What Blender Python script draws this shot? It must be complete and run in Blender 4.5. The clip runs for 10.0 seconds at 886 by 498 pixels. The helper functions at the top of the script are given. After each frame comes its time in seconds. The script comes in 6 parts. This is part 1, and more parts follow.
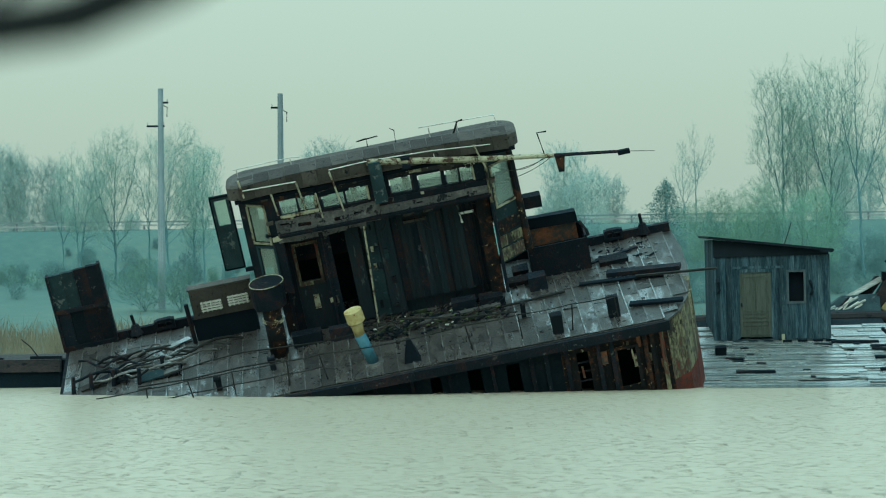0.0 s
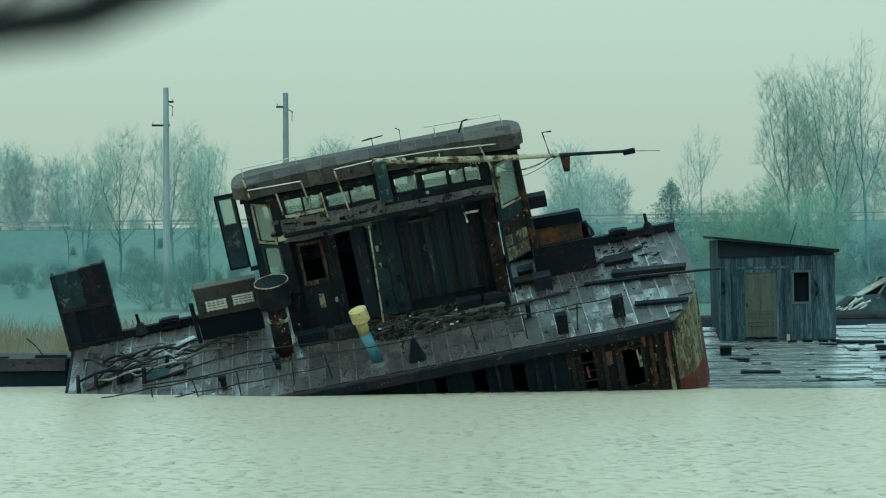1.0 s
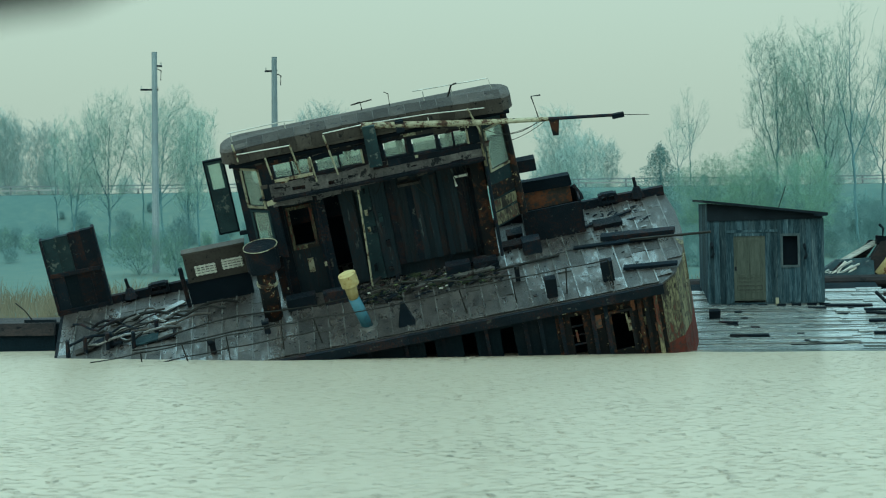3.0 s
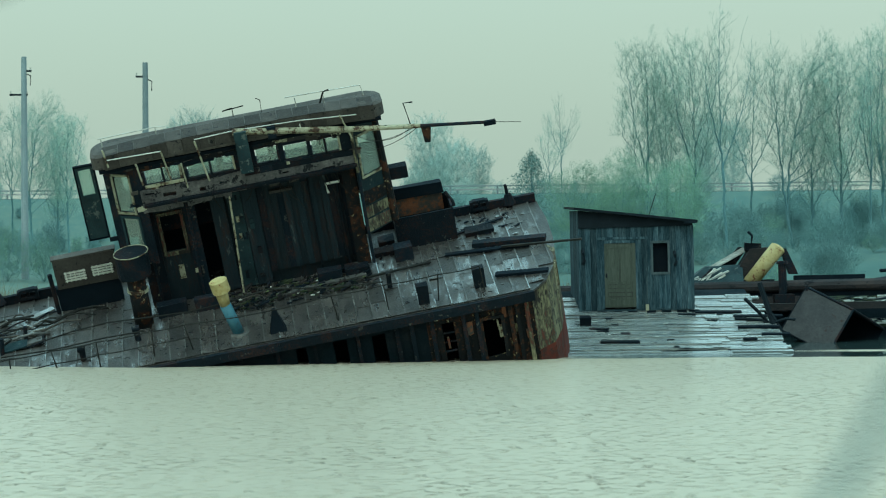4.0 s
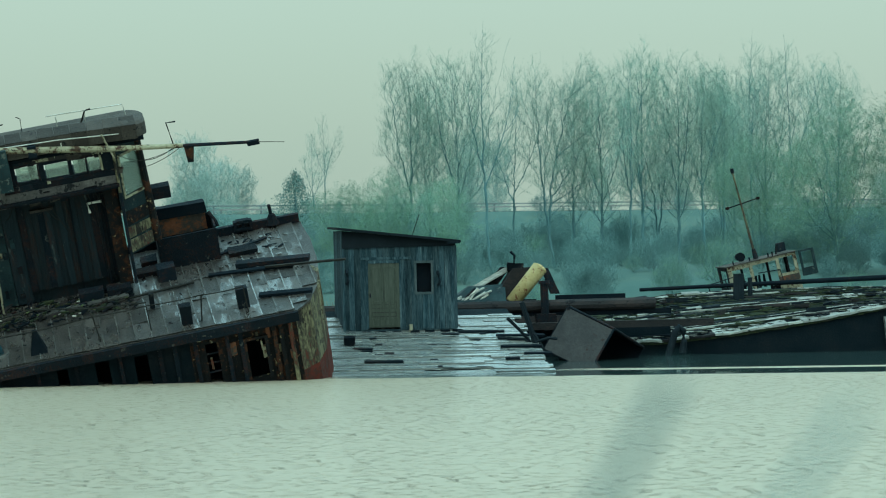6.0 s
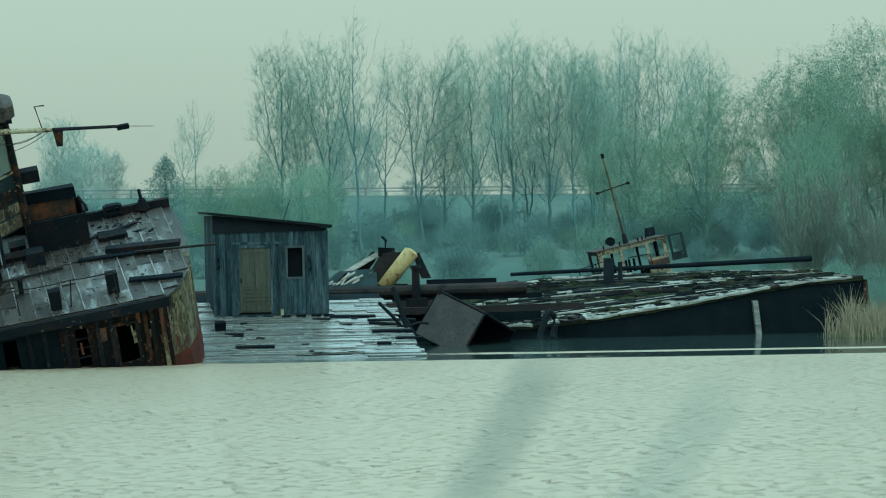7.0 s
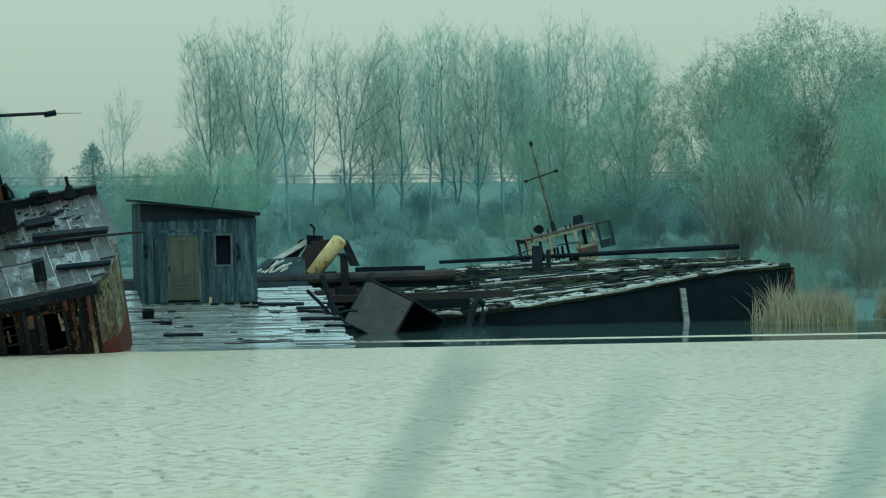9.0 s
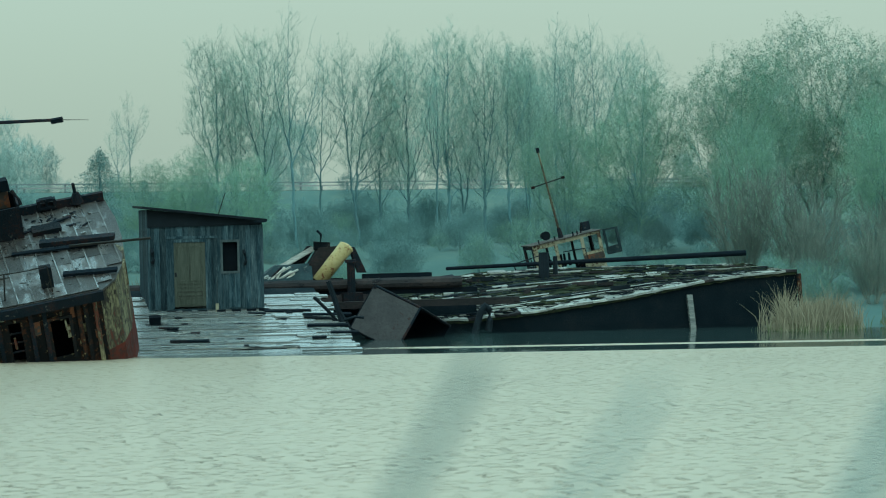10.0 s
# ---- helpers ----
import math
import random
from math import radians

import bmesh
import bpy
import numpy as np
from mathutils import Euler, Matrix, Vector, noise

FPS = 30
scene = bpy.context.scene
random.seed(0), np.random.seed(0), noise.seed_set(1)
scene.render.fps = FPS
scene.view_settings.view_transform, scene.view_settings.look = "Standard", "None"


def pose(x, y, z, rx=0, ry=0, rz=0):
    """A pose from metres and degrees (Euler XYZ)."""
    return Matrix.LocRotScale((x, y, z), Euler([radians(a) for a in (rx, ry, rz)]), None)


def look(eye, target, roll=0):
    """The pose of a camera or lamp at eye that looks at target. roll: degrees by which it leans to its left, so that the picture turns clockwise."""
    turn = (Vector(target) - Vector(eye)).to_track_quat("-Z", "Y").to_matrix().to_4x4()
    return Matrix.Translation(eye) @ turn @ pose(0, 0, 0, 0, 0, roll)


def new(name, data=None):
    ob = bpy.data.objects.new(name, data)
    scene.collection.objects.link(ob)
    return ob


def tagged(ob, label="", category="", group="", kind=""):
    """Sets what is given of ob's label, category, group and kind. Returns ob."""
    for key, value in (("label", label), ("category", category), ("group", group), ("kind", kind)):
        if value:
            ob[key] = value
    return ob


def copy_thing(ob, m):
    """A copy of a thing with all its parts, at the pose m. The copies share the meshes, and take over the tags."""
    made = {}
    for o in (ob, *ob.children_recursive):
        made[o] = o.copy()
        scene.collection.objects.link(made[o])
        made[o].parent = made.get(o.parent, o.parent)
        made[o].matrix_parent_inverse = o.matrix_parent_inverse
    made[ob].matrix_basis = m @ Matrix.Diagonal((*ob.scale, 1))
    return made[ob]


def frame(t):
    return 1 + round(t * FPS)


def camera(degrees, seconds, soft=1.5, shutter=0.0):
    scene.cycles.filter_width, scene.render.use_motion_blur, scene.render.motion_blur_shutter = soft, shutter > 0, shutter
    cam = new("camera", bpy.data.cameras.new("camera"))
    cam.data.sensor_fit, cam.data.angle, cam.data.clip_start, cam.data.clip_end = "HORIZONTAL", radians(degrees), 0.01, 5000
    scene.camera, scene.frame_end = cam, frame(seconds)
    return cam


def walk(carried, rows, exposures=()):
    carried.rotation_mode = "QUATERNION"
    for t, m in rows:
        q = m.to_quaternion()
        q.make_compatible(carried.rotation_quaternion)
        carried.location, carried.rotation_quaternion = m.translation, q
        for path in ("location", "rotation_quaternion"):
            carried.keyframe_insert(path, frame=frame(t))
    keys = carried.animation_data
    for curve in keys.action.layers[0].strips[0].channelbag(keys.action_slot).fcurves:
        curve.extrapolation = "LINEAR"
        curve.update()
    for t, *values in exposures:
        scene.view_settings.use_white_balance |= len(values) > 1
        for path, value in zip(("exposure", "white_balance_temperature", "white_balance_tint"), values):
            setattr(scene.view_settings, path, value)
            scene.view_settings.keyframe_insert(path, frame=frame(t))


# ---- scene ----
cam = camera(20.5, 10.0, 1.1)
EYE = (0.0, 0.0, 4.0)
PATH = [
    (0.0, -0.000, 0.210, 0.80),
    (0.5, 0.047, 0.243, 0.70),
    (1.0, 0.118, 0.203, 0.69),
    (1.5, 0.163, 0.048, 0.68),
    (2.0, 0.277, -0.289, 0.76),
    (2.2, 0.378, -0.382, 0.77),
    (3.3, -0.851, -0.683, 0.72),
    (3.5, -1.583, -0.692, 0.65),
    (3.6, -1.934, -0.644, 0.73),
    (4.0, -3.133, -0.522, 0.68),
    (4.5, -4.518, -0.361, 0.71),
    (4.8, -5.058, -0.349, 0.74),
    (5.0, -5.614, -0.376, 0.75),
    (5.2, -6.356, -0.437, 0.74),
    (5.5, -7.293, -0.302, 0.80),
    (5.7, -7.842, -0.092, 0.77),
    (6.8, -11.028, -0.398, 0.75),
    (7.0, -11.662, -0.514, 0.75),
    (7.5, -12.299, -0.798, 0.77),
    (8.0, -12.540, -1.046, 0.78),
    (8.5, -13.181, -1.134, 0.78),
    (9.0, -13.330, -0.822, 0.72),
    (9.5, -13.349, -0.578, 0.72),
    (10.0, -13.174, -0.668, 0.73),
]
walk(cam, [(t, pose(*EYE, 90 + pitch, roll, yaw)) for t, yaw, pitch, roll in PATH],
     exposures=[(0.0, 0.06, 5750, -22), (4.5, 0.06, 5750, -22), (7.5, -0.06, 5750, -22), (10.0, -0.06, 5750, -22)])
cam.data.dof.use_dof, cam.data.dof.focus_distance, cam.data.dof.aperture_fstop = True, 78.0, 1.8

# ---- light: even overcast spring sky ----
world = bpy.data.worlds.new("overcast")
scene.world = world
world.use_nodes = True
wn, wl = world.node_tree.nodes, world.node_tree.links
wn.clear()
sky = wn.new("ShaderNodeTexSky")
sky.sky_type, sky.sun_disc = "NISHITA", False
sky.sun_elevation, sky.sun_rotation = radians(50), radians(200)
sky.dust_density, sky.air_density = 6.0, 1.2
sky_bg = wn.new("ShaderNodeBackground")
sky_bg.inputs["Strength"].default_value = 0.05
cloud = wn.new("ShaderNodeBackground")
cloud.inputs["Strength"].default_value = 0.54
coords = wn.new("ShaderNodeTexCoord")
split = wn.new("ShaderNodeSeparateXYZ")
wl.new(coords.outputs["Generated"], split.inputs[0])
ramp = wn.new("ShaderNodeValToRGB")
ramp.color_ramp.elements[0].position, ramp.color_ramp.elements[0].color = 0.0, (0.885, 0.885, 0.79, 1)
ramp.color_ramp.elements[1].position, ramp.color_ramp.elements[1].color = 1.0, (2.05, 2.82, 3.3, 1)
low_sky = ramp.color_ramp.elements.new(0.16)
low_sky.color = (0.97, 0.965, 0.86, 1)
wl.new(split.outputs["Z"], ramp.inputs[0])
wl.new(ramp.outputs[0], cloud.inputs["Color"])
wl.new(sky.outputs[0], sky_bg.inputs["Color"])
both = wn.new("ShaderNodeAddShader")
wl.new(sky_bg.outputs[0], both.inputs[0])
wl.new(cloud.outputs[0], both.inputs[1])
wout = wn.new("ShaderNodeOutputWorld")
wl.new(both.outputs[0], wout.inputs[0])
sun_data = bpy.data.lights.new("sun", "SUN")
sun_data.energy, sun_data.angle, sun_data.color = 0.5, radians(40), (1.0, 0.97, 0.92)
sun = new("sun", sun_data)
sun.matrix_world = look((-30, 10, 80), (0, 75, 0))


# ---- materials ----
def mat(name, stops, scale=1.0, fine=9.0, rough=(0.6, 0.9), metal=0.0, bump=0.3, stretch=(1, 1, 1), mixed=0.45, spec=0.5, wet=None, flake=None, vary_by=0.2):
    """Two scales of noise choose between the colours of stops [(position, (r, g, b)), ...]; wet: threshold of glossy patches; flake: (scale, threshold, colour) of small chips."""
    m = bpy.data.materials.new(name)
    m.use_nodes = True
    n, l = m.node_tree.nodes, m.node_tree.links
    b = n["Principled BSDF"]
    tc, info = n.new("ShaderNodeTexCoord"), n.new("ShaderNodeObjectInfo")
    shift = n.new("ShaderNodeVectorMath")
    shift.operation = "MULTIPLY_ADD"
    shift.inputs[1].default_value = stretch
    mul = n.new("ShaderNodeMath")
    mul.operation, mul.inputs[1].default_value = "MULTIPLY", 37.0
    l.new(info.outputs["Random"], mul.inputs[0])
    l.new(tc.outputs["Object"], shift.inputs[0])
    l.new(mul.outputs[0], shift.inputs[2])
    n1, n2 = n.new("ShaderNodeTexNoise"), n.new("ShaderNodeTexNoise")
    for q, s, d in ((n1, scale, 5.0), (n2, fine, 8.0)):
        q.inputs["Scale"].default_value, q.inputs["Detail"].default_value = s, d
        q.inputs["Roughness"].default_value = 0.62
        l.new(shift.outputs[0], q.inputs["Vector"])
    mix = n.new("ShaderNodeMix")
    mix.inputs[0].default_value = mixed
    l.new(n1.outputs[0], mix.inputs[2])
    l.new(n2.outputs[0], mix.inputs[3])
    r = n.new("ShaderNodeValToRGB")
    e = r.color_ramp.elements
    while len(e) < len(stops):
        e.new(0.5)
    for q, (p, c) in zip(e, stops):
        q.position, q.color = p, (*c, 1)
    l.new(mix.outputs[0], r.inputs[0])
    hsv = n.new("ShaderNodeHueSaturation")
    vary = n.new("ShaderNodeMapRange")
    vary.inputs[3].default_value, vary.inputs[4].default_value = 1 - vary_by, 1 + vary_by
    l.new(info.outputs["Random"], vary.inputs[0])
    l.new(vary.outputs[0], hsv.inputs["Value"])
    if flake:
        n4 = n.new("ShaderNodeTexNoise")
        n4.inputs["Scale"].default_value, n4.inputs["Detail"].default_value = flake[0], 4.0
        n4.inputs["Roughness"].default_value = 0.7
        l.new(shift.outputs[0], n4.inputs["Vector"])
        edge = n.new("ShaderNodeMapRange")
        edge.inputs[1].default_value, edge.inputs[2].default_value = flake[1], flake[1] + 0.04
        l.new(n4.outputs[0], edge.inputs[0])
        chip = n.new("ShaderNodeMix")
        chip.data_type = "RGBA"
        chip.inputs[7].default_value = (*flake[2], 1)
        l.new(edge.outputs[0], chip.inputs[0])
        l.new(r.outputs[0], chip.inputs[6])
        l.new(chip.outputs[2], hsv.inputs["Color"])
    else:
        l.new(r.outputs[0], hsv.inputs["Color"])
    l.new(hsv.outputs[0], b.inputs["Base Color"])
    rr = n.new("ShaderNodeMapRange")
    rr.inputs[1].default_value, rr.inputs[2].default_value = 0.35, 0.65
    rr.inputs[3].default_value, rr.inputs[4].default_value = rough
    l.new(n2.outputs[0], rr.inputs[0])
    b.inputs["Metallic"].default_value = metal
    b.inputs["Specular IOR Level"].default_value = spec
    if wet is None:
        l.new(rr.outputs[0], b.inputs["Roughness"])
    else:
        n3 = n.new("ShaderNodeTexNoise")
        n3.inputs["Scale"].default_value, n3.inputs["Detail"].default_value = 2.0, 6.0
        l.new(shift.outputs[0], n3.inputs["Vector"])
        w = n.new("ShaderNodeMapRange")
        w.inputs[1].default_value, w.inputs[2].default_value = wet + 0.08, wet + 0.26
        own = n.new("ShaderNodeMath")
        own.operation, own.inputs[1].default_value = "MULTIPLY_ADD", 0.26
        l.new(info.outputs["Random"], own.inputs[0])
        l.new(n3.outputs[0], own.inputs[2])
        l.new(own.outputs[0], w.inputs[0])
        pick = n.new("ShaderNodeMix")
        l.new(w.outputs[0], pick.inputs[0])
        l.new(rr.outputs[0], pick.inputs[2])
        pick.inputs[3].default_value = 0.22
        l.new(pick.outputs[0], b.inputs["Roughness"])
        l.new(w.outputs[0], b.inputs["Coat Weight"])
        b.inputs["Coat Roughness"].default_value = 0.25
        b.inputs["Coat IOR"].default_value = 1.6
    if bump:
        bp = n.new("ShaderNodeBump")
        bp.inputs["Strength"].default_value, bp.inputs["Distance"].default_value = bump, 0.05
        l.new(n2.outputs[0], bp.inputs["Height"])
        l.new(bp.outputs[0], b.inputs["Normal"])
    return m


RUST = mat("dark_rust", [(0.3, (0.002, 0.006, 0.010)), (0.5, (0.006, 0.011, 0.017)), (0.64, (0.034, 0.017, 0.014)), (0.8, (0.022, 0.031, 0.037))], 1.3, 14, (0.6, 0.95), 0.0, 0.6, spec=0.12, flake=(4, 0.63, (0.055, 0.056, 0.052)), vary_by=0.35)
HULL = mat("hull_rust", [(0.3, (0.003, 0.006, 0.009)), (0.50, (0.010, 0.011, 0.012)), (0.58, (0.062, 0.026, 0.014)), (0.64, (0.016, 0.020, 0.020)), (0.72, (0.20, 0.17, 0.08))], 1.6, 7, (0.6, 0.95), 0.0, 0.6, spec=0.12, flake=(7, 0.63, (0.24, 0.21, 0.12)))
BOW = mat("bow_peeling_paint", [(0.3, (0.018, 0.018, 0.017)), (0.42, (0.096, 0.027, 0.017)), (0.48, (0.050, 0.046, 0.034)), (0.58, (0.200, 0.185, 0.110)), (0.75, (0.280, 0.265, 0.175))], 1.2, 14, (0.6, 0.9), 0.0, 0.6, (1, 1, 0.35), spec=0.2, flake=(3.2, 0.54, (0.022, 0.020, 0.018)))
REDLEAD = mat("red_hull_paint", [(0.35, (0.018, 0.018, 0.015)), (0.5, (0.090, 0.021, 0.015)), (0.7, (0.132, 0.036, 0.024))], 1.1, 7, (0.6, 0.9), 0.0, 0.4, spec=0.2)
DECK = mat("wet_deck_steel", [(0.30, (0.010, 0.012, 0.013)), (0.43, (0.034, 0.032, 0.031)), (0.58, (0.064, 0.058, 0.053)), (0.74, (0.13, 0.125, 0.112))], 1.4, 14, (0.35, 0.65), 0.1, 0.5, (2.6, 0.8, 1.0), wet=0.53, flake=(6, 0.60, (0.012, 0.014, 0.016)), vary_by=0.4)
SEAM = mat("wet_deck_seam", [(0.32, (0.02, 0.02, 0.02)), (0.55, (0.11, 0.11, 0.105)), (0.7, (0.22, 0.22, 0.21))], 1.5, 8, (0.25, 0.6), 0.1, 0.3, wet=0.5)
TEAL = mat("weathered_teal_paint", [(0.3, (0.004, 0.008, 0.011)), (0.48, (0.010, 0.025, 0.031)), (0.6, (0.02, 0.042, 0.048)), (0.68, (0.035, 0.018, 0.012)), (0.76, (0.14, 0.135, 0.10))], 1.6, 14, (0.5, 0.9), 0.0, 0.4, spec=0.25, flake=(4, 0.61, (0.08, 0.095, 0.09)), vary_by=0.3)
CREAM = mat("flaking_cream_paint", [(0.34, (0.010, 0.012, 0.013)), (0.43, (0.06, 0.032, 0.018)), (0.48, (0.25, 0.24, 0.165)), (0.7, (0.42, 0.41, 0.31))], 2.4, 9, (0.5, 0.9), 0.0, 0.5, spec=0.2, flake=(7, 0.62, (0.012, 0.014, 0.015)))
ROOF = mat("roof_sheet", [(0.3, (0.018, 0.018, 0.018)), (0.46, (0.042, 0.038, 0.034)), (0.6, (0.062, 0.056, 0.050)), (0.7, (0.13, 0.125, 0.11))], 1.4, 14, (0.5, 0.85), 0.0, 0.4, spec=0.15, flake=(6, 0.60, (0.010, 0.012, 0.014)), vary_by=0.35)
ORANGE = mat("orange_rust_sheet", [(0.3, (0.02, 0.022, 0.022)), (0.48, (0.05, 0.045, 0.04)), (0.56, (0.15, 0.06, 0.03)), (0.72, (0.21, 0.10, 0.06))], 0.9, 6, (0.5, 0.9), 0.0, 0.4, spec=0.2)
# Near black for dark fittings and scrap; also puts interior shade into colour.
DARK = mat("near_black_and_shade", [(0.3, (0.002, 0.005, 0.008)), (0.55, (0.005, 0.009, 0.014)), (0.72, (0.018, 0.014, 0.013))], 1.2, 7, (0.7, 1.0), 0.0, 0.3, spec=0.08)
CORR = mat("corroded_corrugated", [(0.3, (0.004, 0.010, 0.015)), (0.5, (0.010, 0.018, 0.024)), (0.62, (0.026, 0.018, 0.018)), (0.74, (0.03, 0.048, 0.055))], 1.8, 14, (0.5, 0.9), 0.0, 0.6, (1.4, 1.4, 0.3), spec=0.18, flake=(4, 0.64, (0.045, 0.055, 0.057)), vary_by=0.25)
YELLOW = mat("yellow_paint", [(0.34, (0.07, 0.03, 0.012)), (0.43, (0.32, 0.25, 0.10)), (0.7, (0.47, 0.42, 0.22))], 2.2, 9, (0.5, 0.8), 0.0, 0.25, spec=0.3, flake=(3.0, 0.60, (0.16, 0.065, 0.03)))
BLUE = mat("faded_blue_paint", [(0.33, (0.030, 0.030, 0.030)), (0.45, (0.042, 0.114, 0.156)), (0.7, (0.084, 0.162, 0.198))], 1.6, 8, (0.5, 0.8), 0.0, 0.25, spec=0.3)
PLANK = mat("grey_weathered_board", [(0.32, (0.005, 0.012, 0.018)), (0.45, (0.018, 0.036, 0.048)), (0.57, (0.052, 0.083, 0.099)), (0.70, (0.15, 0.19, 0.20))], 1.3, 9, (0.7, 0.95), 0.0, 0.5, (6, 6, 0.5), spec=0.1, vary_by=0.4)
DOORW = mat("faded_door_paint", [(0.3, (0.028, 0.036, 0.030)), (0.5, (0.058, 0.068, 0.056)), (0.7, (0.088, 0.10, 0.082))], 1.6, 8, (0.6, 0.9), 0.0, 0.4, (5, 5, 0.6), spec=0.12)
FRAMEWOOD = mat("pale_grey_frame_wood", [(0.3, (0.035, 0.055, 0.062)), (0.55, (0.08, 0.105, 0.115)), (0.75, (0.15, 0.175, 0.18))], 1.5, 9, (0.7, 0.95), 0.0, 0.3, (4, 4, 1), spec=0.1)
FELT = mat("dark_roofing_felt", [(0.3, (0.004, 0.008, 0.012)), (0.6, (0.012, 0.018, 0.024)), (0.8, (0.038, 0.045, 0.050))], 1.0, 8, (0.6, 0.9), 0.0, 0.3, spec=0.1)
WETWOOD = mat("wet_raft_plank", [(0.3, (0.05, 0.062, 0.066)), (0.48, (0.16, 0.18, 0.18)), (0.66, (0.33, 0.345, 0.33))], 1.2, 9, (0.15, 0.4), 0.0, 0.5, (0.5, 4, 4), wet=0.30)
PALEWOOD = mat("bleached_deck_plank", [(0.26, (0.03, 0.037, 0.038)), (0.40, (0.16, 0.17, 0.165)), (0.56, (0.33, 0.345, 0.315)), (0.75, (0.46, 0.475, 0.43))], 1.4, 9, (0.4, 0.8), 0.0, 0.5, (0.7, 4, 4), spec=0.4, wet=0.60)
MOSS = mat("mossy_deck", [(0.32, (0.005, 0.009, 0.011)), (0.45, (0.013, 0.019, 0.019)), (0.54, (0.038, 0.050, 0.024)), (0.61, (0.05, 0.045, 0.034)), (0.70, (0.13, 0.135, 0.125))], 1.4, 8, (0.7, 1.0), 0.0, 0.9, (0.6, 1.5, 1.5), spec=0.1)
BROWNSTEEL = mat("brown_steel", [(0.3, (0.008, 0.010, 0.012)), (0.5, (0.024, 0.023, 0.025)), (0.68, (0.056, 0.044, 0.042)), (0.8, (0.09, 0.085, 0.08))], 1.1, 14, (0.6, 0.9), 0.0, 0.4, (0.5, 1, 1), spec=0.15, flake=(5, 0.60, (0.008, 0.009, 0.012)), vary_by=0.3)
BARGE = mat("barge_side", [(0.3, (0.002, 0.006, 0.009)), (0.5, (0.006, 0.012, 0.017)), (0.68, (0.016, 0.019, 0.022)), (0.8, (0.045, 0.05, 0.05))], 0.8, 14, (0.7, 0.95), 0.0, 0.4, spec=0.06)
CRATE = mat("greyed_steel_plate", [(0.3, (0.020, 0.023, 0.026)), (0.5, (0.042, 0.043, 0.046)), (0.75, (0.075, 0.075, 0.077))], 1.2, 10, (0.4, 0.7), 0.1, 0.3, spec=0.2, flake=(3.5, 0.62, (0.03, 0.022, 0.02)))
CONCRETE = mat("concrete_pole", [(0.3, (0.140, 0.175, 0.189)), (0.7, (0.238, 0.280, 0.294))], 0.8, 9, (0.8, 1.0), 0.0, 0.2, spec=0.2)
PALE = mat("pale_metal", [(0.3, (0.25, 0.22, 0.18)), (0.5, (0.55, 0.55, 0.5)), (0.75, (0.72, 0.72, 0.68))], 2.0, 9, (0.4, 0.7), 0.2, 0.2)
GALV = mat("galvanised_rail", [(0.3, (0.252, 0.270, 0.276)), (0.7, (0.432, 0.444, 0.444))], 0.25, 5, (0.4, 0.6), 0.3, 0.1, spec=0.3)
ASPHALT = mat("asphalt", [(0.3, (0.04, 0.042, 0.045)), (0.7, (0.075, 0.075, 0.078))], 0.4, 9, (0.7, 0.95), 0.0, 0.3)
# Meadow green is blued by haze put into the base colour.
GROUND = mat("hazed_spring_meadow", [(0.3, (0.065, 0.112, 0.107)), (0.45, (0.082, 0.13, 0.12)), (0.55, (0.10, 0.145, 0.127)), (0.7, (0.13, 0.165, 0.138))], 0.06, 1.4, (0.85, 1.0), 0.0, 0.6, spec=0.05)
REED = mat("dry_reed", [(0.3, (0.12, 0.115, 0.085)), (0.5, (0.21, 0.195, 0.14)), (0.7, (0.30, 0.28, 0.20))], 0.6, 4, (0.8, 1.0), 0.0, 0.0, spec=0.1)
SEDGE = mat("green_sedge", [(0.3, (0.05, 0.08, 0.03)), (0.7, (0.13, 0.16, 0.06))], 0.6, 4, (0.8, 1.0), 0.0, 0.0)
# Bank trees: blue-grey bark, with haze put into the base colour.
BARK = mat("hazed_bark", [(0.3, (0.085, 0.165, 0.185)), (0.55, (0.12, 0.21, 0.23)), (0.75, (0.165, 0.255, 0.27))], 0.8, 5, (0.85, 1.0), 0.0, 0.0, spec=0.1)
# Far bark and buds are paled: haze is put into their base colours.
FARBARK = mat("hazed_far_bark", [(0.3, (0.24, 0.33, 0.34)), (0.7, (0.32, 0.40, 0.405))], 0.5, 4, (0.85, 1.0), 0.0, 0.0, spec=0.1)
FARBUD = mat("hazed_far_bud", [(0.3, (0.28, 0.385, 0.37)), (0.7, (0.37, 0.46, 0.42))], 0.4, 3, (0.85, 1.0), 0.0, 0.0, spec=0.1)
# Scrub stems are tinted towards the hazy background.
SCRUBSTEM = mat("hazed_scrub_stem", [(0.3, (0.12, 0.205, 0.22)), (0.7, (0.17, 0.25, 0.255))], 0.8, 5, (0.85, 1.0), 0.0, 0.0, spec=0.1)
WARMBARK = mat("brown_shrub_stem", [(0.3, (0.105, 0.14, 0.13)), (0.7, (0.19, 0.215, 0.185))], 0.8, 5, (0.85, 1.0), 0.0, 0.0, spec=0.1)
# Twigs and willow bark are paled and blued for haze.
TWIG = mat("hazed_twig", [(0.3, (0.20, 0.315, 0.295)), (0.7, (0.275, 0.39, 0.345))], 0.5, 3, (0.85, 1.0), 0.0, 0.0, spec=0.1)
WILLOWBARK = mat("hazed_willow_bark", [(0.3, (0.10, 0.185, 0.19)), (0.7, (0.15, 0.235, 0.23))], 0.8, 5, (0.85, 1.0), 0.0, 0.0, spec=0.1)
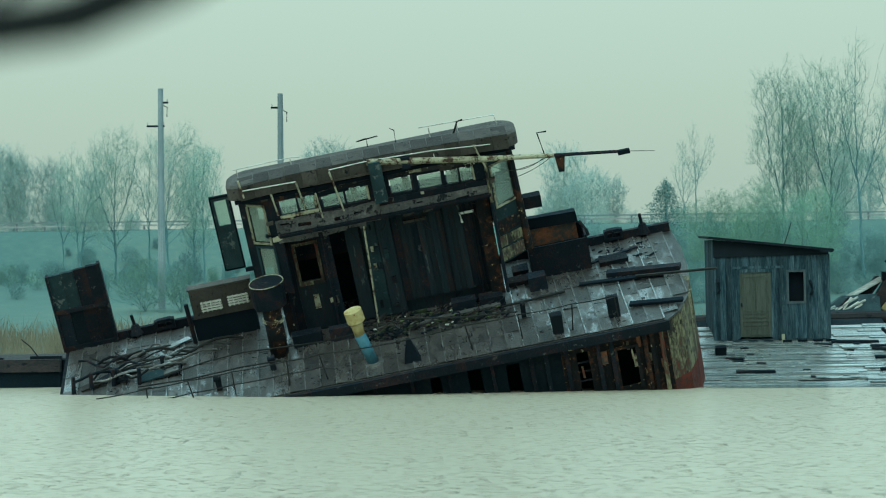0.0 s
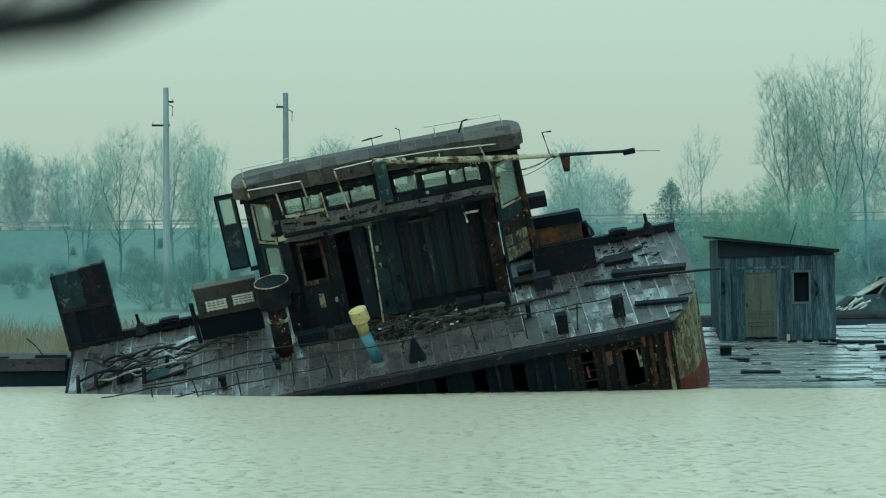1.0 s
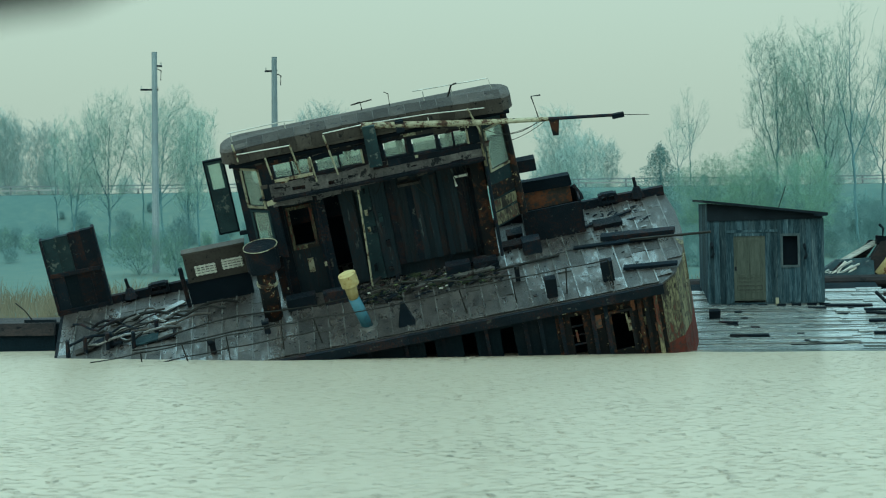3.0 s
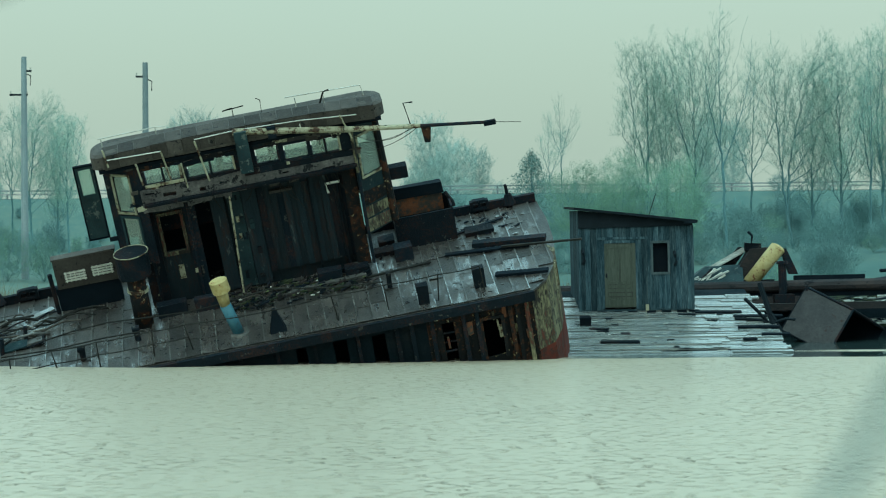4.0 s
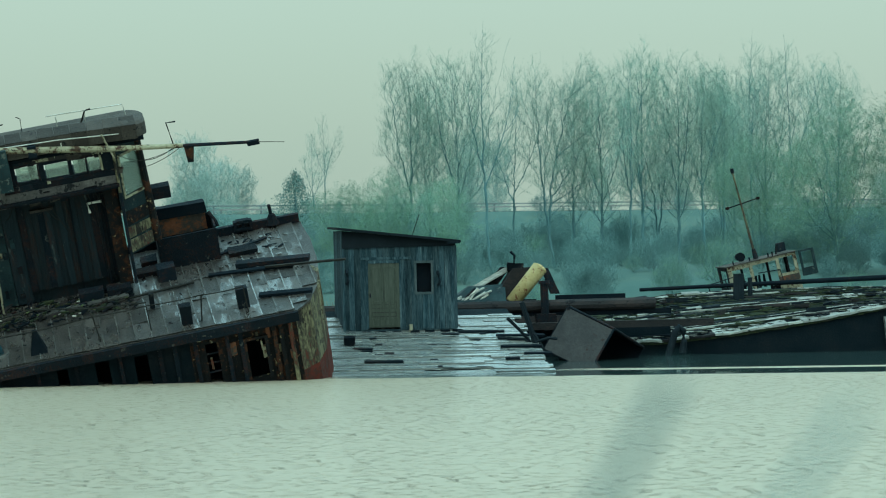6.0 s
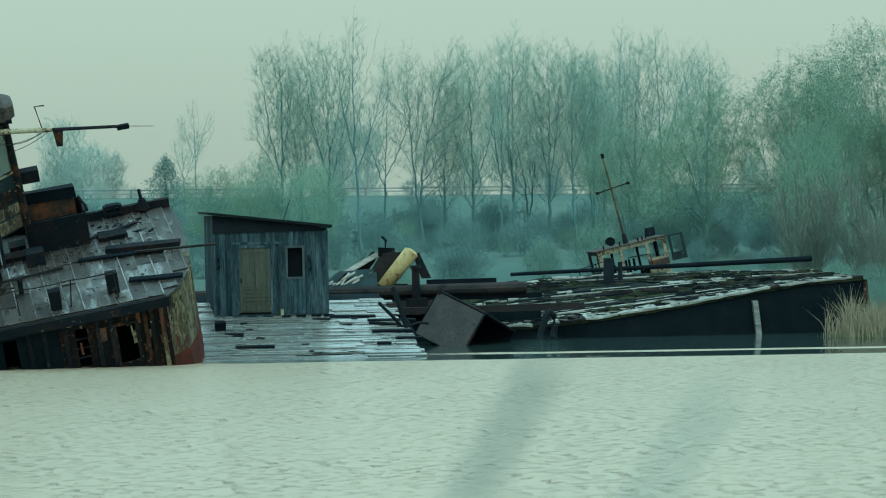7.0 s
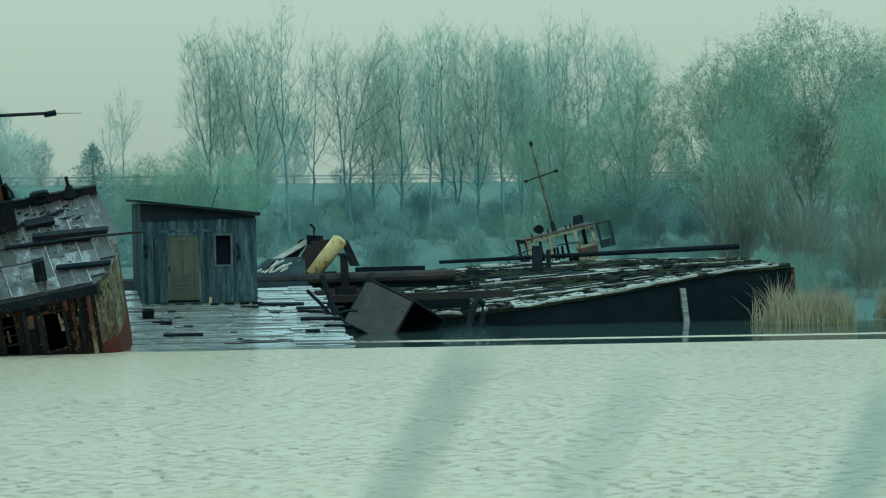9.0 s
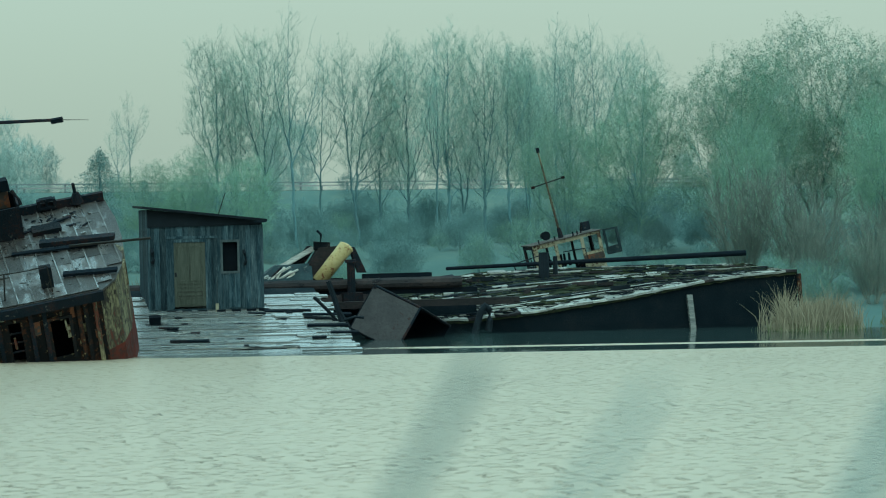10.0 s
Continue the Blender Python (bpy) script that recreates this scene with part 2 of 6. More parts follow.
APRON = mat("torn_grey_plate", [(0.30, (0.012, 0.014, 0.016)), (0.42, (0.05, 0.048, 0.050)), (0.55, (0.095, 0.09, 0.088)), (0.72, (0.19, 0.185, 0.175))], 1.8, 12, (0.5, 0.85), 0.0, 0.5, spec=0.2, flake=(4.5, 0.57, (0.008, 0.010, 0.013)))
# Buds, leaves and conifer green likewise hold haze in their base colours.
BUD = mat("hazed_bud", [(0.3, (0.27, 0.40, 0.34)), (0.7, (0.37, 0.49, 0.38))], 0.4, 3, (0.8, 1.0), 0.0, 0.0, spec=0.1)
SCRUBLEAF = mat("hazed_scrub_leaf", [(0.3, (0.14, 0.245, 0.25)), (0.7, (0.19, 0.30, 0.285))], 0.3, 3, (0.8, 1.0), 0.0, 0.0, spec=0.1)
LEAF = mat("hazed_young_leaf", [(0.3, (0.165, 0.285, 0.22)), (0.6, (0.22, 0.345, 0.235)), (0.75, (0.285, 0.405, 0.24))], 0.3, 3, (0.7, 0.95), 0.0, 0.0, spec=0.1)
PINE = mat("hazed_conifer", [(0.3, (0.11, 0.20, 0.20)), (0.7, (0.17, 0.26, 0.235))], 0.5, 3, (0.8, 1.0), 0.0, 0.0, spec=0.1)
ROPE = mat("dark_cable", [(0.3, (0.007, 0.008, 0.009)), (0.7, (0.030, 0.030, 0.027))], 2, 9, (0.6, 0.9), 0.0, 0.0, spec=0.1)

GLASS = bpy.data.materials.new("dusty_glass")
GLASS.use_nodes = True
gb = GLASS.node_tree.nodes["Principled BSDF"]
gb.inputs["Base Color"].default_value = (0.55, 0.68, 0.60, 1)
gb.inputs["Roughness"].default_value = 0.12
gb.inputs["Transmission Weight"].default_value = 0.75
gb.inputs["IOR"].default_value = 1.45


def water_material():
    m = bpy.data.materials.new("river_water")
    m.use_nodes = True
    n, l = m.node_tree.nodes, m.node_tree.links
    b = n["Principled BSDF"]
    b.inputs["Base Color"].default_value = (0.26, 0.29, 0.25, 1)
    b.inputs["IOR"].default_value = 1.5
    geo, sep = n.new("ShaderNodeNewGeometry"), n.new("ShaderNodeSeparateXYZ")
    l.new(geo.outputs["Position"], sep.inputs[0])

    def math_node(op, a, c):
        q = n.new("ShaderNodeMath")
        q.operation = op
        for i, v in enumerate((a, c)):
            if isinstance(v, (int, float)):
                q.inputs[i].default_value = v
            else:
                l.new(v, q.inputs[i])
        return q.outputs[0]

    def step(v, lo, hi):
        q = n.new("ShaderNodeMapRange")
        q.interpolation_type = "SMOOTHSTEP"
        q.inputs[1].default_value, q.inputs[2].default_value = lo, hi
        l.new(v, q.inputs[0])
        return q.outputs[0]

    # wrecks' lee lies calm; a wind streak crosses it, coloured for reflected sky
    wob = n.new("ShaderNodeTexNoise")
    wob.inputs["Scale"].default_value = 0.35
    l.new(geo.outputs["Position"], wob.inputs["Vector"])
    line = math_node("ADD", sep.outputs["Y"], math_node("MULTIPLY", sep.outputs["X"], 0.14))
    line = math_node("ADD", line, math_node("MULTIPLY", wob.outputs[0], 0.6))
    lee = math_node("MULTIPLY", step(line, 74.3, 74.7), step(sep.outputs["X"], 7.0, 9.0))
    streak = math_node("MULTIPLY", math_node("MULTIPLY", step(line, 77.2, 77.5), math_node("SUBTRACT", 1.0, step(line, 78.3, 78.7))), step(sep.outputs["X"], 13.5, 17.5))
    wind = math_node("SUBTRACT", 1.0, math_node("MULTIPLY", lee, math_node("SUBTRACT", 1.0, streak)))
    mp = n.new("ShaderNodeMapping")
    mp.inputs["Scale"].default_value = (0.66, 1.0, 1.0)
    l.new(geo.outputs["Position"], mp.inputs["Vector"])
    w1, w2 = n.new("ShaderNodeTexNoise"), n.new("ShaderNodeTexNoise")
    for q, sc, d in ((w1, 5.6, 0.5), (w2, 1.4, 1.0)):
        q.inputs["Scale"].default_value, q.inputs["Detail"].default_value = sc, d
        q.inputs["Roughness"].default_value = 0.5
        l.new(mp.outputs[0], q.inputs["Vector"])
    hgt = math_node("ADD", math_node("MULTIPLY", step(w1.outputs[0], 0.56, 0.74), 1.0), math_node("MULTIPLY", w2.outputs[0], 0.12))
    bp = n.new("ShaderNodeBump")
    bp.inputs["Distance"].default_value = 0.30
    gust = n.new("ShaderNodeTexNoise")
    gust.inputs["Scale"].default_value, gust.inputs["Detail"].default_value = 0.22, 4.0
    l.new(geo.outputs["Position"], gust.inputs["Vector"])
    blow = math_node("MULTIPLY", wind, math_node("ADD", 0.6, math_node("MULTIPLY", step(gust.outputs[0], 0.3, 0.7), 0.4)))
    l.new(math_node("ADD", math_node("MULTIPLY", blow, 0.95), 0.02), bp.inputs["Strength"])
    l.new(hgt, bp.inputs["Height"])
    l.new(bp.outputs[0], b.inputs["Normal"])
    # Base colour stands in for reflections: dark hulls in lee, bright sky elsewhere.
    mirror_tone = n.new("ShaderNodeMix")
    mirror_tone.data_type = "RGBA"
    mirror_tone.inputs[6].default_value = (0.035, 0.055, 0.055, 1)
    mirror_tone.inputs[7].default_value = (0.445, 0.385, 0.295, 1)
    l.new(wind, mirror_tone.inputs[0])
    l.new(mirror_tone.outputs[2], b.inputs["Base Color"])
    l.new(math_node("ADD", math_node("MULTIPLY", wind, 0.26), 0.04), b.inputs["Roughness"])
    l.new(math_node("SUBTRACT", 0.5, math_node("MULTIPLY", wind, 0.36)), b.inputs["Specular IOR Level"])
    return m


WATER = water_material()


# ---- mesh helpers ----
def thing(name, m, label, category, group=""):
    ob = new(name)
    ob.empty_display_size = 0.3
    ob.matrix_world = m
    return tagged(ob, label, category, group)


def mesh_of(bm, name, material, smooth=False):
    me = bpy.data.meshes.new(name)
    bmesh.ops.recalc_face_normals(bm, faces=bm.faces)
    bm.to_mesh(me)
    bm.free()
    me.materials.append(material)
    if smooth:
        me.shade_smooth()
    return me


def part(name, bm, material, parent, label="", smooth=False):
    ob = new(name, mesh_of(bm, name, material, smooth))
    ob.parent = parent
    return tagged(ob, label) if label else ob


def solo(name, bm, material, label, category, group="", kind="", m=None, smooth=False):
    ob = new(name, mesh_of(bm, name, material, smooth))
    if m is not None:
        ob.matrix_world = m
    return tagged(ob, label, category, group, kind)


def hexa(bm, pts):
    """A six-sided block from its eight corners: bottom ring, then top ring."""
    v = [bm.verts.new(p) for p in pts]
    for f in ((3, 2, 1, 0), (4, 5, 6, 7), (0, 1, 5, 4), (1, 2, 6, 5), (2, 3, 7, 6), (3, 0, 4, 7)):
        bm.faces.new([v[i] for i in f])
    return bm


def bx(u0, u1, v0, v1, w0, w1, bm=None):
    bm = bm or bmesh.new()
    return hexa(bm, [(u0, v0, w0), (u1, v0, w0), (u1, v1, w0), (u0, v1, w0), (u0, v0, w1), (u1, v0, w1), (u1, v1, w1), (u0, v1, w1)])


def tube(p, q, r, r2=None, n=8, bm=None, caps=True):
    bm = bm or bmesh.new()
    p, q = Vector(p), Vector(q)
    rot = (q - p).to_track_quat("Z", "Y").to_matrix()
    rings = []
    for c, s in ((p, r), (q, r if r2 is None else r2)):
        rings.append([bm.verts.new(c + rot @ Vector((s * math.cos(a), s * math.sin(a), 0))) for a in (2 * math.pi * i / n for i in range(n))])
    for i in range(n):
        bm.faces.new((rings[0][i], rings[0][(i + 1) % n], rings[1][(i + 1) % n], rings[1][i]))
    if caps:
        bm.faces.new(rings[0][::-1])
        bm.faces.new(rings[1])
    return bm


def chain(points, r, n=6, bm=None):
    """A bent rod or cable through the points, one ring at each."""
    bm = bm or bmesh.new()
    points = [Vector(p) for p in points]
    rings = []
    for i, c in enumerate(points):
        way = points[min(i + 1, len(points) - 1)] - points[max(i - 1, 0)]
        rot = way.to_track_quat("Z", "Y").to_matrix()
        rings.append([bm.verts.new(c + rot @ Vector((r * math.cos(2 * math.pi * k / n), r * math.sin(2 * math.pi * k / n), 0))) for k in range(n)])
    for a, b in zip(rings, rings[1:]):
        for k in range(n):
            bm.faces.new((a[k], a[(k + 1) % n], b[(k + 1) % n], b[k]))
    bm.faces.new(rings[0][::-1])
    bm.faces.new(rings[-1])
    return bm


def prism(outline, z0, z1, bm=None, shift=(0, 0)):
    """An upright prism over a plan outline; shift moves the top."""
    bm = bm or bmesh.new()
    lo = [bm.verts.new((x, y, z0)) for x, y in outline]
    hi = [bm.verts.new((x + shift[0], y + shift[1], z1)) for x, y in outline]
    k = len(lo)
    bm.faces.new(lo[::-1])
    bm.faces.new(hi)
    for i in range(k):
        bm.faces.new((lo[i], lo[(i + 1) % k], hi[(i + 1) % k], hi[i]))
    return bm


def sag(p, q, drop, n=10):
    p, q = Vector(p), Vector(q)
    return [p.lerp(q, i / n) - Vector((0, 0, 4 * drop * (i / n) * (1 - i / n))) for i in range(n + 1)]


def ragged(bm, size, cell=1.0):
    """Dents and wear: moves every corner a little."""
    for v in bm.verts:
        d = noise.noise_vector(v.co * cell) * size
        v.co += d
    return bm


def wall_with_holes(u0, u1, w0, w1, v0, v1, holes, bm=None):
    """A wall in the u-w plane from v0 to v1, one closed shell, with rectangular openings (ua, ub, wa, wb) right through it."""
    bm = bm or bmesh.new()

    def cuts(lo, hi, marks):
        marks = sorted({lo, hi, *[min(max(m, lo), hi) for m in marks]})
        out = []
        for a, b in zip(marks, marks[1:]):
            k = max(1, int((b - a) / 0.6))
            out += [a + (b - a) * i / k for i in range(k)]
        return out + [marks[-1]]

    us = cuts(u0, u1, [m for h in holes for m in h[:2]])
    ws = cuts(w0, w1, [m for h in holes for m in h[2:]])

    def solid(i, j):
        if not (0 <= i < len(us) - 1 and 0 <= j < len(ws) - 1):
            return False
        x, z = (us[i] + us[i + 1]) / 2, (ws[j] + ws[j + 1]) / 2
        return not any(h[0] < x < h[1] and h[2] < z < h[3] for h in holes)

    made = {}

    def corner(i, j, v):
        if (i, j, v) not in made:
            made[i, j, v] = bm.verts.new((us[i], v, ws[j]))
        return made[i, j, v]

    for i in range(len(us) - 1):
        for j in range(len(ws) - 1):
            if not solid(i, j):
                continue
            for v in (v0, v1):
                bm.faces.new([corner(i, j, v), corner(i + 1, j, v), corner(i + 1, j + 1, v), corner(i, j + 1, v)])
            for di, dj, p, q in ((-1, 0, (i, j), (i, j + 1)), (1, 0, (i + 1, j), (i + 1, j + 1)), (0, -1, (i, j), (i + 1, j)), (0, 1, (i, j + 1), (i + 1, j + 1))):
                if not solid(i + di, j + dj):
                    bm.faces.new([corner(*p, v0), corner(*q, v0), corner(*q, v1), corner(*p, v1)])
    return bm


# ---- ground, water, road ----
def shore(x):
    """Depth at which the far bank leaves the water."""
    k = min(max((x - 22.0) / 12.0, 0.0), 1.0)
    k = k * k * (3 - 2 * k)
    return 100.0 * (1 - k) + 80.5 * k + 1.2 * math.sin(x * 0.21)


def ground_height(x, y):
    if y < 40:
        return 2.4 - 3.9 * min(max((y - 5.0) / 9.0, 0.0), 1.0)
    d = y - shore(x)
    z = -1.5 if d < -12 else (d * 0.125 if d < 0 else min(d * 0.05, 2.4))
    z += 0.12 * noise.noise(Vector((x * 0.2, y * 0.2, 0))) * (d > 0)
    k = min(max((y - 176.0) / 17.0, 0.0), 1.0)
    bank = 6.55 * k if y < 212 else max(6.55 - (y - 212) * 0.3, 2.0)
    return max(z, bank) if y > 176 else z


def build_ground():
    xs = sorted({*np.arange(-130, 150, 2.5).tolist(), *[s * v for s in (-1, 1) for v in (170, 220, 300, 420, 600, 900, 1400, 2200)]})
    ys = [-2200, -900, -300, -100, -30, 0, 5, 8, 11, 14, 20, 40, 60] + np.arange(68, 130, 2.0).tolist() + np.arange(130, 232, 4.0).tolist() + [240, 270, 320, 400, 550, 800, 1300, 2200, 3200]
    verts = [(x, y, ground_height(x, y)) for y in ys for x in xs]
    nx = len(xs)
    faces = [(j * nx + i, j * nx + i + 1, (j + 1) * nx + i + 1, (j + 1) * nx + i) for j in range(len(ys) - 1) for i in range(nx - 1)]
    me = bpy.data.meshes.new("ground")
    me.from_pydata(verts, [], faces)
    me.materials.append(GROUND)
    me.shade_smooth()
    tagged(new("ground", me), "spring meadow bank rising behind the river to a road embankment", "ground", kind="structure")


build_ground()
bm = bmesh.new()
wv = [bm.verts.new(p) for p in ((-900, 5, 0), (900, 5, 0), (900, 130, 0), (-900, 130, 0))]
bm.faces.new(wv)
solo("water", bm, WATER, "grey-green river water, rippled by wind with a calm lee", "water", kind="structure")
solo("road", bx(-700, 700, 196, 208, 6.2, 6.6), ASPHALT, "asphalt road on top of the far embankment", "road", kind="structure")


rng = random.Random(2)


def guard_rail(y, z, x0, x1, paint, label):
    g = thing("guard_rail", pose(0, y, 6.3), label, "guard rail", "guard rails of the road")
    beam = mesh_of(bx(0, 7.98, -0.03, 0.03, z - 0.055, z + 0.055), "beam", paint)
    for x in range(x0, x1, 8):
        o = new("beam", beam)
        o.parent, o.location = g, (x, 0, rng.uniform(-0.02, 0.02))
    post = mesh_of(bx(-0.07, 0.07, 0.03, 0.17, -0.3, z), "post", CONCRETE)
    for x in range(x0, x1, 4):
        o = new("post", post)
        o.parent, o.location = g, (x, 0, 0)


guard_rail(197.0, 0.66, -96, 112, GALV, "pale steel guard rail along the near side of the road")
guard_rail(207.0, 1.10, -96, 112, CONCRETE, "weathered grey guard rail along the far side of the road")


def utility_pole(x, y, top, arms):
    z0 = ground_height(x, y) - 0.1
    p = thing("utility_pole", pose(x, y, z0, 0, 0.4, 0), "grey concrete utility pole with small crossarms standing in the meadow", "utility pole", "poles on the bank")
    h = top - z0
    part("shaft", tube((0, 0, 0), (0, 0, h), 0.21, 0.14, 10), CONCRETE, p)
    for w, a, b in arms:
        part("crossarm", bx(a, b, -0.05, 0.05, h - w - 0.05, h - w + 0.05), FELT, p)
        for e in (a + 0.05, b - 0.05):
            part("insulator", tube((e, 0, h - w), (e, 0, h - w + 0.2), 0.05, 0.03, 6), PALE, p)
    part("bracket", chain([(0.15, 0, h - 0.9), (0.35, 0, h - 1.0), (0.33, 0, h - 1.5)], 0.03), FELT, p)


utility_pole(-14.95, 130, 13.2, [(2.0, -0.75, 0.2), (0.75, -0.1, 0.4)])
utility_pole(-8.6, 130, 12.85, [(0.75, -0.5, 0.15)])


# ---- trees ----
def twig_mesh(segments, material, name):
    """Tapered three- and five-sided limbs from (p, q, r0, r1)."""
    verts, faces = [], []
    for p, q, r0, r1 in segments:
        n = 5 if r0 > 0.06 else 3
        rot = (q - p).to_track_quat("Z", "Y").to_matrix()
        k = len(verts)
        for c, r in ((p, r0), (q, r1)):
            for i in range(n):
                a = 2 * math.pi * i / n
                verts.append(tuple(c + rot @ Vector((r * math.cos(a), r * math.sin(a), 0))))
        faces += [(k + i, k + (i + 1) % n, k + n + (i + 1) % n, k + n + i) for i in range(n)]
    me = bpy.data.meshes.new(name)
    me.from_pydata(verts, [], faces)
    me.materials.append(material)
    return me


def leaf_mesh(spots, size, material, rng, name="crown"):
    verts, faces = [], []
    for c in spots:
        k = len(verts)
        a = Vector((rng.gauss(0, 1), rng.gauss(0, 1), rng.gauss(0, 1))).normalized()
        b = a.cross(Vector((rng.gauss(0, 1), rng.gauss(0, 1), rng.gauss(0, 1)))).normalized()
        s = size * rng.uniform(0.6, 1.3)
        verts += [tuple(c + a * s), tuple(c + b * s * 0.6), tuple(c - a * s), tuple(c - b * s * 0.6)]
        faces.append((k, k + 1, k + 2, k + 3))
    me = bpy.data.meshes.new(name)
    me.from_pydata(verts, [], faces)
    me.materials.append(material)
    return me


def grow(rng, start, way, length, r, level, form, segs, tips):
    """One limb in bent steps, with its side limbs."""
    steps = 6 if level == 0 else (5 if level == 1 else 3)
    p, d = Vector(start), Vector(way).normalized()
    for i in range(steps):
        f = i / steps
        wander = form["wander"] * (0.5 if level == 0 else 1.0)
        d = (d + Vector((rng.gauss(0, wander), rng.gauss(0, wander), rng.gauss(0, wander) * 0.5)) + Vector((0, 0, form["lift"][min(level, 2)]))).normalized()
        q = p + d * (length / steps)
        r0, r1 = r * (1 - 0.85 * f), r * (1 - 0.85 * (f + 1 / steps))
        segs.append((p.copy(), q.copy(), max(r0, form["thin"]), max(r1, form["thin"] * 0.7)))
        if level < form["levels"]:
            lo = form["clear"] if level == 0 else 0.12
            if f + 0.5 / steps >= lo:
                for _ in range(form["kids"][level]):
                    ang = radians(rng.uniform(*form["angle"]))
                    side = d.cross(Vector((rng.gauss(0, 1), rng.gauss(0, 1), rng.gauss(0, 1)))).normalized()
                    nd = d * math.cos(ang) + side * math.sin(ang)
                    reach = length * rng.uniform(*form["reach"][level]) * ((0.45 + 0.75 * math.sin(math.pi * min(1.0, 0.18 + 0.8 * f)) if form["round"] else 1.0 - 0.45 * f) if level == 0 else 1.0 - 0.3 * f)
                    grow(rng, p.lerp(q, rng.random()), nd, reach, r0 * form["taper"], level + 1, form, segs, tips)
        if level >= form["levels"] - 1:
            tips.append((p.copy(), q.copy()))
        p = q


def make_tree(name, seed, height, form, wood, leaf, leaves, size, label, category, group, spread=0.18, stems=1):
    rng = random.Random(seed)
    segs, tips = [], []
    for s in range(stems):
        a = rng.uniform(0, 6.28)
        lean = rng.uniform(0.05, form["splay"])
        way = Vector((math.cos(a) * lean, math.sin(a) * lean, 1))
        grow(rng, (0.25 * math.cos(a) * (stems > 1), 0.25 * math.sin(a) * (stems > 1), -0.3), way, height * rng.uniform(0.8, 1.0), height * form["girth"], 0, form, segs, tips)
    root = new(name)
    tagged(root, label, category, group)
    t = new("trunk", twig_mesh(segs, wood, "trunk"))
    t.parent = root
    if leaves:
        spots = []
        for _ in range(leaves):
            p, q = rng.choice(tips)
            spots.append(p.lerp(q, rng.random()) + Vector((rng.gauss(0, spread), rng.gauss(0, spread), rng.gauss(0, spread))))
        c = new("crown", leaf_mesh(spots, size, leaf, rng))
        c.parent = root
    return root


SHRUB = dict(wander=0.10, lift=(0.06, 0.06, 0.04), thin=0.0065, levels=2, clear=0.15, kids=(3, 3), angle=(12, 35), reach=((0.25, 0.5), (0.25, 0.5)), taper=0.55, splay=0.5, girth=0.006, round=False)


def stem_line(r, base, top, bend, step=0.4):
    """A gently bent stem from base to top, as a list of points."""
    base, top = Vector(base), Vector(top)
    n = max(3, int((top - base).length / step))
    ph, amp = r.uniform(0, 6.28), bend * (top - base).length
    out = []
    for i in range(n + 1):
        f = i / n
        p = base.lerp(top, f)
        swell = math.sin(math.pi * f)
        out.append(p + Vector((math.cos(ph), math.sin(ph), 0)) * amp * swell + Vector((r.gauss(0, 0.03), r.gauss(0, 0.03), 0)))
    return out


def branch_out(stems, points, balance):
    """Joins crown points to the stems, always the cheapest next: short, rising, near the root. Returns points and parents."""
    pos, parent, path = [], [], []
    for line, root in stems:
        for i, p in enumerate(line):
            parent.append(len(pos) - 1 if i else root)
            path.append(path[parent[-1]] + (p - Vector(pos[parent[-1]])).length if parent[-1] >= 0 else 0.0)
            pos.append(tuple(p))
    todo = np.array(points)
    known = np.array(pos)
    best, who = np.full(len(todo), 1e9), np.zeros(len(todo), int)

    def offer(i, q, length):
        d = todo - np.array(q)
        dist = np.linalg.norm(d, axis=1) + 1e-6
        cost = dist * (1 + 2.2 * np.clip(0.55 - d[:, 2] / dist, 0, 2)) + balance * length
        better = cost < best
        best[better], who[better] = cost[better], i

    for i in range(len(known)):
        offer(i, known[i], path[i])
    left = np.ones(len(todo), bool)
    for _ in range(len(todo)):
        k = int(np.argmin(np.where(left, best, 1e12)))
        left[k] = False
        j = int(who[k])
        parent.append(j)
        path.append(path[j] + float(np.linalg.norm(todo[k] - np.array(pos[j]))))
        pos.append(tuple(todo[k]))
        offer(len(pos) - 1, pos[-1], path[-1])
        best[~left] = 1e12
    return np.array(pos), parent


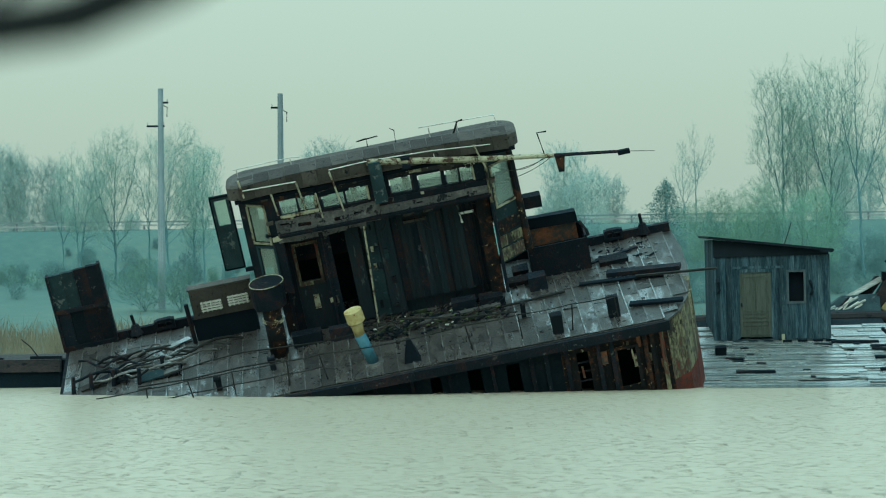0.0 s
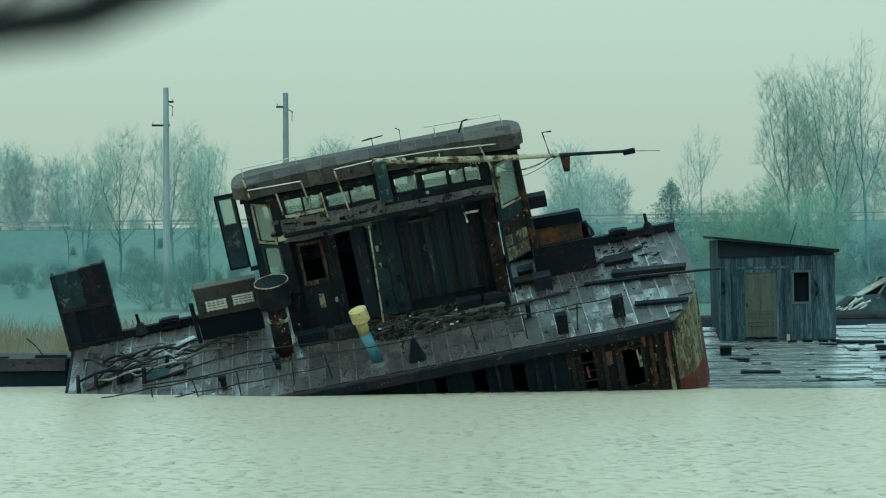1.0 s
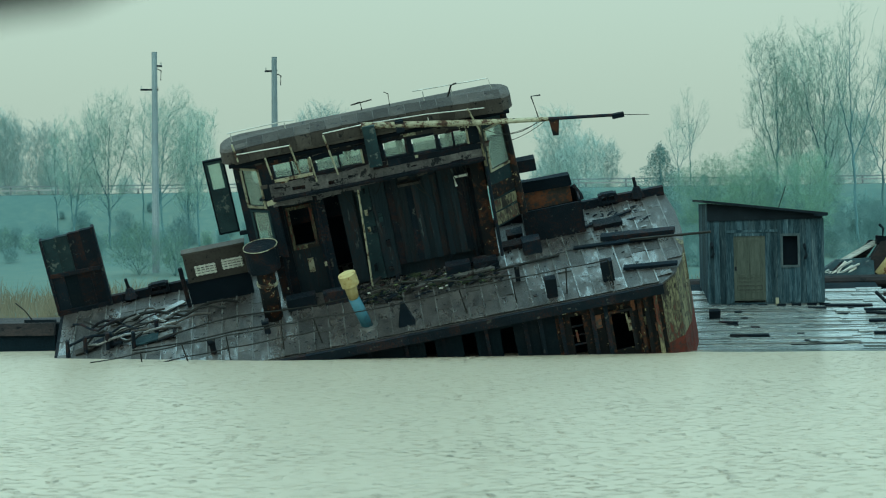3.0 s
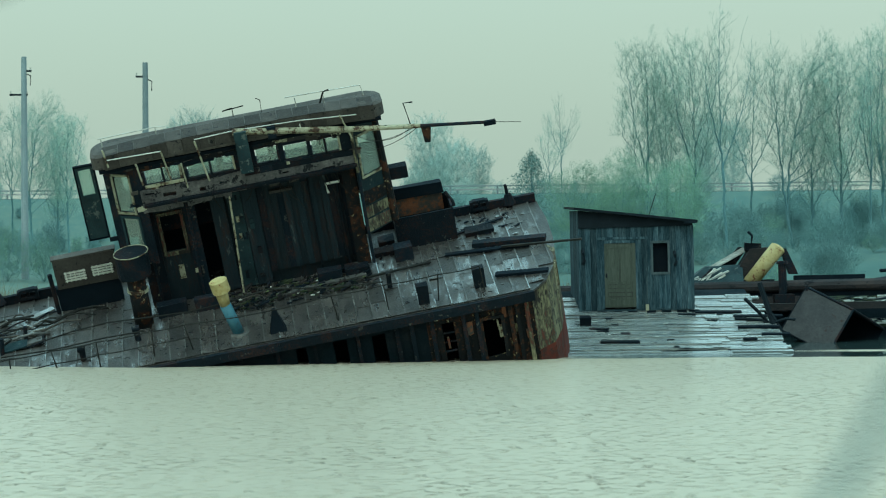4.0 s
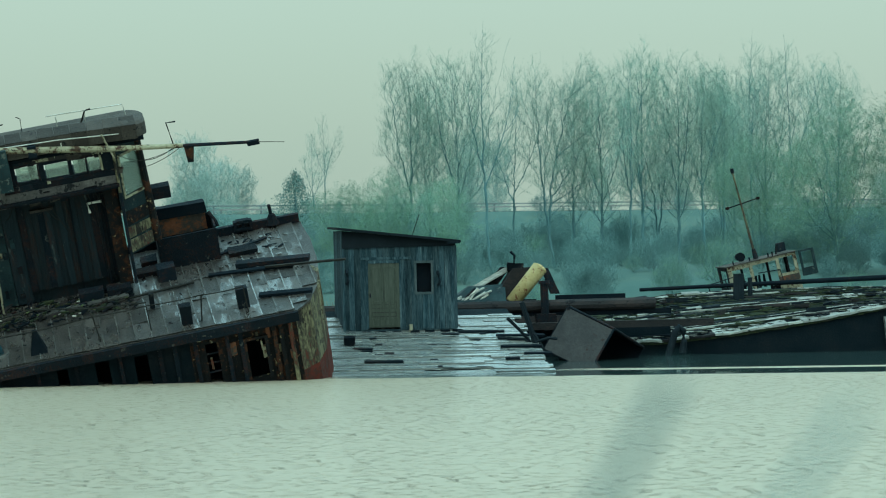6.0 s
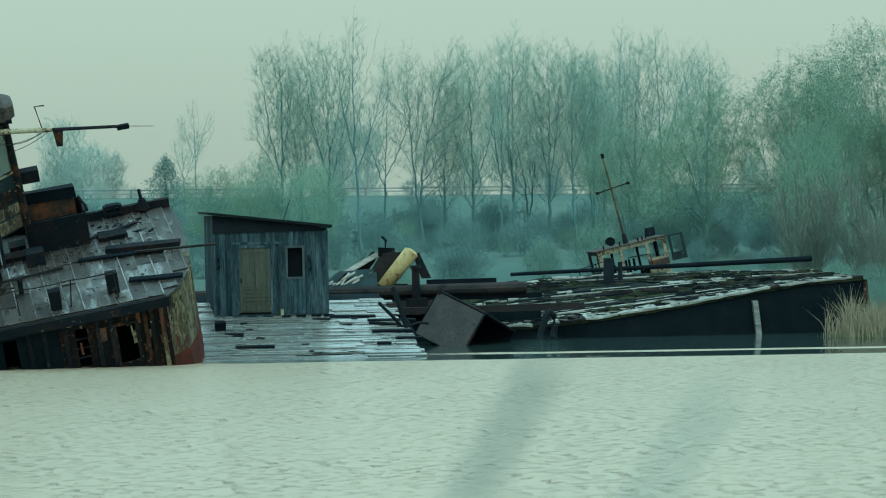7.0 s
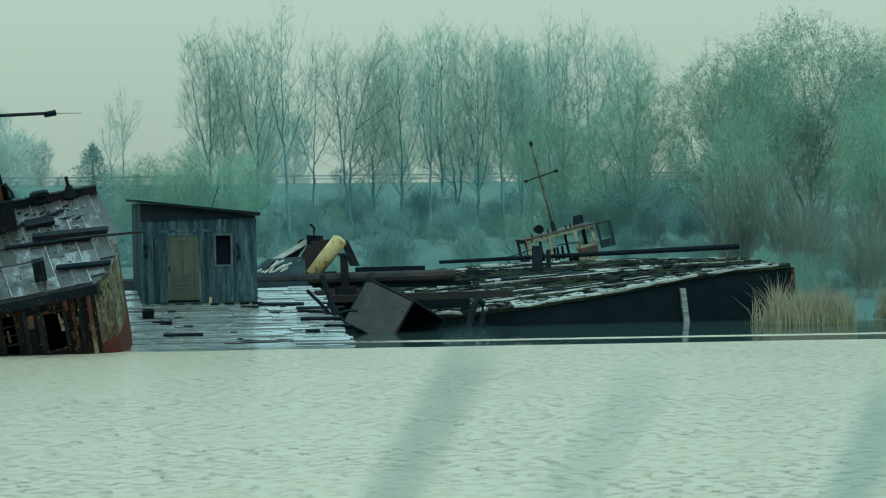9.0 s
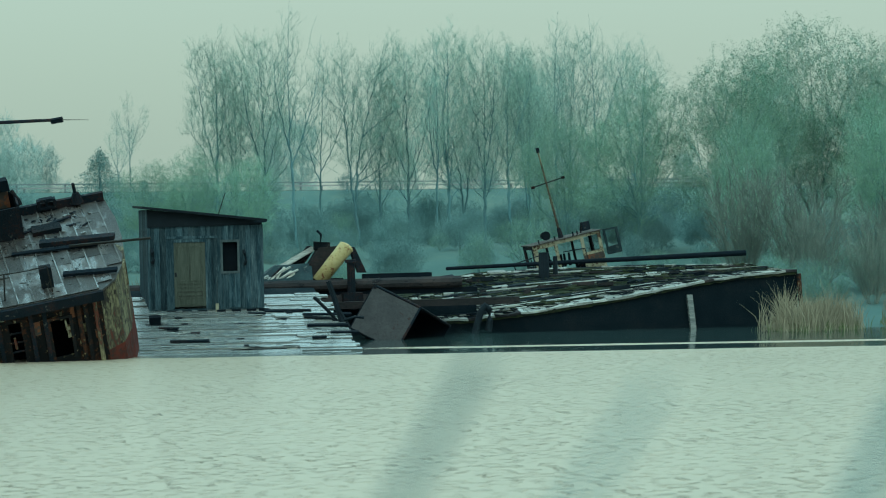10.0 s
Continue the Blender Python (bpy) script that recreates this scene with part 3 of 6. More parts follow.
def crown_tree(name, seed, stems, lobes, count, wood, leaf, leaves, size, label, category, group, twigs=3, twig=(0.35, 0.8), balance=0.25, thin=0.0045, droop=0.0, tip=0.0056, fine=None):
    """A tree whose limbs fill a crown. stems: (foot, head, from-height of the parent stem or None); lobes: (x, y, z, rx, ry, rz)."""
    r = random.Random(seed)
    lines = []
    for foot, head, fork in stems:
        if fork is None:
            line = stem_line(r, (foot[0], foot[1], -0.3), head, 0.02)
            lines.append((line, -1))
        else:
            first = lines[0][0]
            k = min(range(len(first)), key=lambda i: abs(first[i].z - fork))
            line = stem_line(r, first[k], head, 0.05)[1:]
            lines.append((line, k))
    points = []
    weights = [q[3] * q[4] * q[5] for q in lobes]
    while len(points) < count:
        x, y, z, rx, ry, rz = r.choices(lobes, weights)[0]
        d = Vector((r.gauss(0, 1), r.gauss(0, 1), r.gauss(0, 1))).normalized()
        ragged_edge = 0.86 + 0.38 * noise.noise(d * 2.6 + Vector((seed, z, 0)))
        p = d * (r.random() ** 0.42) * ragged_edge
        points.append((x + p.x * rx, y + p.y * ry, z + p.z * rz))
    pos, parent = branch_out(lines, points, balance)
    kids = [[] for _ in parent]
    for i, p in enumerate(parent):
        if p >= 0:
            kids[p].append(i)
    fixed = sum(len(line) for line, _ in lines)
    order, seen = [], [i for i, p in enumerate(parent) if p < 0]
    while seen:
        i = seen.pop()
        order.append(i)
        seen += kids[i]
    tips = [0] * len(parent)
    for i in reversed(order):
        tips[i] = max(1, sum(tips[k] for k in kids[i]))
    for _ in range(2):
        for i in order:
            if i >= fixed and kids[i]:
                main = max(kids[i], key=lambda k: tips[k])
                pos[i] = pos[i] * 0.5 + pos[parent[i]] * 0.25 + pos[main] * 0.25
    segs, twigs_out, ends = [], [], []
    for i in order:
        p = parent[i]
        if p < 0:
            continue
        r1 = max(thin, tip * tips[i] ** 0.47)
        r0 = max(r1, min(tip * tips[p] ** 0.47, r1 * 1.25))
        a, b = Vector(pos[p]), Vector(pos[i])
        (segs if i < fixed or tips[i] > 3 else twigs_out).append((a, b, r0, r1))
        if i >= fixed and tips[i] <= 5:
            way = (b - a).normalized()
            for _ in range(twigs if tips[i] < 3 else twigs - 1):
                d = (way * 0.8 + Vector((r.gauss(0, 0.55), r.gauss(0, 0.55), r.gauss(0.35 - droop, 0.4)))).normalized()
                s = a.lerp(b, r.random())
                m = s + d * r.uniform(*twig) * 0.5
                e = m + (d + Vector((r.gauss(0, 0.2), r.gauss(0, 0.2), 0.25 - droop * 1.6))).normalized() * (m - s).length
                twigs_out += [(s, m, thin * 0.85, thin * 0.7), (m, e, thin * 0.7, thin * 0.4)]
                ends += [(s, m), (m, e), (m, e)]
    root = tagged(new(name), label, category, group)
    t = new("trunk", twig_mesh(segs, wood, "trunk"))
    t.parent = root
    t = new("branchwork", twig_mesh(twigs_out, fine or TWIG, "branchwork"))
    t.parent = root
    spots = []
    for _ in range(leaves):
        p, q = r.choice(ends)
        spots.append(p.lerp(q, r.random()) + Vector((r.gauss(0, 0.09), r.gauss(0, 0.09), r.gauss(0, 0.09))))
    c = new("crown", leaf_mesh(spots, size, leaf, r))
    c.parent = root
    return root


tall = "tall bare riverside tree with fine twigs and first pale buds"
row = "row of tall riverside trees"
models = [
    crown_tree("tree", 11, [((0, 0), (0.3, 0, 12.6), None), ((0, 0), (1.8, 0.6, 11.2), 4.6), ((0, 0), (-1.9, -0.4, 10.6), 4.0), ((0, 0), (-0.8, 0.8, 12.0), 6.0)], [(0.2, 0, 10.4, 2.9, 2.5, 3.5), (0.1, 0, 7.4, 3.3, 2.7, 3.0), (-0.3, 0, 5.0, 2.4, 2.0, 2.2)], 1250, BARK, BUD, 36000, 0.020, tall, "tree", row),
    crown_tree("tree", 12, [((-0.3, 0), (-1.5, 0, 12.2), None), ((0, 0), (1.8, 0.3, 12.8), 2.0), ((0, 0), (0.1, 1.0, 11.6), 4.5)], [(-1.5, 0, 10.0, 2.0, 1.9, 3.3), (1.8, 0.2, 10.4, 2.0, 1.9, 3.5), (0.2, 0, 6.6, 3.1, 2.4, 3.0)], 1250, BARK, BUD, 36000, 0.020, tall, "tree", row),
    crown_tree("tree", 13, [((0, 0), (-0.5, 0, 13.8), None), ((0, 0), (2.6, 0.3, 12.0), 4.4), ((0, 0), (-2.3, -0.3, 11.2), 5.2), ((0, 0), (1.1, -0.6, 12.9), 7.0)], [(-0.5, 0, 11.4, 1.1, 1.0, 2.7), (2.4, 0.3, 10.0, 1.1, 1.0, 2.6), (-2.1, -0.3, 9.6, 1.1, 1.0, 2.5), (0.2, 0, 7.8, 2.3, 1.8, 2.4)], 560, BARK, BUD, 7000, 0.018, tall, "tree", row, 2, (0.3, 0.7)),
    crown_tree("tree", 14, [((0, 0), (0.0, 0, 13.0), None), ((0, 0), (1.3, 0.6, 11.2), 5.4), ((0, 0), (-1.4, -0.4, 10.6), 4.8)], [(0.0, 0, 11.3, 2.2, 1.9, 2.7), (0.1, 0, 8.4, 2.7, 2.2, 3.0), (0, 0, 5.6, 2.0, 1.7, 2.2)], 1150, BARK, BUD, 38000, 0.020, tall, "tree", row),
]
green = "broad willow in pale young spring leaf above the bank"
willows = [
    crown_tree("willow", 21, [((0, 0), (0.4, 0, 9.6), None), ((0, 0), (3.4, 0.5, 8.0), 1.2), ((0, 0), (-3.3, -0.5, 7.6), 0.8), ((0, 0), (-1.4, 1.2, 9.4), 2.2), ((0, 0), (1.8, -1.2, 8.8), 1.8)], [(0.2, 0, 8.0, 2.5, 2.5, 2.7), (2.8, 0.4, 6.4, 2.3, 2.2, 2.5), (-2.8, -0.4, 6.0, 2.4, 2.2, 2.5), (0, 0, 4.4, 3.6, 3.0, 2.6), (3.4, 0, 3.4, 1.8, 1.8, 1.8), (-3.4, 0, 3.2, 1.8, 1.8, 1.8)], 1300, WILLOWBARK, LEAF, 90000, 0.024, green, "willow", "willows on the bank", 3, (0.5, 1.1), 0.2, 0.0045, 0.25),
    crown_tree("willow", 22, [((0, 0), (-0.6, 0, 9.8), None), ((0, 0), (2.6, 0.5, 9.0), 1.5), ((0, 0), (-3.0, -0.5, 8.0), 1.0), ((0, 0), (1.0, 1.2, 8.2), 2.6)], [(-0.7, 0, 8.3, 2.2, 2.4, 2.5), (2.4, 0.4, 7.2, 2.1, 2.2, 2.4), (-2.9, -0.4, 6.2, 2.0, 2.2, 2.4), (0, 0, 4.6, 3.4, 3.0, 2.8), (2.6, 0, 3.2, 1.9, 1.8, 1.8)], 1300, WILLOWBARK, LEAF, 90000, 0.024, green, "willow", "willows on the bank", 3, (0.5, 1.1), 0.2, 0.0045, 0.25),
]
bush = "brown many-stemmed willow bush, nearly leafless, behind the barge"
bushes = [
    make_tree("bush", 31, 6.0, SHRUB, WARMBARK, LEAF, 900, 0.03, bush, "bush", "bushes on the bank", 0.12, 22),
    make_tree("bush", 32, 6.0, SHRUB, WARMBARK, LEAF, 2600, 0.03, bush, "bush", "bushes on the bank", 0.15, 20),
]
scrub_label = "low grey-green scrub bush in first leaf on the bank"
scrub_stems = [((0, 0), (0.1, 0, 3.6), None), ((0, 0), (1.5, 0.3, 2.8), 0.3), ((0, 0), (-1.5, -0.2, 2.7), 0.3), ((0, 0), (0.7, -0.6, 3.3), 0.6), ((0, 0), (-0.7, 0.6, 3.4), 0.6)]
scrub_lobes = [(0, 0, 2.6, 1.6, 1.4, 1.3), (1.3, 0.2, 1.9, 1.3, 1.2, 1.2), (-1.3, -0.2, 1.8, 1.3, 1.2, 1.2), (0, 0, 1.0, 2.2, 1.6, 0.9)]
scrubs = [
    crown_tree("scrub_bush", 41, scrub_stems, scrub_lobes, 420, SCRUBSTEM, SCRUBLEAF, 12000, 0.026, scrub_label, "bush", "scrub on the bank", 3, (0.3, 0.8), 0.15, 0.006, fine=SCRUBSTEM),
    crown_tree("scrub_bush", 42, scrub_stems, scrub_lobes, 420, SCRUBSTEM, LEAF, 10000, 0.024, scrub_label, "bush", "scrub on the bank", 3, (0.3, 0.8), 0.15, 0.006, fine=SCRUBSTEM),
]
# Distant trees wear the haze-paled bark and bud colours.
far_label = "distant bare tree beyond the road, pale with haze put into its colour"
beyond = "distant trees beyond the road"
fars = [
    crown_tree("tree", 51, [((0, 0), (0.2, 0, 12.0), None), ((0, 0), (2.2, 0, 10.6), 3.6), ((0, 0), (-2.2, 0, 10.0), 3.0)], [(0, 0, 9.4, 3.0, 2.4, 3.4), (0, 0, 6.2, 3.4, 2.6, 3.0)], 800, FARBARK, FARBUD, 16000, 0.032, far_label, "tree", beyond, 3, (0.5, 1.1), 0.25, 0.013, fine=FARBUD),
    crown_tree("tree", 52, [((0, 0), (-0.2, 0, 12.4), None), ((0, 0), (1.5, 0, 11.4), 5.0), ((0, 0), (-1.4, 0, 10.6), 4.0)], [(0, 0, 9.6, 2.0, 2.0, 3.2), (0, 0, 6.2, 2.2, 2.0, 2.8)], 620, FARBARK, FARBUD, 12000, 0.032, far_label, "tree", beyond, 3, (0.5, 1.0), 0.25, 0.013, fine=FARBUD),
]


def plant(kinds, spots, full):
    """Stands copies at (x, y, top, which, turn); the tops reach the given height. full: height of the model."""
    first = {}
    for x, y, top, k, turn in spots:
        z = ground_height(x, y) - 0.1
        s = (top - z) / full[k]
        m = pose(x, y, z, 0, 0, turn) @ Matrix.Diagonal((s, s, s, 1))
        if k in first:
            copy_thing(kinds[k], m)
        else:
            first[k] = m
    for k, m in first.items():
        kinds[k].matrix_basis = m


def top_of(ob):
    return max(v.co.z for c in ob.children for v in c.data.vertices)


tall_spots = [(20.8, 150, 16.6, 3, 20), (22.4, 152, 14.6, 0, 80), (23.7, 150, 16.3, 0, 200), (25.5, 148, 17.6, 2, 40), (27.6, 152, 14.8, 2, 150), (30.2, 150, 16.2, 1, 10), (31.5, 152, 14.5, 0, 290),
              (32.9, 150, 15.6, 0, 120), (34.1, 148, 14.9, 2, 250), (35.6, 150, 17.3, 3, 60), (36.6, 153, 14.4, 1, 170), (37.8, 150, 16.2, 0, 260), (39.6, 150, 16.2, 3, 140), (41.2, 152, 15.0, 1, 85), (43.0, 156, 15.0, 3, 10),
              (-22.4, 168, 13.7, 0, 15), (-20.3, 170, 13.3, 2, 130), (-18.5, 168, 14.0, 1, 60), (-16.3, 168, 12.9, 3, 200), (-24.8, 170, 12.7, 1, 330), (-17.4, 172, 12.6, 0, 90), (-26.5, 172, 11.2, 2, 50), (-10.6, 190, 12.5, 2, 20),
              (48.5, 170, 19.0, 2, 70), (50.0, 172, 18.2, 0, 10), (51.2, 170, 18.8, 2, 300), (53.5, 168, 17.6, 1, 100), (46.6, 172, 17.5, 0, 220), (20.7, 200, 15.0, 2, 310), (18.9, 190, 12.5, 2, 30)]
plant(models, tall_spots, [top_of(o) for o in models])
willow_spots = [(39.8, 124, 12.3, 0, 30), (43.8, 120, 13.3, 1, 100), (46.6, 123, 13.0, 0, 200), (49.8, 124, 15.2, 1, 290), (52.6, 120, 13.6, 0, 140), (36.8, 128, 10.0, 1, 10), (48.0, 112, 10.5, 1, 60), (42.0, 114, 9.6, 0, 260), (55.5, 122, 12.8, 1, 180),
                (17.5, 136, 8.6, 0, 50), (20.5, 135, 8.0, 1, 220), (15.3, 138, 7.8, 1, 130)]
plant(willows, willow_spots, [top_of(o) for o in willows])
bush_spots = [(36.6, 100, 7.4, 0, 20), (38.6, 98, 6.8, 1, 140), (40.6, 95, 5.2, 1, 60), (37.6, 94, 5.0, 0, 250), (38.8, 91, 4.0, 1, 300), (42.4, 96, 6.0, 1, 10)]
plant(bushes, bush_spots, [top_of(o) for o in bushes])
rng = random.Random(5)
scrub_spots = [(-15.6, 128, 4.6, 1, 0), (-13.6, 127, 4.2, 1, 70)]
for i in range(170):
    x = rng.uniform(9, 62) if i % 10 else rng.uniform(-30, 10)
    y = rng.uniform(112, 176) if x > 9 else rng.uniform(146, 188)
    scrub_spots.append((x, y, ground_height(x, y) + rng.uniform(1.0, 3.0), int(rng.random() < 0.2), rng.uniform(0, 360)))
for i in range(90):
    x, y = rng.uniform(-34, 66), rng.uniform(172, 194)
    scrub_spots.append((x, y, ground_height(x, y) + rng.uniform(0.6, 1.8), 0, rng.uniform(0, 360)))
for i in range(46):
    x, y = rng.uniform(-36, 4), rng.uniform(140, 192)
    scrub_spots.append((x, y, ground_height(x, y) + rng.uniform(0.8, 2.4), int(rng.random() < 0.25), rng.uniform(0, 360)))
for i in range(44):
    x, y = 10 + 1.25 * i + rng.uniform(-1, 1), rng.uniform(156, 180)
    scrub_spots.append((x, y, rng.uniform(5.2, 7.2), 0, rng.uniform(0, 360)))
for i in range(34):
    x, y = rng.uniform(34.5, 50), rng.uniform(85, 108)
    scrub_spots.append((x, y, ground_height(x, y) + rng.uniform(1.0, 2.4), 1, rng.uniform(0, 360)))
plant(scrubs, scrub_spots, [top_of(o) for o in scrubs])
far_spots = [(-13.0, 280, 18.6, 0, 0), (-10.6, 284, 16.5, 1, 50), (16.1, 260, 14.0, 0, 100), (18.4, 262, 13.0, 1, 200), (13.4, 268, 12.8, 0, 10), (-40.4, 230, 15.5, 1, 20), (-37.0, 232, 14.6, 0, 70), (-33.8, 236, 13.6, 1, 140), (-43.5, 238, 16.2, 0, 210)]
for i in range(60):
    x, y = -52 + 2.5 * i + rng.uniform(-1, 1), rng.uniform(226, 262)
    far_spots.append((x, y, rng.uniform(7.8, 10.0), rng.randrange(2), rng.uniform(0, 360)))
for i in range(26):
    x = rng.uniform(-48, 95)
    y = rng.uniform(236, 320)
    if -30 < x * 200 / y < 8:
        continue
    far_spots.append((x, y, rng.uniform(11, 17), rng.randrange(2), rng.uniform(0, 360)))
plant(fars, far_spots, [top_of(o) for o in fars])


def conifer(x, y, h):
    z = ground_height(x, y) - 0.1
    c = thing("conifer", pose(x, y, z), "dark bushy conifer standing among bare trees", "conifer")
    part("trunk", tube((0, 0, 0), (0, 0, h * 0.9), 0.16, 0.03, 7), BARK, c)
    r2 = random.Random(61)
    spots = []
    for _ in range(9000):
        f = r2.random()
        rad = (1 - f) ** 0.45 * h * 0.6 * math.sqrt(r2.random()) * (0.75 + 0.35 * noise.noise(Vector((f * 9, 0, 4)))) * r2.uniform(0.7, 1.15)
        a = r2.uniform(0, 6.28)
        spots.append(Vector((rad * math.cos(a), rad * math.sin(a), h * (0.12 + 0.88 * f) - 0.25 * rad + r2.gauss(0, 0.2))))
    o = new("crown", leaf_mesh(spots, 0.06, PINE, r2))
    o.parent = c


conifer(16.9, 185, 6.0)


def reeds(name, spots, height, material, label, seed):
    """Thin bent blades, each two narrow faces."""
    r2 = random.Random(seed)
    verts, faces = [], []
    for x, y in spots:
        z = max(ground_height(x, y), -0.3) - 0.05
        h = height * r2.uniform(0.5, 1.1) * (0.5 + 0.9 * abs(noise.noise(Vector((x * 1.1, y * 0.7, seed)))))
        a, b = r2.gauss(0.03, 0.28) * h, r2.gauss(0, 0.15) * h
        wd = r2.uniform(0.006, 0.014)
        k = len(verts)
        verts += [(x - wd, y, z), (x + wd, y, z), (x + a * 0.35 - wd, y + b * 0.3, z + h * 0.6), (x + a * 0.35 + wd, y + b * 0.3, z + h * 0.6), (x + a, y + b, z + h)]
        faces += [(k, k + 1, k + 3, k + 2), (k + 2, k + 3, k + 4)]
    me = bpy.data.meshes.new(name)
    me.from_pydata(verts, [], faces)
    me.materials.append(material)
    return tagged(new(name, me), label, "reeds", kind="stuff")


rng = random.Random(8)
reeds("reeds", [(x, shore(x) + rng.uniform(-0.5, 11)) for x in (rng.uniform(-38, 14) for _ in range(15000))], 1.5, REED, "bed of dry tan reeds along the far bank", 1)


def clumps(n, spread, places):
    out = []
    for _ in range(n):
        cx, cy, s = rng.choice(places)
        out.append((cx + rng.gauss(0, s), cy + rng.gauss(0, spread)))
    return out


bank_places = [(31.3, 80.6, 0.45), (31.7, 80.7, 0.25), (32.3, 80.8, 0.3), (33.2, 81.0, 0.4), (36.3, 81.8, 0.35), (37.4, 82.0, 0.3), (39.2, 82.3, 0.4)]
reeds("reeds", clumps(4200, 0.45, bank_places), 2.0, REED, "clump of dry tan reeds at the water beside the barge", 2)
reeds("sedge", clumps(2600, 0.5, bank_places), 0.8, SEDGE, "green sedge growing under the dry reeds", 3)


# ---- the sunken tug: u along, v away from the river's middle, w up from its deck ----
trim, heel = radians(10.5), radians(22.8)
ax = Vector((math.cos(trim), 0, math.sin(trim)))
up0 = Vector((-math.sin(trim), 0, math.cos(trim)))
av = math.cos(heel) * Vector((0, 1, 0)) + math.sin(heel) * up0
aw = math.cos(heel) * up0 - math.sin(heel) * Vector((0, 1, 0))
SHIP = Matrix(((ax.x, av.x, aw.x, -4.92), (ax.y, av.y, aw.y, 71.68), (ax.z, av.z, aw.z, 0), (0, 0, 0, 1)))
tug = thing("tugboat", SHIP, "derelict rusty river tug, half sunk, heeled over with its deck awash", "boat")
BOWLINE = [(11.7, 0.0), (12.15, 0.55), (12.5, 1.4), (12.72, 2.4), (12.85, 3.5), (12.9, 5.0), (12.8, 6.5)]


def bow_v(u):
    """Near limit of the deck at u."""
    for (a, b), (c, d) in zip(BOWLINE, BOWLINE[1:]):
        if a <= u <= c and c > a:
            return b + (d - b) * (u - a) / (c - a)
    return 0.0 if u < 11.7 else 6.0


side_holes = [(10.02, 10.62, -2.0, -0.72), (8.85, 9.2, -2.0, -0.62), (5.6, 6.0, -1.3, -0.5), (6.75, 7.15, -1.6, -0.55), (4.5, 4.8, -1.1, -0.5)]
# Heeled side in shade: the shadow is put into the near-black colour.
part("hull_side", ragged(wall_with_holes(-6.6, 8.4, -3.4, -0.3, 0.2, 0.28, side_holes[2:]), 0.02, 1.7), BARGE, tug, "side plating with openings, its shade put into the nearly black colour")
part("hull_side", ragged(wall_with_holes(8.4, 11.62, -3.4, -0.3, 0.2, 0.28, side_holes[:2]), 0.02, 1.7), HULL, tug, "rust-streaked side plating with dark openings")
part("hull_far_side", bx(-6.6, 12.2, 6.4, 6.5, -3.8, 0.0), RUST, tug)
part("hull_end", bx(-6.7, -6.6, 0.2, 6.5, -3.4, -0.02), RUST, tug)
# Inner hull plates coloured near black for the shade behind the openings.
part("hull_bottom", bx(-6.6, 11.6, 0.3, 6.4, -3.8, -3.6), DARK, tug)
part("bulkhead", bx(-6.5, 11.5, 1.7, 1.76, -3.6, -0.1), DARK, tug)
bow_plan = [(11.62, 0.2)] + [(u, max(v, 0.2)) for u, v in BOWLINE[1:]] + [(11.62, 6.4)]
part("bow", ragged(prism(bow_plan, -2.1, -0.03), 0.03, 1.5), BOW, tug, "bluff bow with flaking cream paint over rust")
part("bow_bottom", ragged(prism([(u + 0.012 * (u > 12), v) for u, v in bow_plan], -4.4, -2.1, shift=(0.0, 0.0)), 0.015, 1.5), REDLEAD, tug, "red lead paint near the waterline")
for u in (7.45, 7.9, 8.5, 9.45, 9.85, 10.85, 11.05, 11.35):
    part("frame_rib", ragged(bx(u, u + 0.12, 0.1, 0.2, -3.0, -0.3), 0.02, 2.0), BOW if u > 11.2 else (HULL if u > 10.0 else RUST), tug)
for u in (5.0, 6.3, 3.9, 2.8):
    part("frame_rib", ragged(bx(u, u + 0.1, 0.12, 0.2, -1.9, -0.3), 0.02, 2.0), RUST, tug)
door_frame = bmesh.new()
for a in ((9.95, 10.05, -2.05, -0.66), (10.6, 10.7, -2.05, -0.66), (10.05, 10.6, -0.74, -0.66)):
    bx(a[0], a[1], 0.1, 0.2, a[2], a[3], door_frame)
part("door_frame", door_frame, HULL, tug, "rusty frame round a doorway in the side")
for w in (-0.95, -1.25, -1.55):
    part("ladder_rung", tube((8.85, 0.22, w), (9.2, 0.22, w), 0.03), RUST, tug)
for i in range(12):
    u = -6.6 + i * 1.525
    part("rubbing_strake", ragged(bx(u, u + 1.52, -0.10, 0.1, -0.32, -0.03), 0.02, 1.1), RUST, tug, "dark heavy rubbing strake below the deck edge")
deck_plan = [(-6.6, 0.02), (11.68, 0.02)] + BOWLINE[1:] + [(12.8, 6.5), (-6.6, 6.5)]
deck_plan = [p for i, p in enumerate(deck_plan) if i == 0 or p != deck_plan[i - 1]]
deck = part("deck", prism(deck_plan, -0.08, -0.02), DECK, tug)
for i in range(10):
    u = -6.6 + i * 1.94
    part("bulwark_plate", ragged(bx(u, u + 1.935, 6.42, 6.56, -0.05, 0.26 + 0.03 * random.random()), 0.025, 1.3), RUST, tug, "low dark bulwark along the high side")
for u in (-4.4, 11.95):
    part("mooring_post", tube((u, 6.45, 0.2), (u - 0.04, 6.45, 0.75), 0.06, 0.05), RUST, tug)
    part("post_foot", tube((u, 6.45, 0.1), (u, 6.45, 0.42), 0.24, 0.1), RUST, tug)
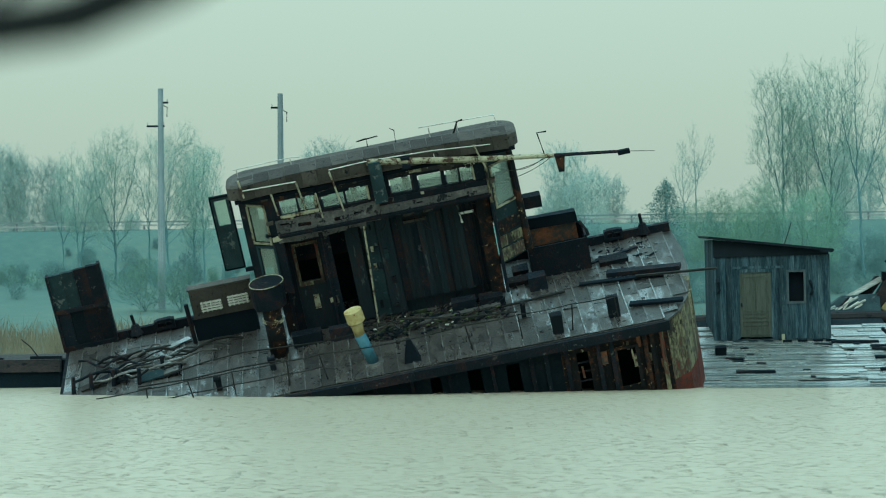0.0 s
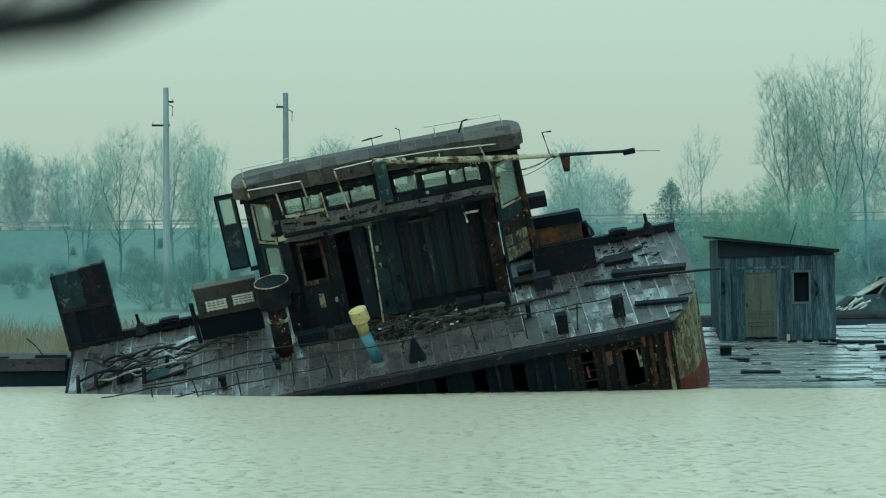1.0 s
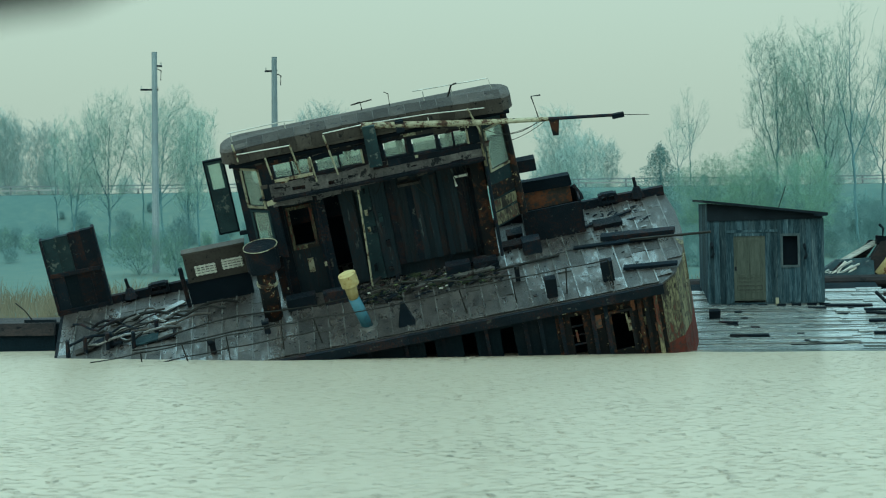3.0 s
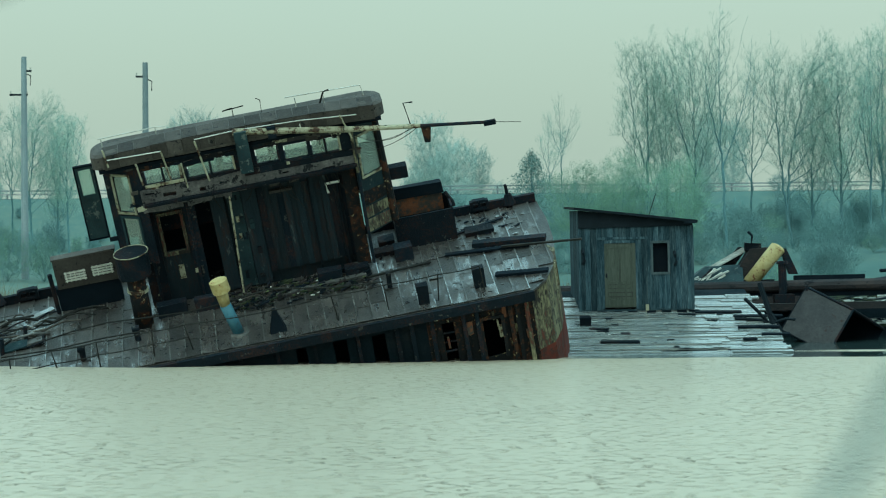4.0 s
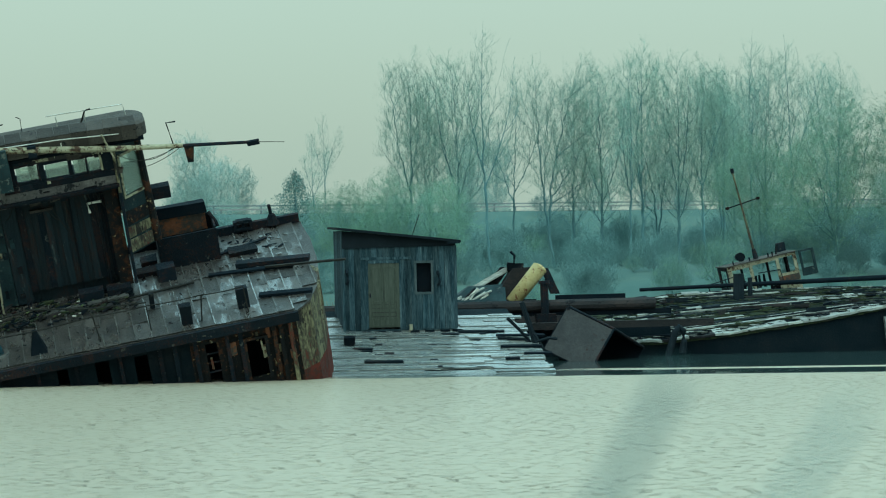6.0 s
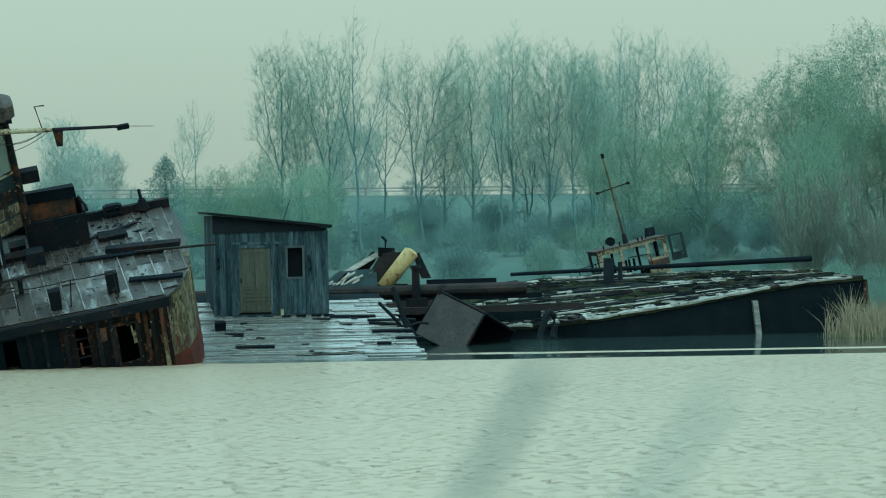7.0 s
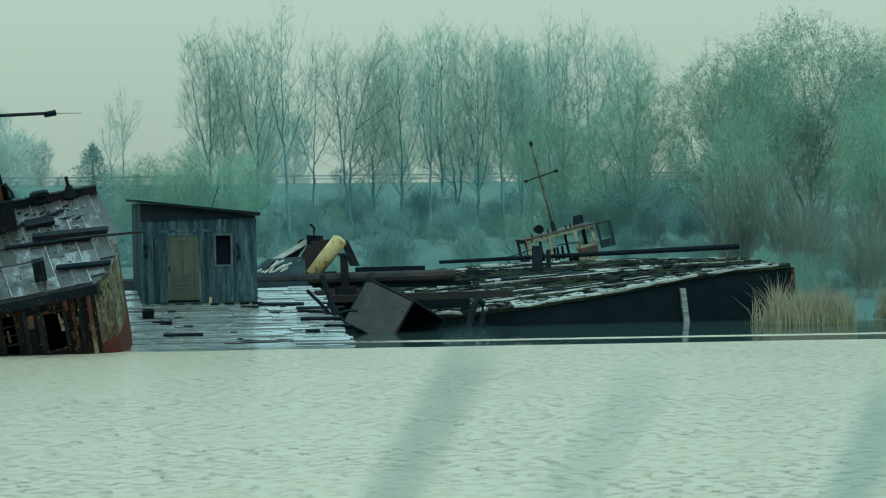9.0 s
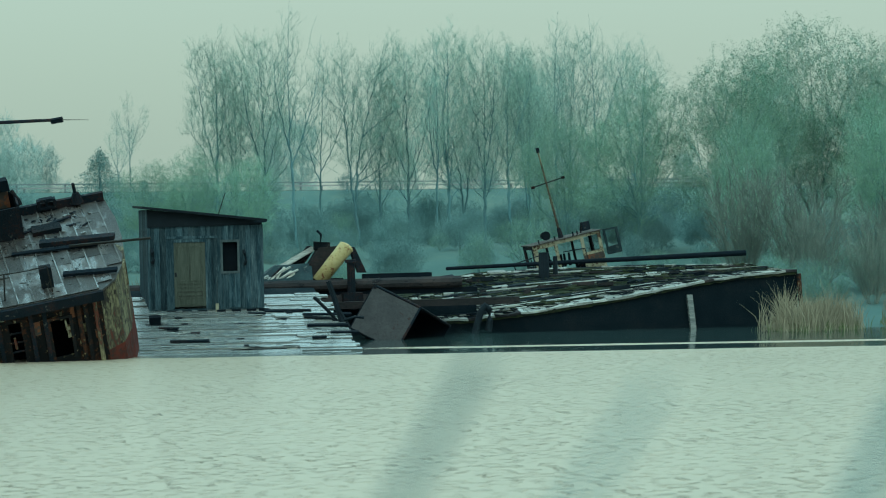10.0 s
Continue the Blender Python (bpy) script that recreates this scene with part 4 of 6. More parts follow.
for u0, u1 in ((10.7, 11.3), (-3.8, -3.15)):
    h = bmesh.new()
    bx(u0, u0 + 0.09, 6.3, 6.5, 0.1, 0.42, h), bx(u1 - 0.09, u1, 6.3, 6.5, 0.1, 0.42, h), bx(u0 + 0.09, u1 - 0.09, 6.3, 6.5, 0.36, 0.45, h), bx(u0 + 0.09, u1 - 0.09, 6.3, 6.5, 0.1, 0.18, h)
    bx((u0 + u1) / 2 - 0.04, (u0 + u1) / 2 + 0.04, 6.35, 6.45, 0.18, 0.36, h)
    part("fairlead", ragged(h, 0.02, 2), RUST, tug)

# low end: standing panel
panel = part("windbreak", bx(-6.72, -5.05, 6.3, 6.7, -0.1, 0.15), RUST, tug)
for i in range(4):
    a = -6.70 + 0.415 * i
    part("plate", ragged(bx(a, a + 0.412, 6.36 + 0.02 * (i % 2), 6.5, 0.1, 1.35), 0.015, 2), RUST if i != 1 else BARGE, panel)
    part("plate", ragged(bx(a, a + 0.412, 6.36 + 0.02 * ((i + 1) % 2), 6.5, 1.38, 2.60 + 0.03 * i), 0.015, 2), TEAL if i < 2 else RUST, panel)
part("crossbar", bx(-6.7, -5.02, 6.3, 6.36, 1.3, 1.42), RUST, panel)
part("frame_edge", bx(-5.1, -5.0, 6.3, 6.55, 0, 2.75), RUST, panel)
part("frame_edge", bx(-6.76, -6.68, 6.3, 6.55, 0, 2.62), RUST, panel)

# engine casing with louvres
casing = part("engine_casing", ragged(bx(-2.42, -0.45, 5.05, 5.34, 0.0, 0.78), 0.02), DARK, tug, "dark engine casing")
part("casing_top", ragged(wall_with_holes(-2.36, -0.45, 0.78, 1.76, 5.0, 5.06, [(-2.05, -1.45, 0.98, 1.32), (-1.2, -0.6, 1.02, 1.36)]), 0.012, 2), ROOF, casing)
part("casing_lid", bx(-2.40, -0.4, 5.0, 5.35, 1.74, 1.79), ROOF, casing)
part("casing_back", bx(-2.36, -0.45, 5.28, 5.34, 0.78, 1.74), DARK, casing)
for a, w in ((-2.05, 0.98), (-1.2, 1.02)):
    for k in range(4):
        part("louvre", bx(a - 0.03, a + 0.63, 4.97, 5.02, w + 0.02 + 0.085 * k, w + 0.065 + 0.085 * k), PALE, casing, "pale bent louvre slat")
    for k in range(5):
        part("louvre_bar", bx(a + 0.14 * k, a + 0.14 * k + 0.03, 4.955, 4.97, w, w + 0.36), PALE, casing)
part("casing_post", tube((-2.5, 5.0, 0), (-2.52, 5.0, 1.35), 0.07), RUST, tug)

# ventilation trunk
trunk = part("ventilator", tube((0.15, 2.9, 0.0), (0.2, 2.9, 1.8), 0.28, 0.28, 18), HULL, tug, "rusty ventilator trunk with a wide drum head", True)
part("drum", ragged(tube((0.2, 2.9, 1.68), (0.22, 2.9, 2.42), 0.5, 0.515, 20), 0.02), RUST, trunk)
ring = bmesh.new()
for k in range(20):
    a, b = 2 * math.pi * k / 20, 2 * math.pi * (k + 1) / 20
    tube((0.22 + 0.52 * math.cos(a), 2.9 + 0.52 * math.sin(a), 2.43), (0.22 + 0.52 * math.cos(b), 2.9 + 0.52 * math.sin(b), 2.43), 0.016, n=5, bm=ring)
part("rim", ring, CREAM, trunk)
part("collar", tube((0.18, 2.9, 1.15), (0.19, 2.9, 1.24), 0.33, 0.33, 18), CREAM, trunk)

# lower deckhouse
house = part("deckhouse", wall_with_holes(0.45, 7.2, 0.0, 3.5, 4.15, 4.21, [(1.2, 1.8, 1.68, 2.88), (2.3, 2.8, 0.1, 3.3)]), CORR, tug, "dark gutted lower deckhouse")
# Near-black inner walls and ceiling hold the gutted house's shade in their colour.
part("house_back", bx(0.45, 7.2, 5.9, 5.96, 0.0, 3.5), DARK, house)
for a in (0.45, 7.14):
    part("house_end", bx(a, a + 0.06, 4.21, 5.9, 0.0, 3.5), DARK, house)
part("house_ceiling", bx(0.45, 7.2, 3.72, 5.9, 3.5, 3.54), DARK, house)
fr = bmesh.new()
for a in ((1.1, 1.2, 1.55, 2.98), (1.8, 1.9, 1.55, 2.98), (1.2, 1.8, 2.88, 2.98), (1.2, 1.8, 1.55, 1.68)):
    bx(a[0], a[1], 4.08, 4.15, a[2], a[3], fr)
part("port_frame", ragged(fr, 0.02, 3), BOW, house, "cream-flaked frame of a missing window")
rr = random.Random(77)
for i in range(14):
    a = 4.22 + 0.193 * i
    d = 0.05 if i % 2 else 0.0
    part("corrugation", ragged(bx(a, a + 0.19, 3.98 + d, 4.1 + d, 0.45, 3.62 - 0.02 * (i % 3)), 0.012, 2), CORR if rr.random() < 0.75 else RUST, house)
for a, b, c in ((0.5, 1.05, RUST), (1.95, 2.3, RUST), (2.78, 3.2, CORR), (3.3, 3.72, TEAL), (3.74, 4.2, CORR)):
    part("wall_plate", ragged(bx(a, b, 4.02, 4.12, 0.1, 3.45), 0.015, 2), c, house)
part("patch", bx(1.45, 1.62, 4.09, 4.14, 0.75, 1.2), CREAM, house)
part("stanchion", tube((3.42, 3.5, 3.35), (3.25, 3.5, 0.15), 0.03), CREAM, tug, "pale bent stanchion")
part("bracket_lamp", ragged(chain([(6.35, 3.85, 2.7), (6.32, 3.85, 3.0), (6.75, 3.85, 3.0)], 0.045), 0.01), PALE, house)
part("shelf_bar", bx(4.6, 5.3, 3.85, 3.98, 3.02, 3.1), ROOF, house)
part("corner_column", ragged(bx(6.85, 7.25, 3.75, 4.1, 0.2, 3.5), 0.02, 2), HULL, house)

# wheelhouse above
wins = [(1.08, 2.15, 4.16, 4.62), (2.35, 3.75, 4.12, 4.60), (4.42, 5.1, 4.14, 4.62), (5.28, 6.0, 4.1, 4.56), (6.1, 6.95, 4.08, 4.54)]
wheel = part("wheelhouse", ragged(wall_with_holes(0.95, 7.3, 3.4, 5.22, 3.6, 3.66, wins), 0.015, 1.6), RUST, tug, "upper wheelhouse with broken windows and peeling paint")
part("apron", ragged(wall_with_holes(0.86, 4.0, 3.30, 4.04, 3.50, 3.56, [(1.5, 1.9, 3.72, 3.84), (2.6, 2.8, 3.66, 3.8), (1.0, 1.25, 3.86, 3.93), (2.9, 3.3, 3.3, 3.38), (3.5, 4.0, 3.3, 3.45), (2.0, 2.15, 3.3, 3.42), (3.2, 3.35, 3.78, 3.86)]), 0.05, 2.4), APRON, wheel, "torn grey apron plate under the windows")
part("apron", ragged(wall_with_holes(4.0, 7.35, 3.60, 3.86, 3.50, 3.56, [(5.1, 5.3, 3.70, 3.76), (6.3, 6.7, 3.60, 3.66)]), 0.04, 2.2), APRON, wheel)
part("window_board", ragged(bx(4.0, 7.35, 3.515, 3.56, 3.87, 4.05), 0.03, 1.4), RUST, wheel)
for u0, u1 in ((0.95, 2.2), (2.25, 3.9), (4.4, 5.2), (5.25, 7.2)):
    part("head_board", ragged(bx(u0, u1, 3.53, 3.58, 4.64, 4.86), 0.05, 2.0), HULL if u0 < 4 else BROWNSTEEL, wheel, "rotten rust-brown board above the windows")
part("ledge", ragged(bx(0.9, 7.35, 3.35, 4.1, 3.54, 3.62), 0.03, 1.2), RUST, wheel)
for u0, u1, w0, w1 in wins:
    n_panes = 2 if u1 - u0 > 0.8 else 1
    for k in range(n_panes):
        a = u0 + (u1 - u0) * k / n_panes
        b = u0 + (u1 - u0) * (k + 1) / n_panes
        part("pane", bx(a + 0.03, b - 0.03, 3.62, 3.632, w0 + 0.03, w1 - 0.02), GLASS, wheel, "dusty pale window pane")
        part("mullion", ragged(bx(b - 0.03, b + 0.03, 3.57, 3.62, w0, w1), 0.01, 3), CREAM if k else RUST, wheel)
    part("sill", ragged(bx(u0 - 0.05, u1 + 0.05, 3.54, 3.6, w0 - 0.09, w0), 0.01, 3), CREAM if u0 < 2 else RUST, wheel)
back_wins = [(0.3, 1.6, 3.6, 4.75), (1.8, 3.2, 3.6, 4.75), (3.4, 4.8, 3.6, 4.75), (5.0, 6.3, 3.6, 4.75), (6.5, 7.8, 3.6, 4.75)]
part("back_wall", wall_with_holes(-0.15, 8.2, 2.0, 5.1, 5.05, 5.11, back_wins), RUST, wheel)


def slanted_wall(name, p, q, w0, w1, holes, material, label):
    """A wall from plan point p to plan point q with openings measured along it."""
    length = math.dist(p, q)
    bm = ragged(wall_with_holes(0, length, w0, w1, -0.03, 0.03, holes), 0.015, 1.8)
    a = math.atan2(q[1] - p[1], q[0] - p[0])
    bm.transform(Matrix.Translation((p[0], p[1], 0)) @ Matrix.Rotation(a, 4, "Z"))
    o = part(name, bm, material, wheel, label)
    for h in holes:
        g = bx(h[0] + 0.02, h[1] - 0.02, -0.008, 0.008, h[2] + 0.02, h[3] - 0.02)
        g.transform(Matrix.Translation((p[0], p[1], 0)) @ Matrix.Rotation(a, 4, "Z"))
        part("pane", g, GLASS, o, "dusty pale window pane")
        f = bmesh.new()
        for s in ((h[0] - 0.07, h[0], h[2] - 0.07, h[3] + 0.07), (h[1], h[1] + 0.07, h[2] - 0.07, h[3] + 0.07), (h[0], h[1], h[3], h[3] + 0.07), (h[0], h[1], h[2] - 0.07, h[2])):
            bx(s[0], s[1], -0.06, -0.03, s[2], s[3], f)
        f.transform(Matrix.Translation((p[0], p[1], 0)) @ Matrix.Rotation(a, 4, "Z"))
        part("window_frame", ragged(f, 0.012, 3), CREAM if h[3] > 3.4 else TEAL, o)
    return o


slanted_wall("corner_wall", (-0.15, 4.35), (0.95, 3.6), 1.6, 5.1, [(0.32, 0.88, 3.28, 4.45), (0.38, 0.95, 2.0, 3.08)], RUST, "angled wheelhouse corner with two windows")
slanted_wall("corner_wall", (7.3, 3.6), (8.2, 4.35), 1.2, 5.1, [(0.22, 1.0, 3.05, 4.32)], TEAL, "angled wheelhouse corner with flaking cream paint")
part("wheelhouse_end", bx(-0.18, -0.12, 4.35, 5.05, 1.6, 5.1), RUST, wheel)
part("wheelhouse_end", bx(8.17, 8.23, 4.35, 5.05, 1.2, 5.1), RUST, wheel)
for k, h in enumerate((0.40, 0.34, 0.44)):
    w0 = 1.28 + (0.0, 0.46, 0.86)[k]
    part("paint_panel", ragged(hexa(bmesh.new(), [(7.36, 3.55, w0), (8.10, 4.17, w0), (8.07, 4.21, w0), (7.33, 3.59, w0), (7.36, 3.55, w0 + h), (8.10, 4.17, w0 + h - 0.05), (8.07, 4.21, w0 + h - 0.05), (7.33, 3.59, w0 + h)]), 0.03, 3), BOW if k < 2 else HULL, wheel, "cream panel with flaking paint")
part("corner_pipe", ragged(tube((8.22, 4.3, 1.25), (8.12, 4.25, 4.7), 0.14, 0.12, 10), 0.02), HULL, wheel, "rusty corner pipe")
part("corner_pipe", tube((7.32, 3.5, 0.3), (7.34, 3.5, 3.3), 0.05, 0.05, 8), RUST, wheel)
part("corner_pipe", ragged(tube((7.34, 3.5, 3.3), (7.36, 3.5, 4.8), 0.05, 0.05, 8), 0.02, 4), BOW, wheel)
# roof: rounded plan, falling slightly to the back
rp = []
for cx, cy, a0 in ((7.9, 3.95, -90), (7.9, 4.7, 0), (0.15, 4.7, 90), (0.15, 3.95, 180)):
    for k in range(6):
        a = radians(a0 + 18 * k)
        rp.append((cx + 0.55 * math.cos(a), cy + 0.55 * math.sin(a)))
roof_bm = bmesh.new()
rings = []
for ins, w in ((0.0, 4.86), (0.0, 5.24), (0.08, 5.31), (0.25, 5.35)):
    ring_v = []
    for x, y in rp:
        mx, my = 4.0, 4.32
        sx, sy = 1 - ins / 4.4, 1 - ins / 0.93
        ring_v.append(roof_bm.verts.new((mx + (x - mx) * sx, my + (y - my) * sy, w - 0.10 * (y - 3.4) + 0.09 + 0.13 * (1 - ((x - 4.0) / 4.2) ** 2))))
    rings.append(ring_v)
for a, b in zip(rings, rings[1:]):
    for k in range(len(a)):
        roof_bm.faces.new((a[k], a[(k + 1) % len(a)], b[(k + 1) % len(a)], b[k]))
roof_bm.faces.new(rings[0][::-1])
roof_bm.faces.new(rings[-1])
part("roof", roof_bm, ROOF, wheel, "cambered grey-brown sheet roof")
for k in range(17):
    u = 0.0 + 0.48 * k
    a0, a1 = (0.09 + 0.13 * (1 - ((q - 4.0) / 4.2) ** 2) for q in (u, u + 0.46))
    lift = 0.012 * (k % 2)
    part("roof_sheet", ragged(hexa(bmesh.new(), [(u, 3.36, 4.84 + a0), (u + 0.46, 3.36, 4.84 + a1), (u + 0.46, 3.39, 4.84 + a1), (u, 3.39, 4.84 + a0), (u, 3.36 - lift, 5.27 + a0), (u + 0.46, 3.36 - lift, 5.27 + a1), (u + 0.46, 3.39, 5.26 + a1), (u, 3.39, 5.26 + a0)]), 0.012, 3), ROOF, wheel)
    part("roof_sheet", ragged(hexa(bmesh.new(), [(u, 3.37, 5.262 + a0), (u + 0.46, 3.37, 5.262 + a1), (u + 0.46, 3.95, 5.33 + a1), (u, 3.95, 5.33 + a0), (u, 3.37, 5.285 + a0 + lift), (u + 0.46, 3.37, 5.285 + a1), (u + 0.46, 3.95, 5.36 + a1), (u, 3.95, 5.36 + a0 + lift)]), 0.012, 3), ROOF, wheel)
part("roof_edge", ragged(bx(-0.2, 8.3, 3.45, 3.62, 4.84, 4.93), 0.04, 1.5), DARK, wheel)


def railing(points, posts, h, r, name="roof_rail", material=PALE):
    bm = chain(points, r, 5)
    for p in posts:
        tube(p, (p[0], p[1], p[2] + h), r, n=5, bm=bm)
    part(name, bm, material, wheel)


railing([(-0.1, 4.3, 5.62), (1.65, 4.3, 5.66), (1.95, 4.3, 5.62)], [(0.0, 4.3, 5.3), (1.65, 4.3, 5.3)], 0.33, 0.018)
railing([(5.6, 4.5, 5.72), (7.9, 4.5, 5.66), (7.95, 4.5, 5.3)], [(5.9, 4.5, 5.3), (6.75, 4.5, 5.3)], 0.36, 0.018)
part("roof_bracket", chain([(6.6, 4.5, 5.3), (6.78, 4.5, 5.68), (6.95, 4.5, 5.7)], 0.03, 5), ROPE, wheel)
part("roof_bracket", chain([(4.0, 4.5, 5.45), (4.0, 4.5, 5.72), (3.7, 4.5, 5.67), (4.35, 4.5, 5.72)], 0.02, 5), ROPE, wheel)
part("roof_bracket", chain([(4.85, 4.5, 5.42), (4.87, 4.5, 5.80), (4.75, 4.5, 5.88)], 0.015, 5), ROPE, wheel)
railing([(0.1, 3.3, 5.28), (1.72, 3.3, 5.24)], [], 0, 0.018, "hand_rail")
railing([(2.75, 3.3, 5.40), (4.0, 3.3, 5.44), (5.9, 3.3, 5.36), (7.6, 3.3, 5.20)], [(5.9, 3.3, 5.1)], 0.15, 0.018, "hand_rail")
for p, q in (((0.05, 3.3, 5.62), (0.12, 3.3, 5.05)), ((1.72, 3.25, 5.26), (1.86, 3.25, 4.18)), ((2.75, 3.25, 5.36), (2.95, 3.25, 4.05)), ((0.92, 3.3, 5.0), (1.0, 3.3, 4.3)), ((2.22, 3.3, 4.75), (2.28, 3.3, 3.95)), ((7.1, 3.25, 5.3), (7.35, 3.25, 4.5))):
    part("stanchion", tube(p, q, 0.032, 0.028, 6), CREAM, wheel)
part("lamp_housing", ragged(bx(8.25, 8.85, 4.4, 4.75, 2.48, 2.86), 0.02), RUST, wheel)
# Solid slab on the header; a hole's gloom is put into its colour.
part("debris_hole", ragged(bx(2.3, 3.2, 3.52, 3.58, 4.55, 4.82), 0.06, 3), DARK, wheel)

rt = random.Random(31)
for k in range(90):
    u = rt.uniform(0.3, 7.5)
    w = rt.choice((4.90, 4.86, 4.72, 4.06, 3.55))
    part("torn_strip", ragged(bx(u, u + rt.uniform(0.05, 0.4), 3.52, 3.57, w - rt.uniform(0.04, 0.2), w), 0.03, 4), rt.choice((RUST, RUST, CREAM, HULL, ROOF)), wheel)
for k in range(40):
    u = rt.choice((rt.uniform(0.5, 0.95), rt.uniform(1.92, 2.15), rt.uniform(6.9, 7.2), rt.uniform(3.4, 4.1)))
    w = rt.uniform(0.3, 3.2)
    part("paint_flake", ragged(bx(u, u + rt.uniform(0.03, 0.14), 3.97, 4.02, w, w + rt.uniform(0.04, 0.25)), 0.02, 5), rt.choice((CREAM, TEAL, RUST, ROOF)), house)
for u, r in ((0.75, 0.05), (2.05, 0.04), (5.75, 0.03), (6.6, 0.05)):
    part("drain_pipe", ragged(tube((u, 3.93, 0.1), (u + 0.06, 3.9, 3.5), r, r, 8), 0.01, 2), RUST, house)

# swung-out door leaf
leaf_door = part("door", ragged(wall_with_holes(-1.0, -0.42, 2.42, 4.82, 4.45, 4.52, [(-0.9, -0.53, 3.88, 4.7)]), 0.01, 1), TEAL, tug, "teal steel door leaf swung open")
fd = bmesh.new()
for a in ((-1.03, -0.98, 2.4, 4.84), (-0.44, -0.39, 2.4, 4.84), (-0.98, -0.44, 4.79, 4.84), (-0.98, -0.44, 2.4, 2.46)):
    bx(a[0], a[1], 4.43, 4.54, a[2], a[3], fd)
part("door_edge", fd, DARK, leaf_door)
part("door_pane", bx(-0.9, -0.53, 4.48, 4.49, 3.88, 4.7), GLASS, leaf_door)
part("door_hinge", bx(-0.42, -0.1, 4.45, 4.52, 2.25, 2.38), RUST, leaf_door)

# derrick post and boom
post = part("derrick_post", ragged(bx(3.92, 4.3, 3.12, 3.45, 4.1, 5.42), 0.02), TEAL, tug, "teal derrick post")
boom = part("boom", ragged(tube((3.9, 3.28, 5.42), (7.3, 3.28, 4.80), 0.1, 0.095, 10), 0.01), CREAM, tug, "long boom with flaking cream paint")
part("boom_outer", ragged(tube((7.3, 3.28, 4.80), (9.4, 3.28, 4.47), 0.085, 0.07, 10), 0.01), CREAM, boom)
part("boom_tip", ragged(tube((9.4, 3.28, 4.47), (11.35, 3.28, 4.18), 0.055, 0.05, 8), 0.015, 3), RUST, boom)
part("boom_cap", ragged(bx(11.3, 11.66, 3.22, 3.34, 4.08, 4.22), 0.01), DARK, boom)
part("whip_wire", tube((11.6, 3.28, 4.14), (12.4, 3.28, 3.98), 0.012, 0.008, 5), ROPE, boom)
part("hanging_flag_plate", ragged(hexa(bmesh.new(), [(9.47, 3.26, 3.92), (9.64, 3.26, 3.90), (9.64, 3.3, 3.90), (9.47, 3.3, 3.92), (9.42, 3.26, 4.42), (9.72, 3.26, 4.40), (9.72, 3.3, 4.40), (9.42, 3.3, 4.42)]), 0.01), HULL, boom, "small rusty plate hanging below the boom")
part("aerial", chain([(9.14, 3.28, 4.5), (9.02, 3.28, 5.28), (9.3, 3.28, 5.26)], 0.025, 6), RUST, boom)
for k, (a, b, s) in enumerate((((7.4, 3.3, 4.6), (9.1, 3.3, 4.45), 0.3), ((7.6, 3.3, 4.3), (9.2, 3.3, 4.45), 0.12), ((7.9, 3.3, 4.0), (9.3, 3.3, 4.42), 0.1))):
    part("rigging_wire", chain(sag(a, b, s), 0.010, 4), ROPE, boom)
part("block", ragged(bx(4.9, 5.15, 3.2, 3.35, 5.0, 5.35), 0.02), RUST, boom)

# lockers on the high side
lk = part("locker", ragged(wall_with_holes(8.2, 10.05, 0.0, 1.05, 4.7, 4.76, []), 0.02), RUST, tug, "dark open steel locker")
# Near-black back wall: the open locker's shade is put into its colour.
part("locker_back", bx(8.2, 10.05, 5.9, 5.96, 0, 1.1), DARK, lk)
for a in (8.2, 9.99):
    part("locker_end", bx(a, a + 0.06, 4.76, 5.9, 0, 1.12), RUST, lk)
up = part("upper_locker", ragged(bx(8.3, 9.85, 5.75, 6.35, 0.65, 1.42), 0.02), ORANGE, tug, "rust-orange upper locker with a dark lid")
part("locker_lid", ragged(hexa(bmesh.new(), [(8.2, 5.65, 1.28), (9.92, 5.65, 1.24), (9.92, 6.2, 1.4), (8.2, 6.2, 1.4), (8.2, 5.65, 1.66), (9.88, 5.65, 1.60), (9.88, 6.2, 1.5), (8.2, 6.2, 1.5)]), 0.02), DARK, up)
part("locker_strut", chain([(9.95, 5.6, 1.25), (10.10, 5.3, 1.05), (10.13, 5.2, 0.9)], 0.06, 6), RUST, up)

# fittings on deck
bol = part("mooring_bollard", tube((2.95, 1.0, 0.0), (2.72, 1.0, 1.0), 0.17, 0.17, 18), BLUE, tug, "bollard with a faded blue stem and yellow head", True)
part("bollard_foot", tube((2.95, 1.0, 0.0), (2.95, 1.0, 0.06), 0.32, 0.3, 14), SEAM, bol)
part("bollard_neck", tube((2.72, 1.0, 1.0), (2.68, 1.0, 1.46), 0.16, 0.19, 18), YELLOW, bol, "", True)
part("bollard_head", ragged(tube((2.70, 1.0, 1.44), (2.65, 1.0, 1.80), 0.27, 0.27, 18), 0.012), YELLOW, bol, "yellow painted head")
py = bmesh.new()
base = [py.verts.new(p) for p in ((3.86, 0.45, 0.0), (4.36, 0.45, 0.0), (4.36, 0.85, 0.0), (3.86, 0.85, 0.0))]
tip = [py.verts.new(p) for p in ((4.04, 0.6, 0.72), (4.14, 0.6, 0.72), (4.14, 0.7, 0.72), (4.04, 0.7, 0.72))]
for i in range(4):
    py.faces.new((base[i], base[(i + 1) % 4], tip[(i + 1) % 4], tip[i]))
py.faces.new(tip), py.faces.new(base[::-1])
part("deck_cone", py, DARK, tug, "small dark wedge-shaped fitting")
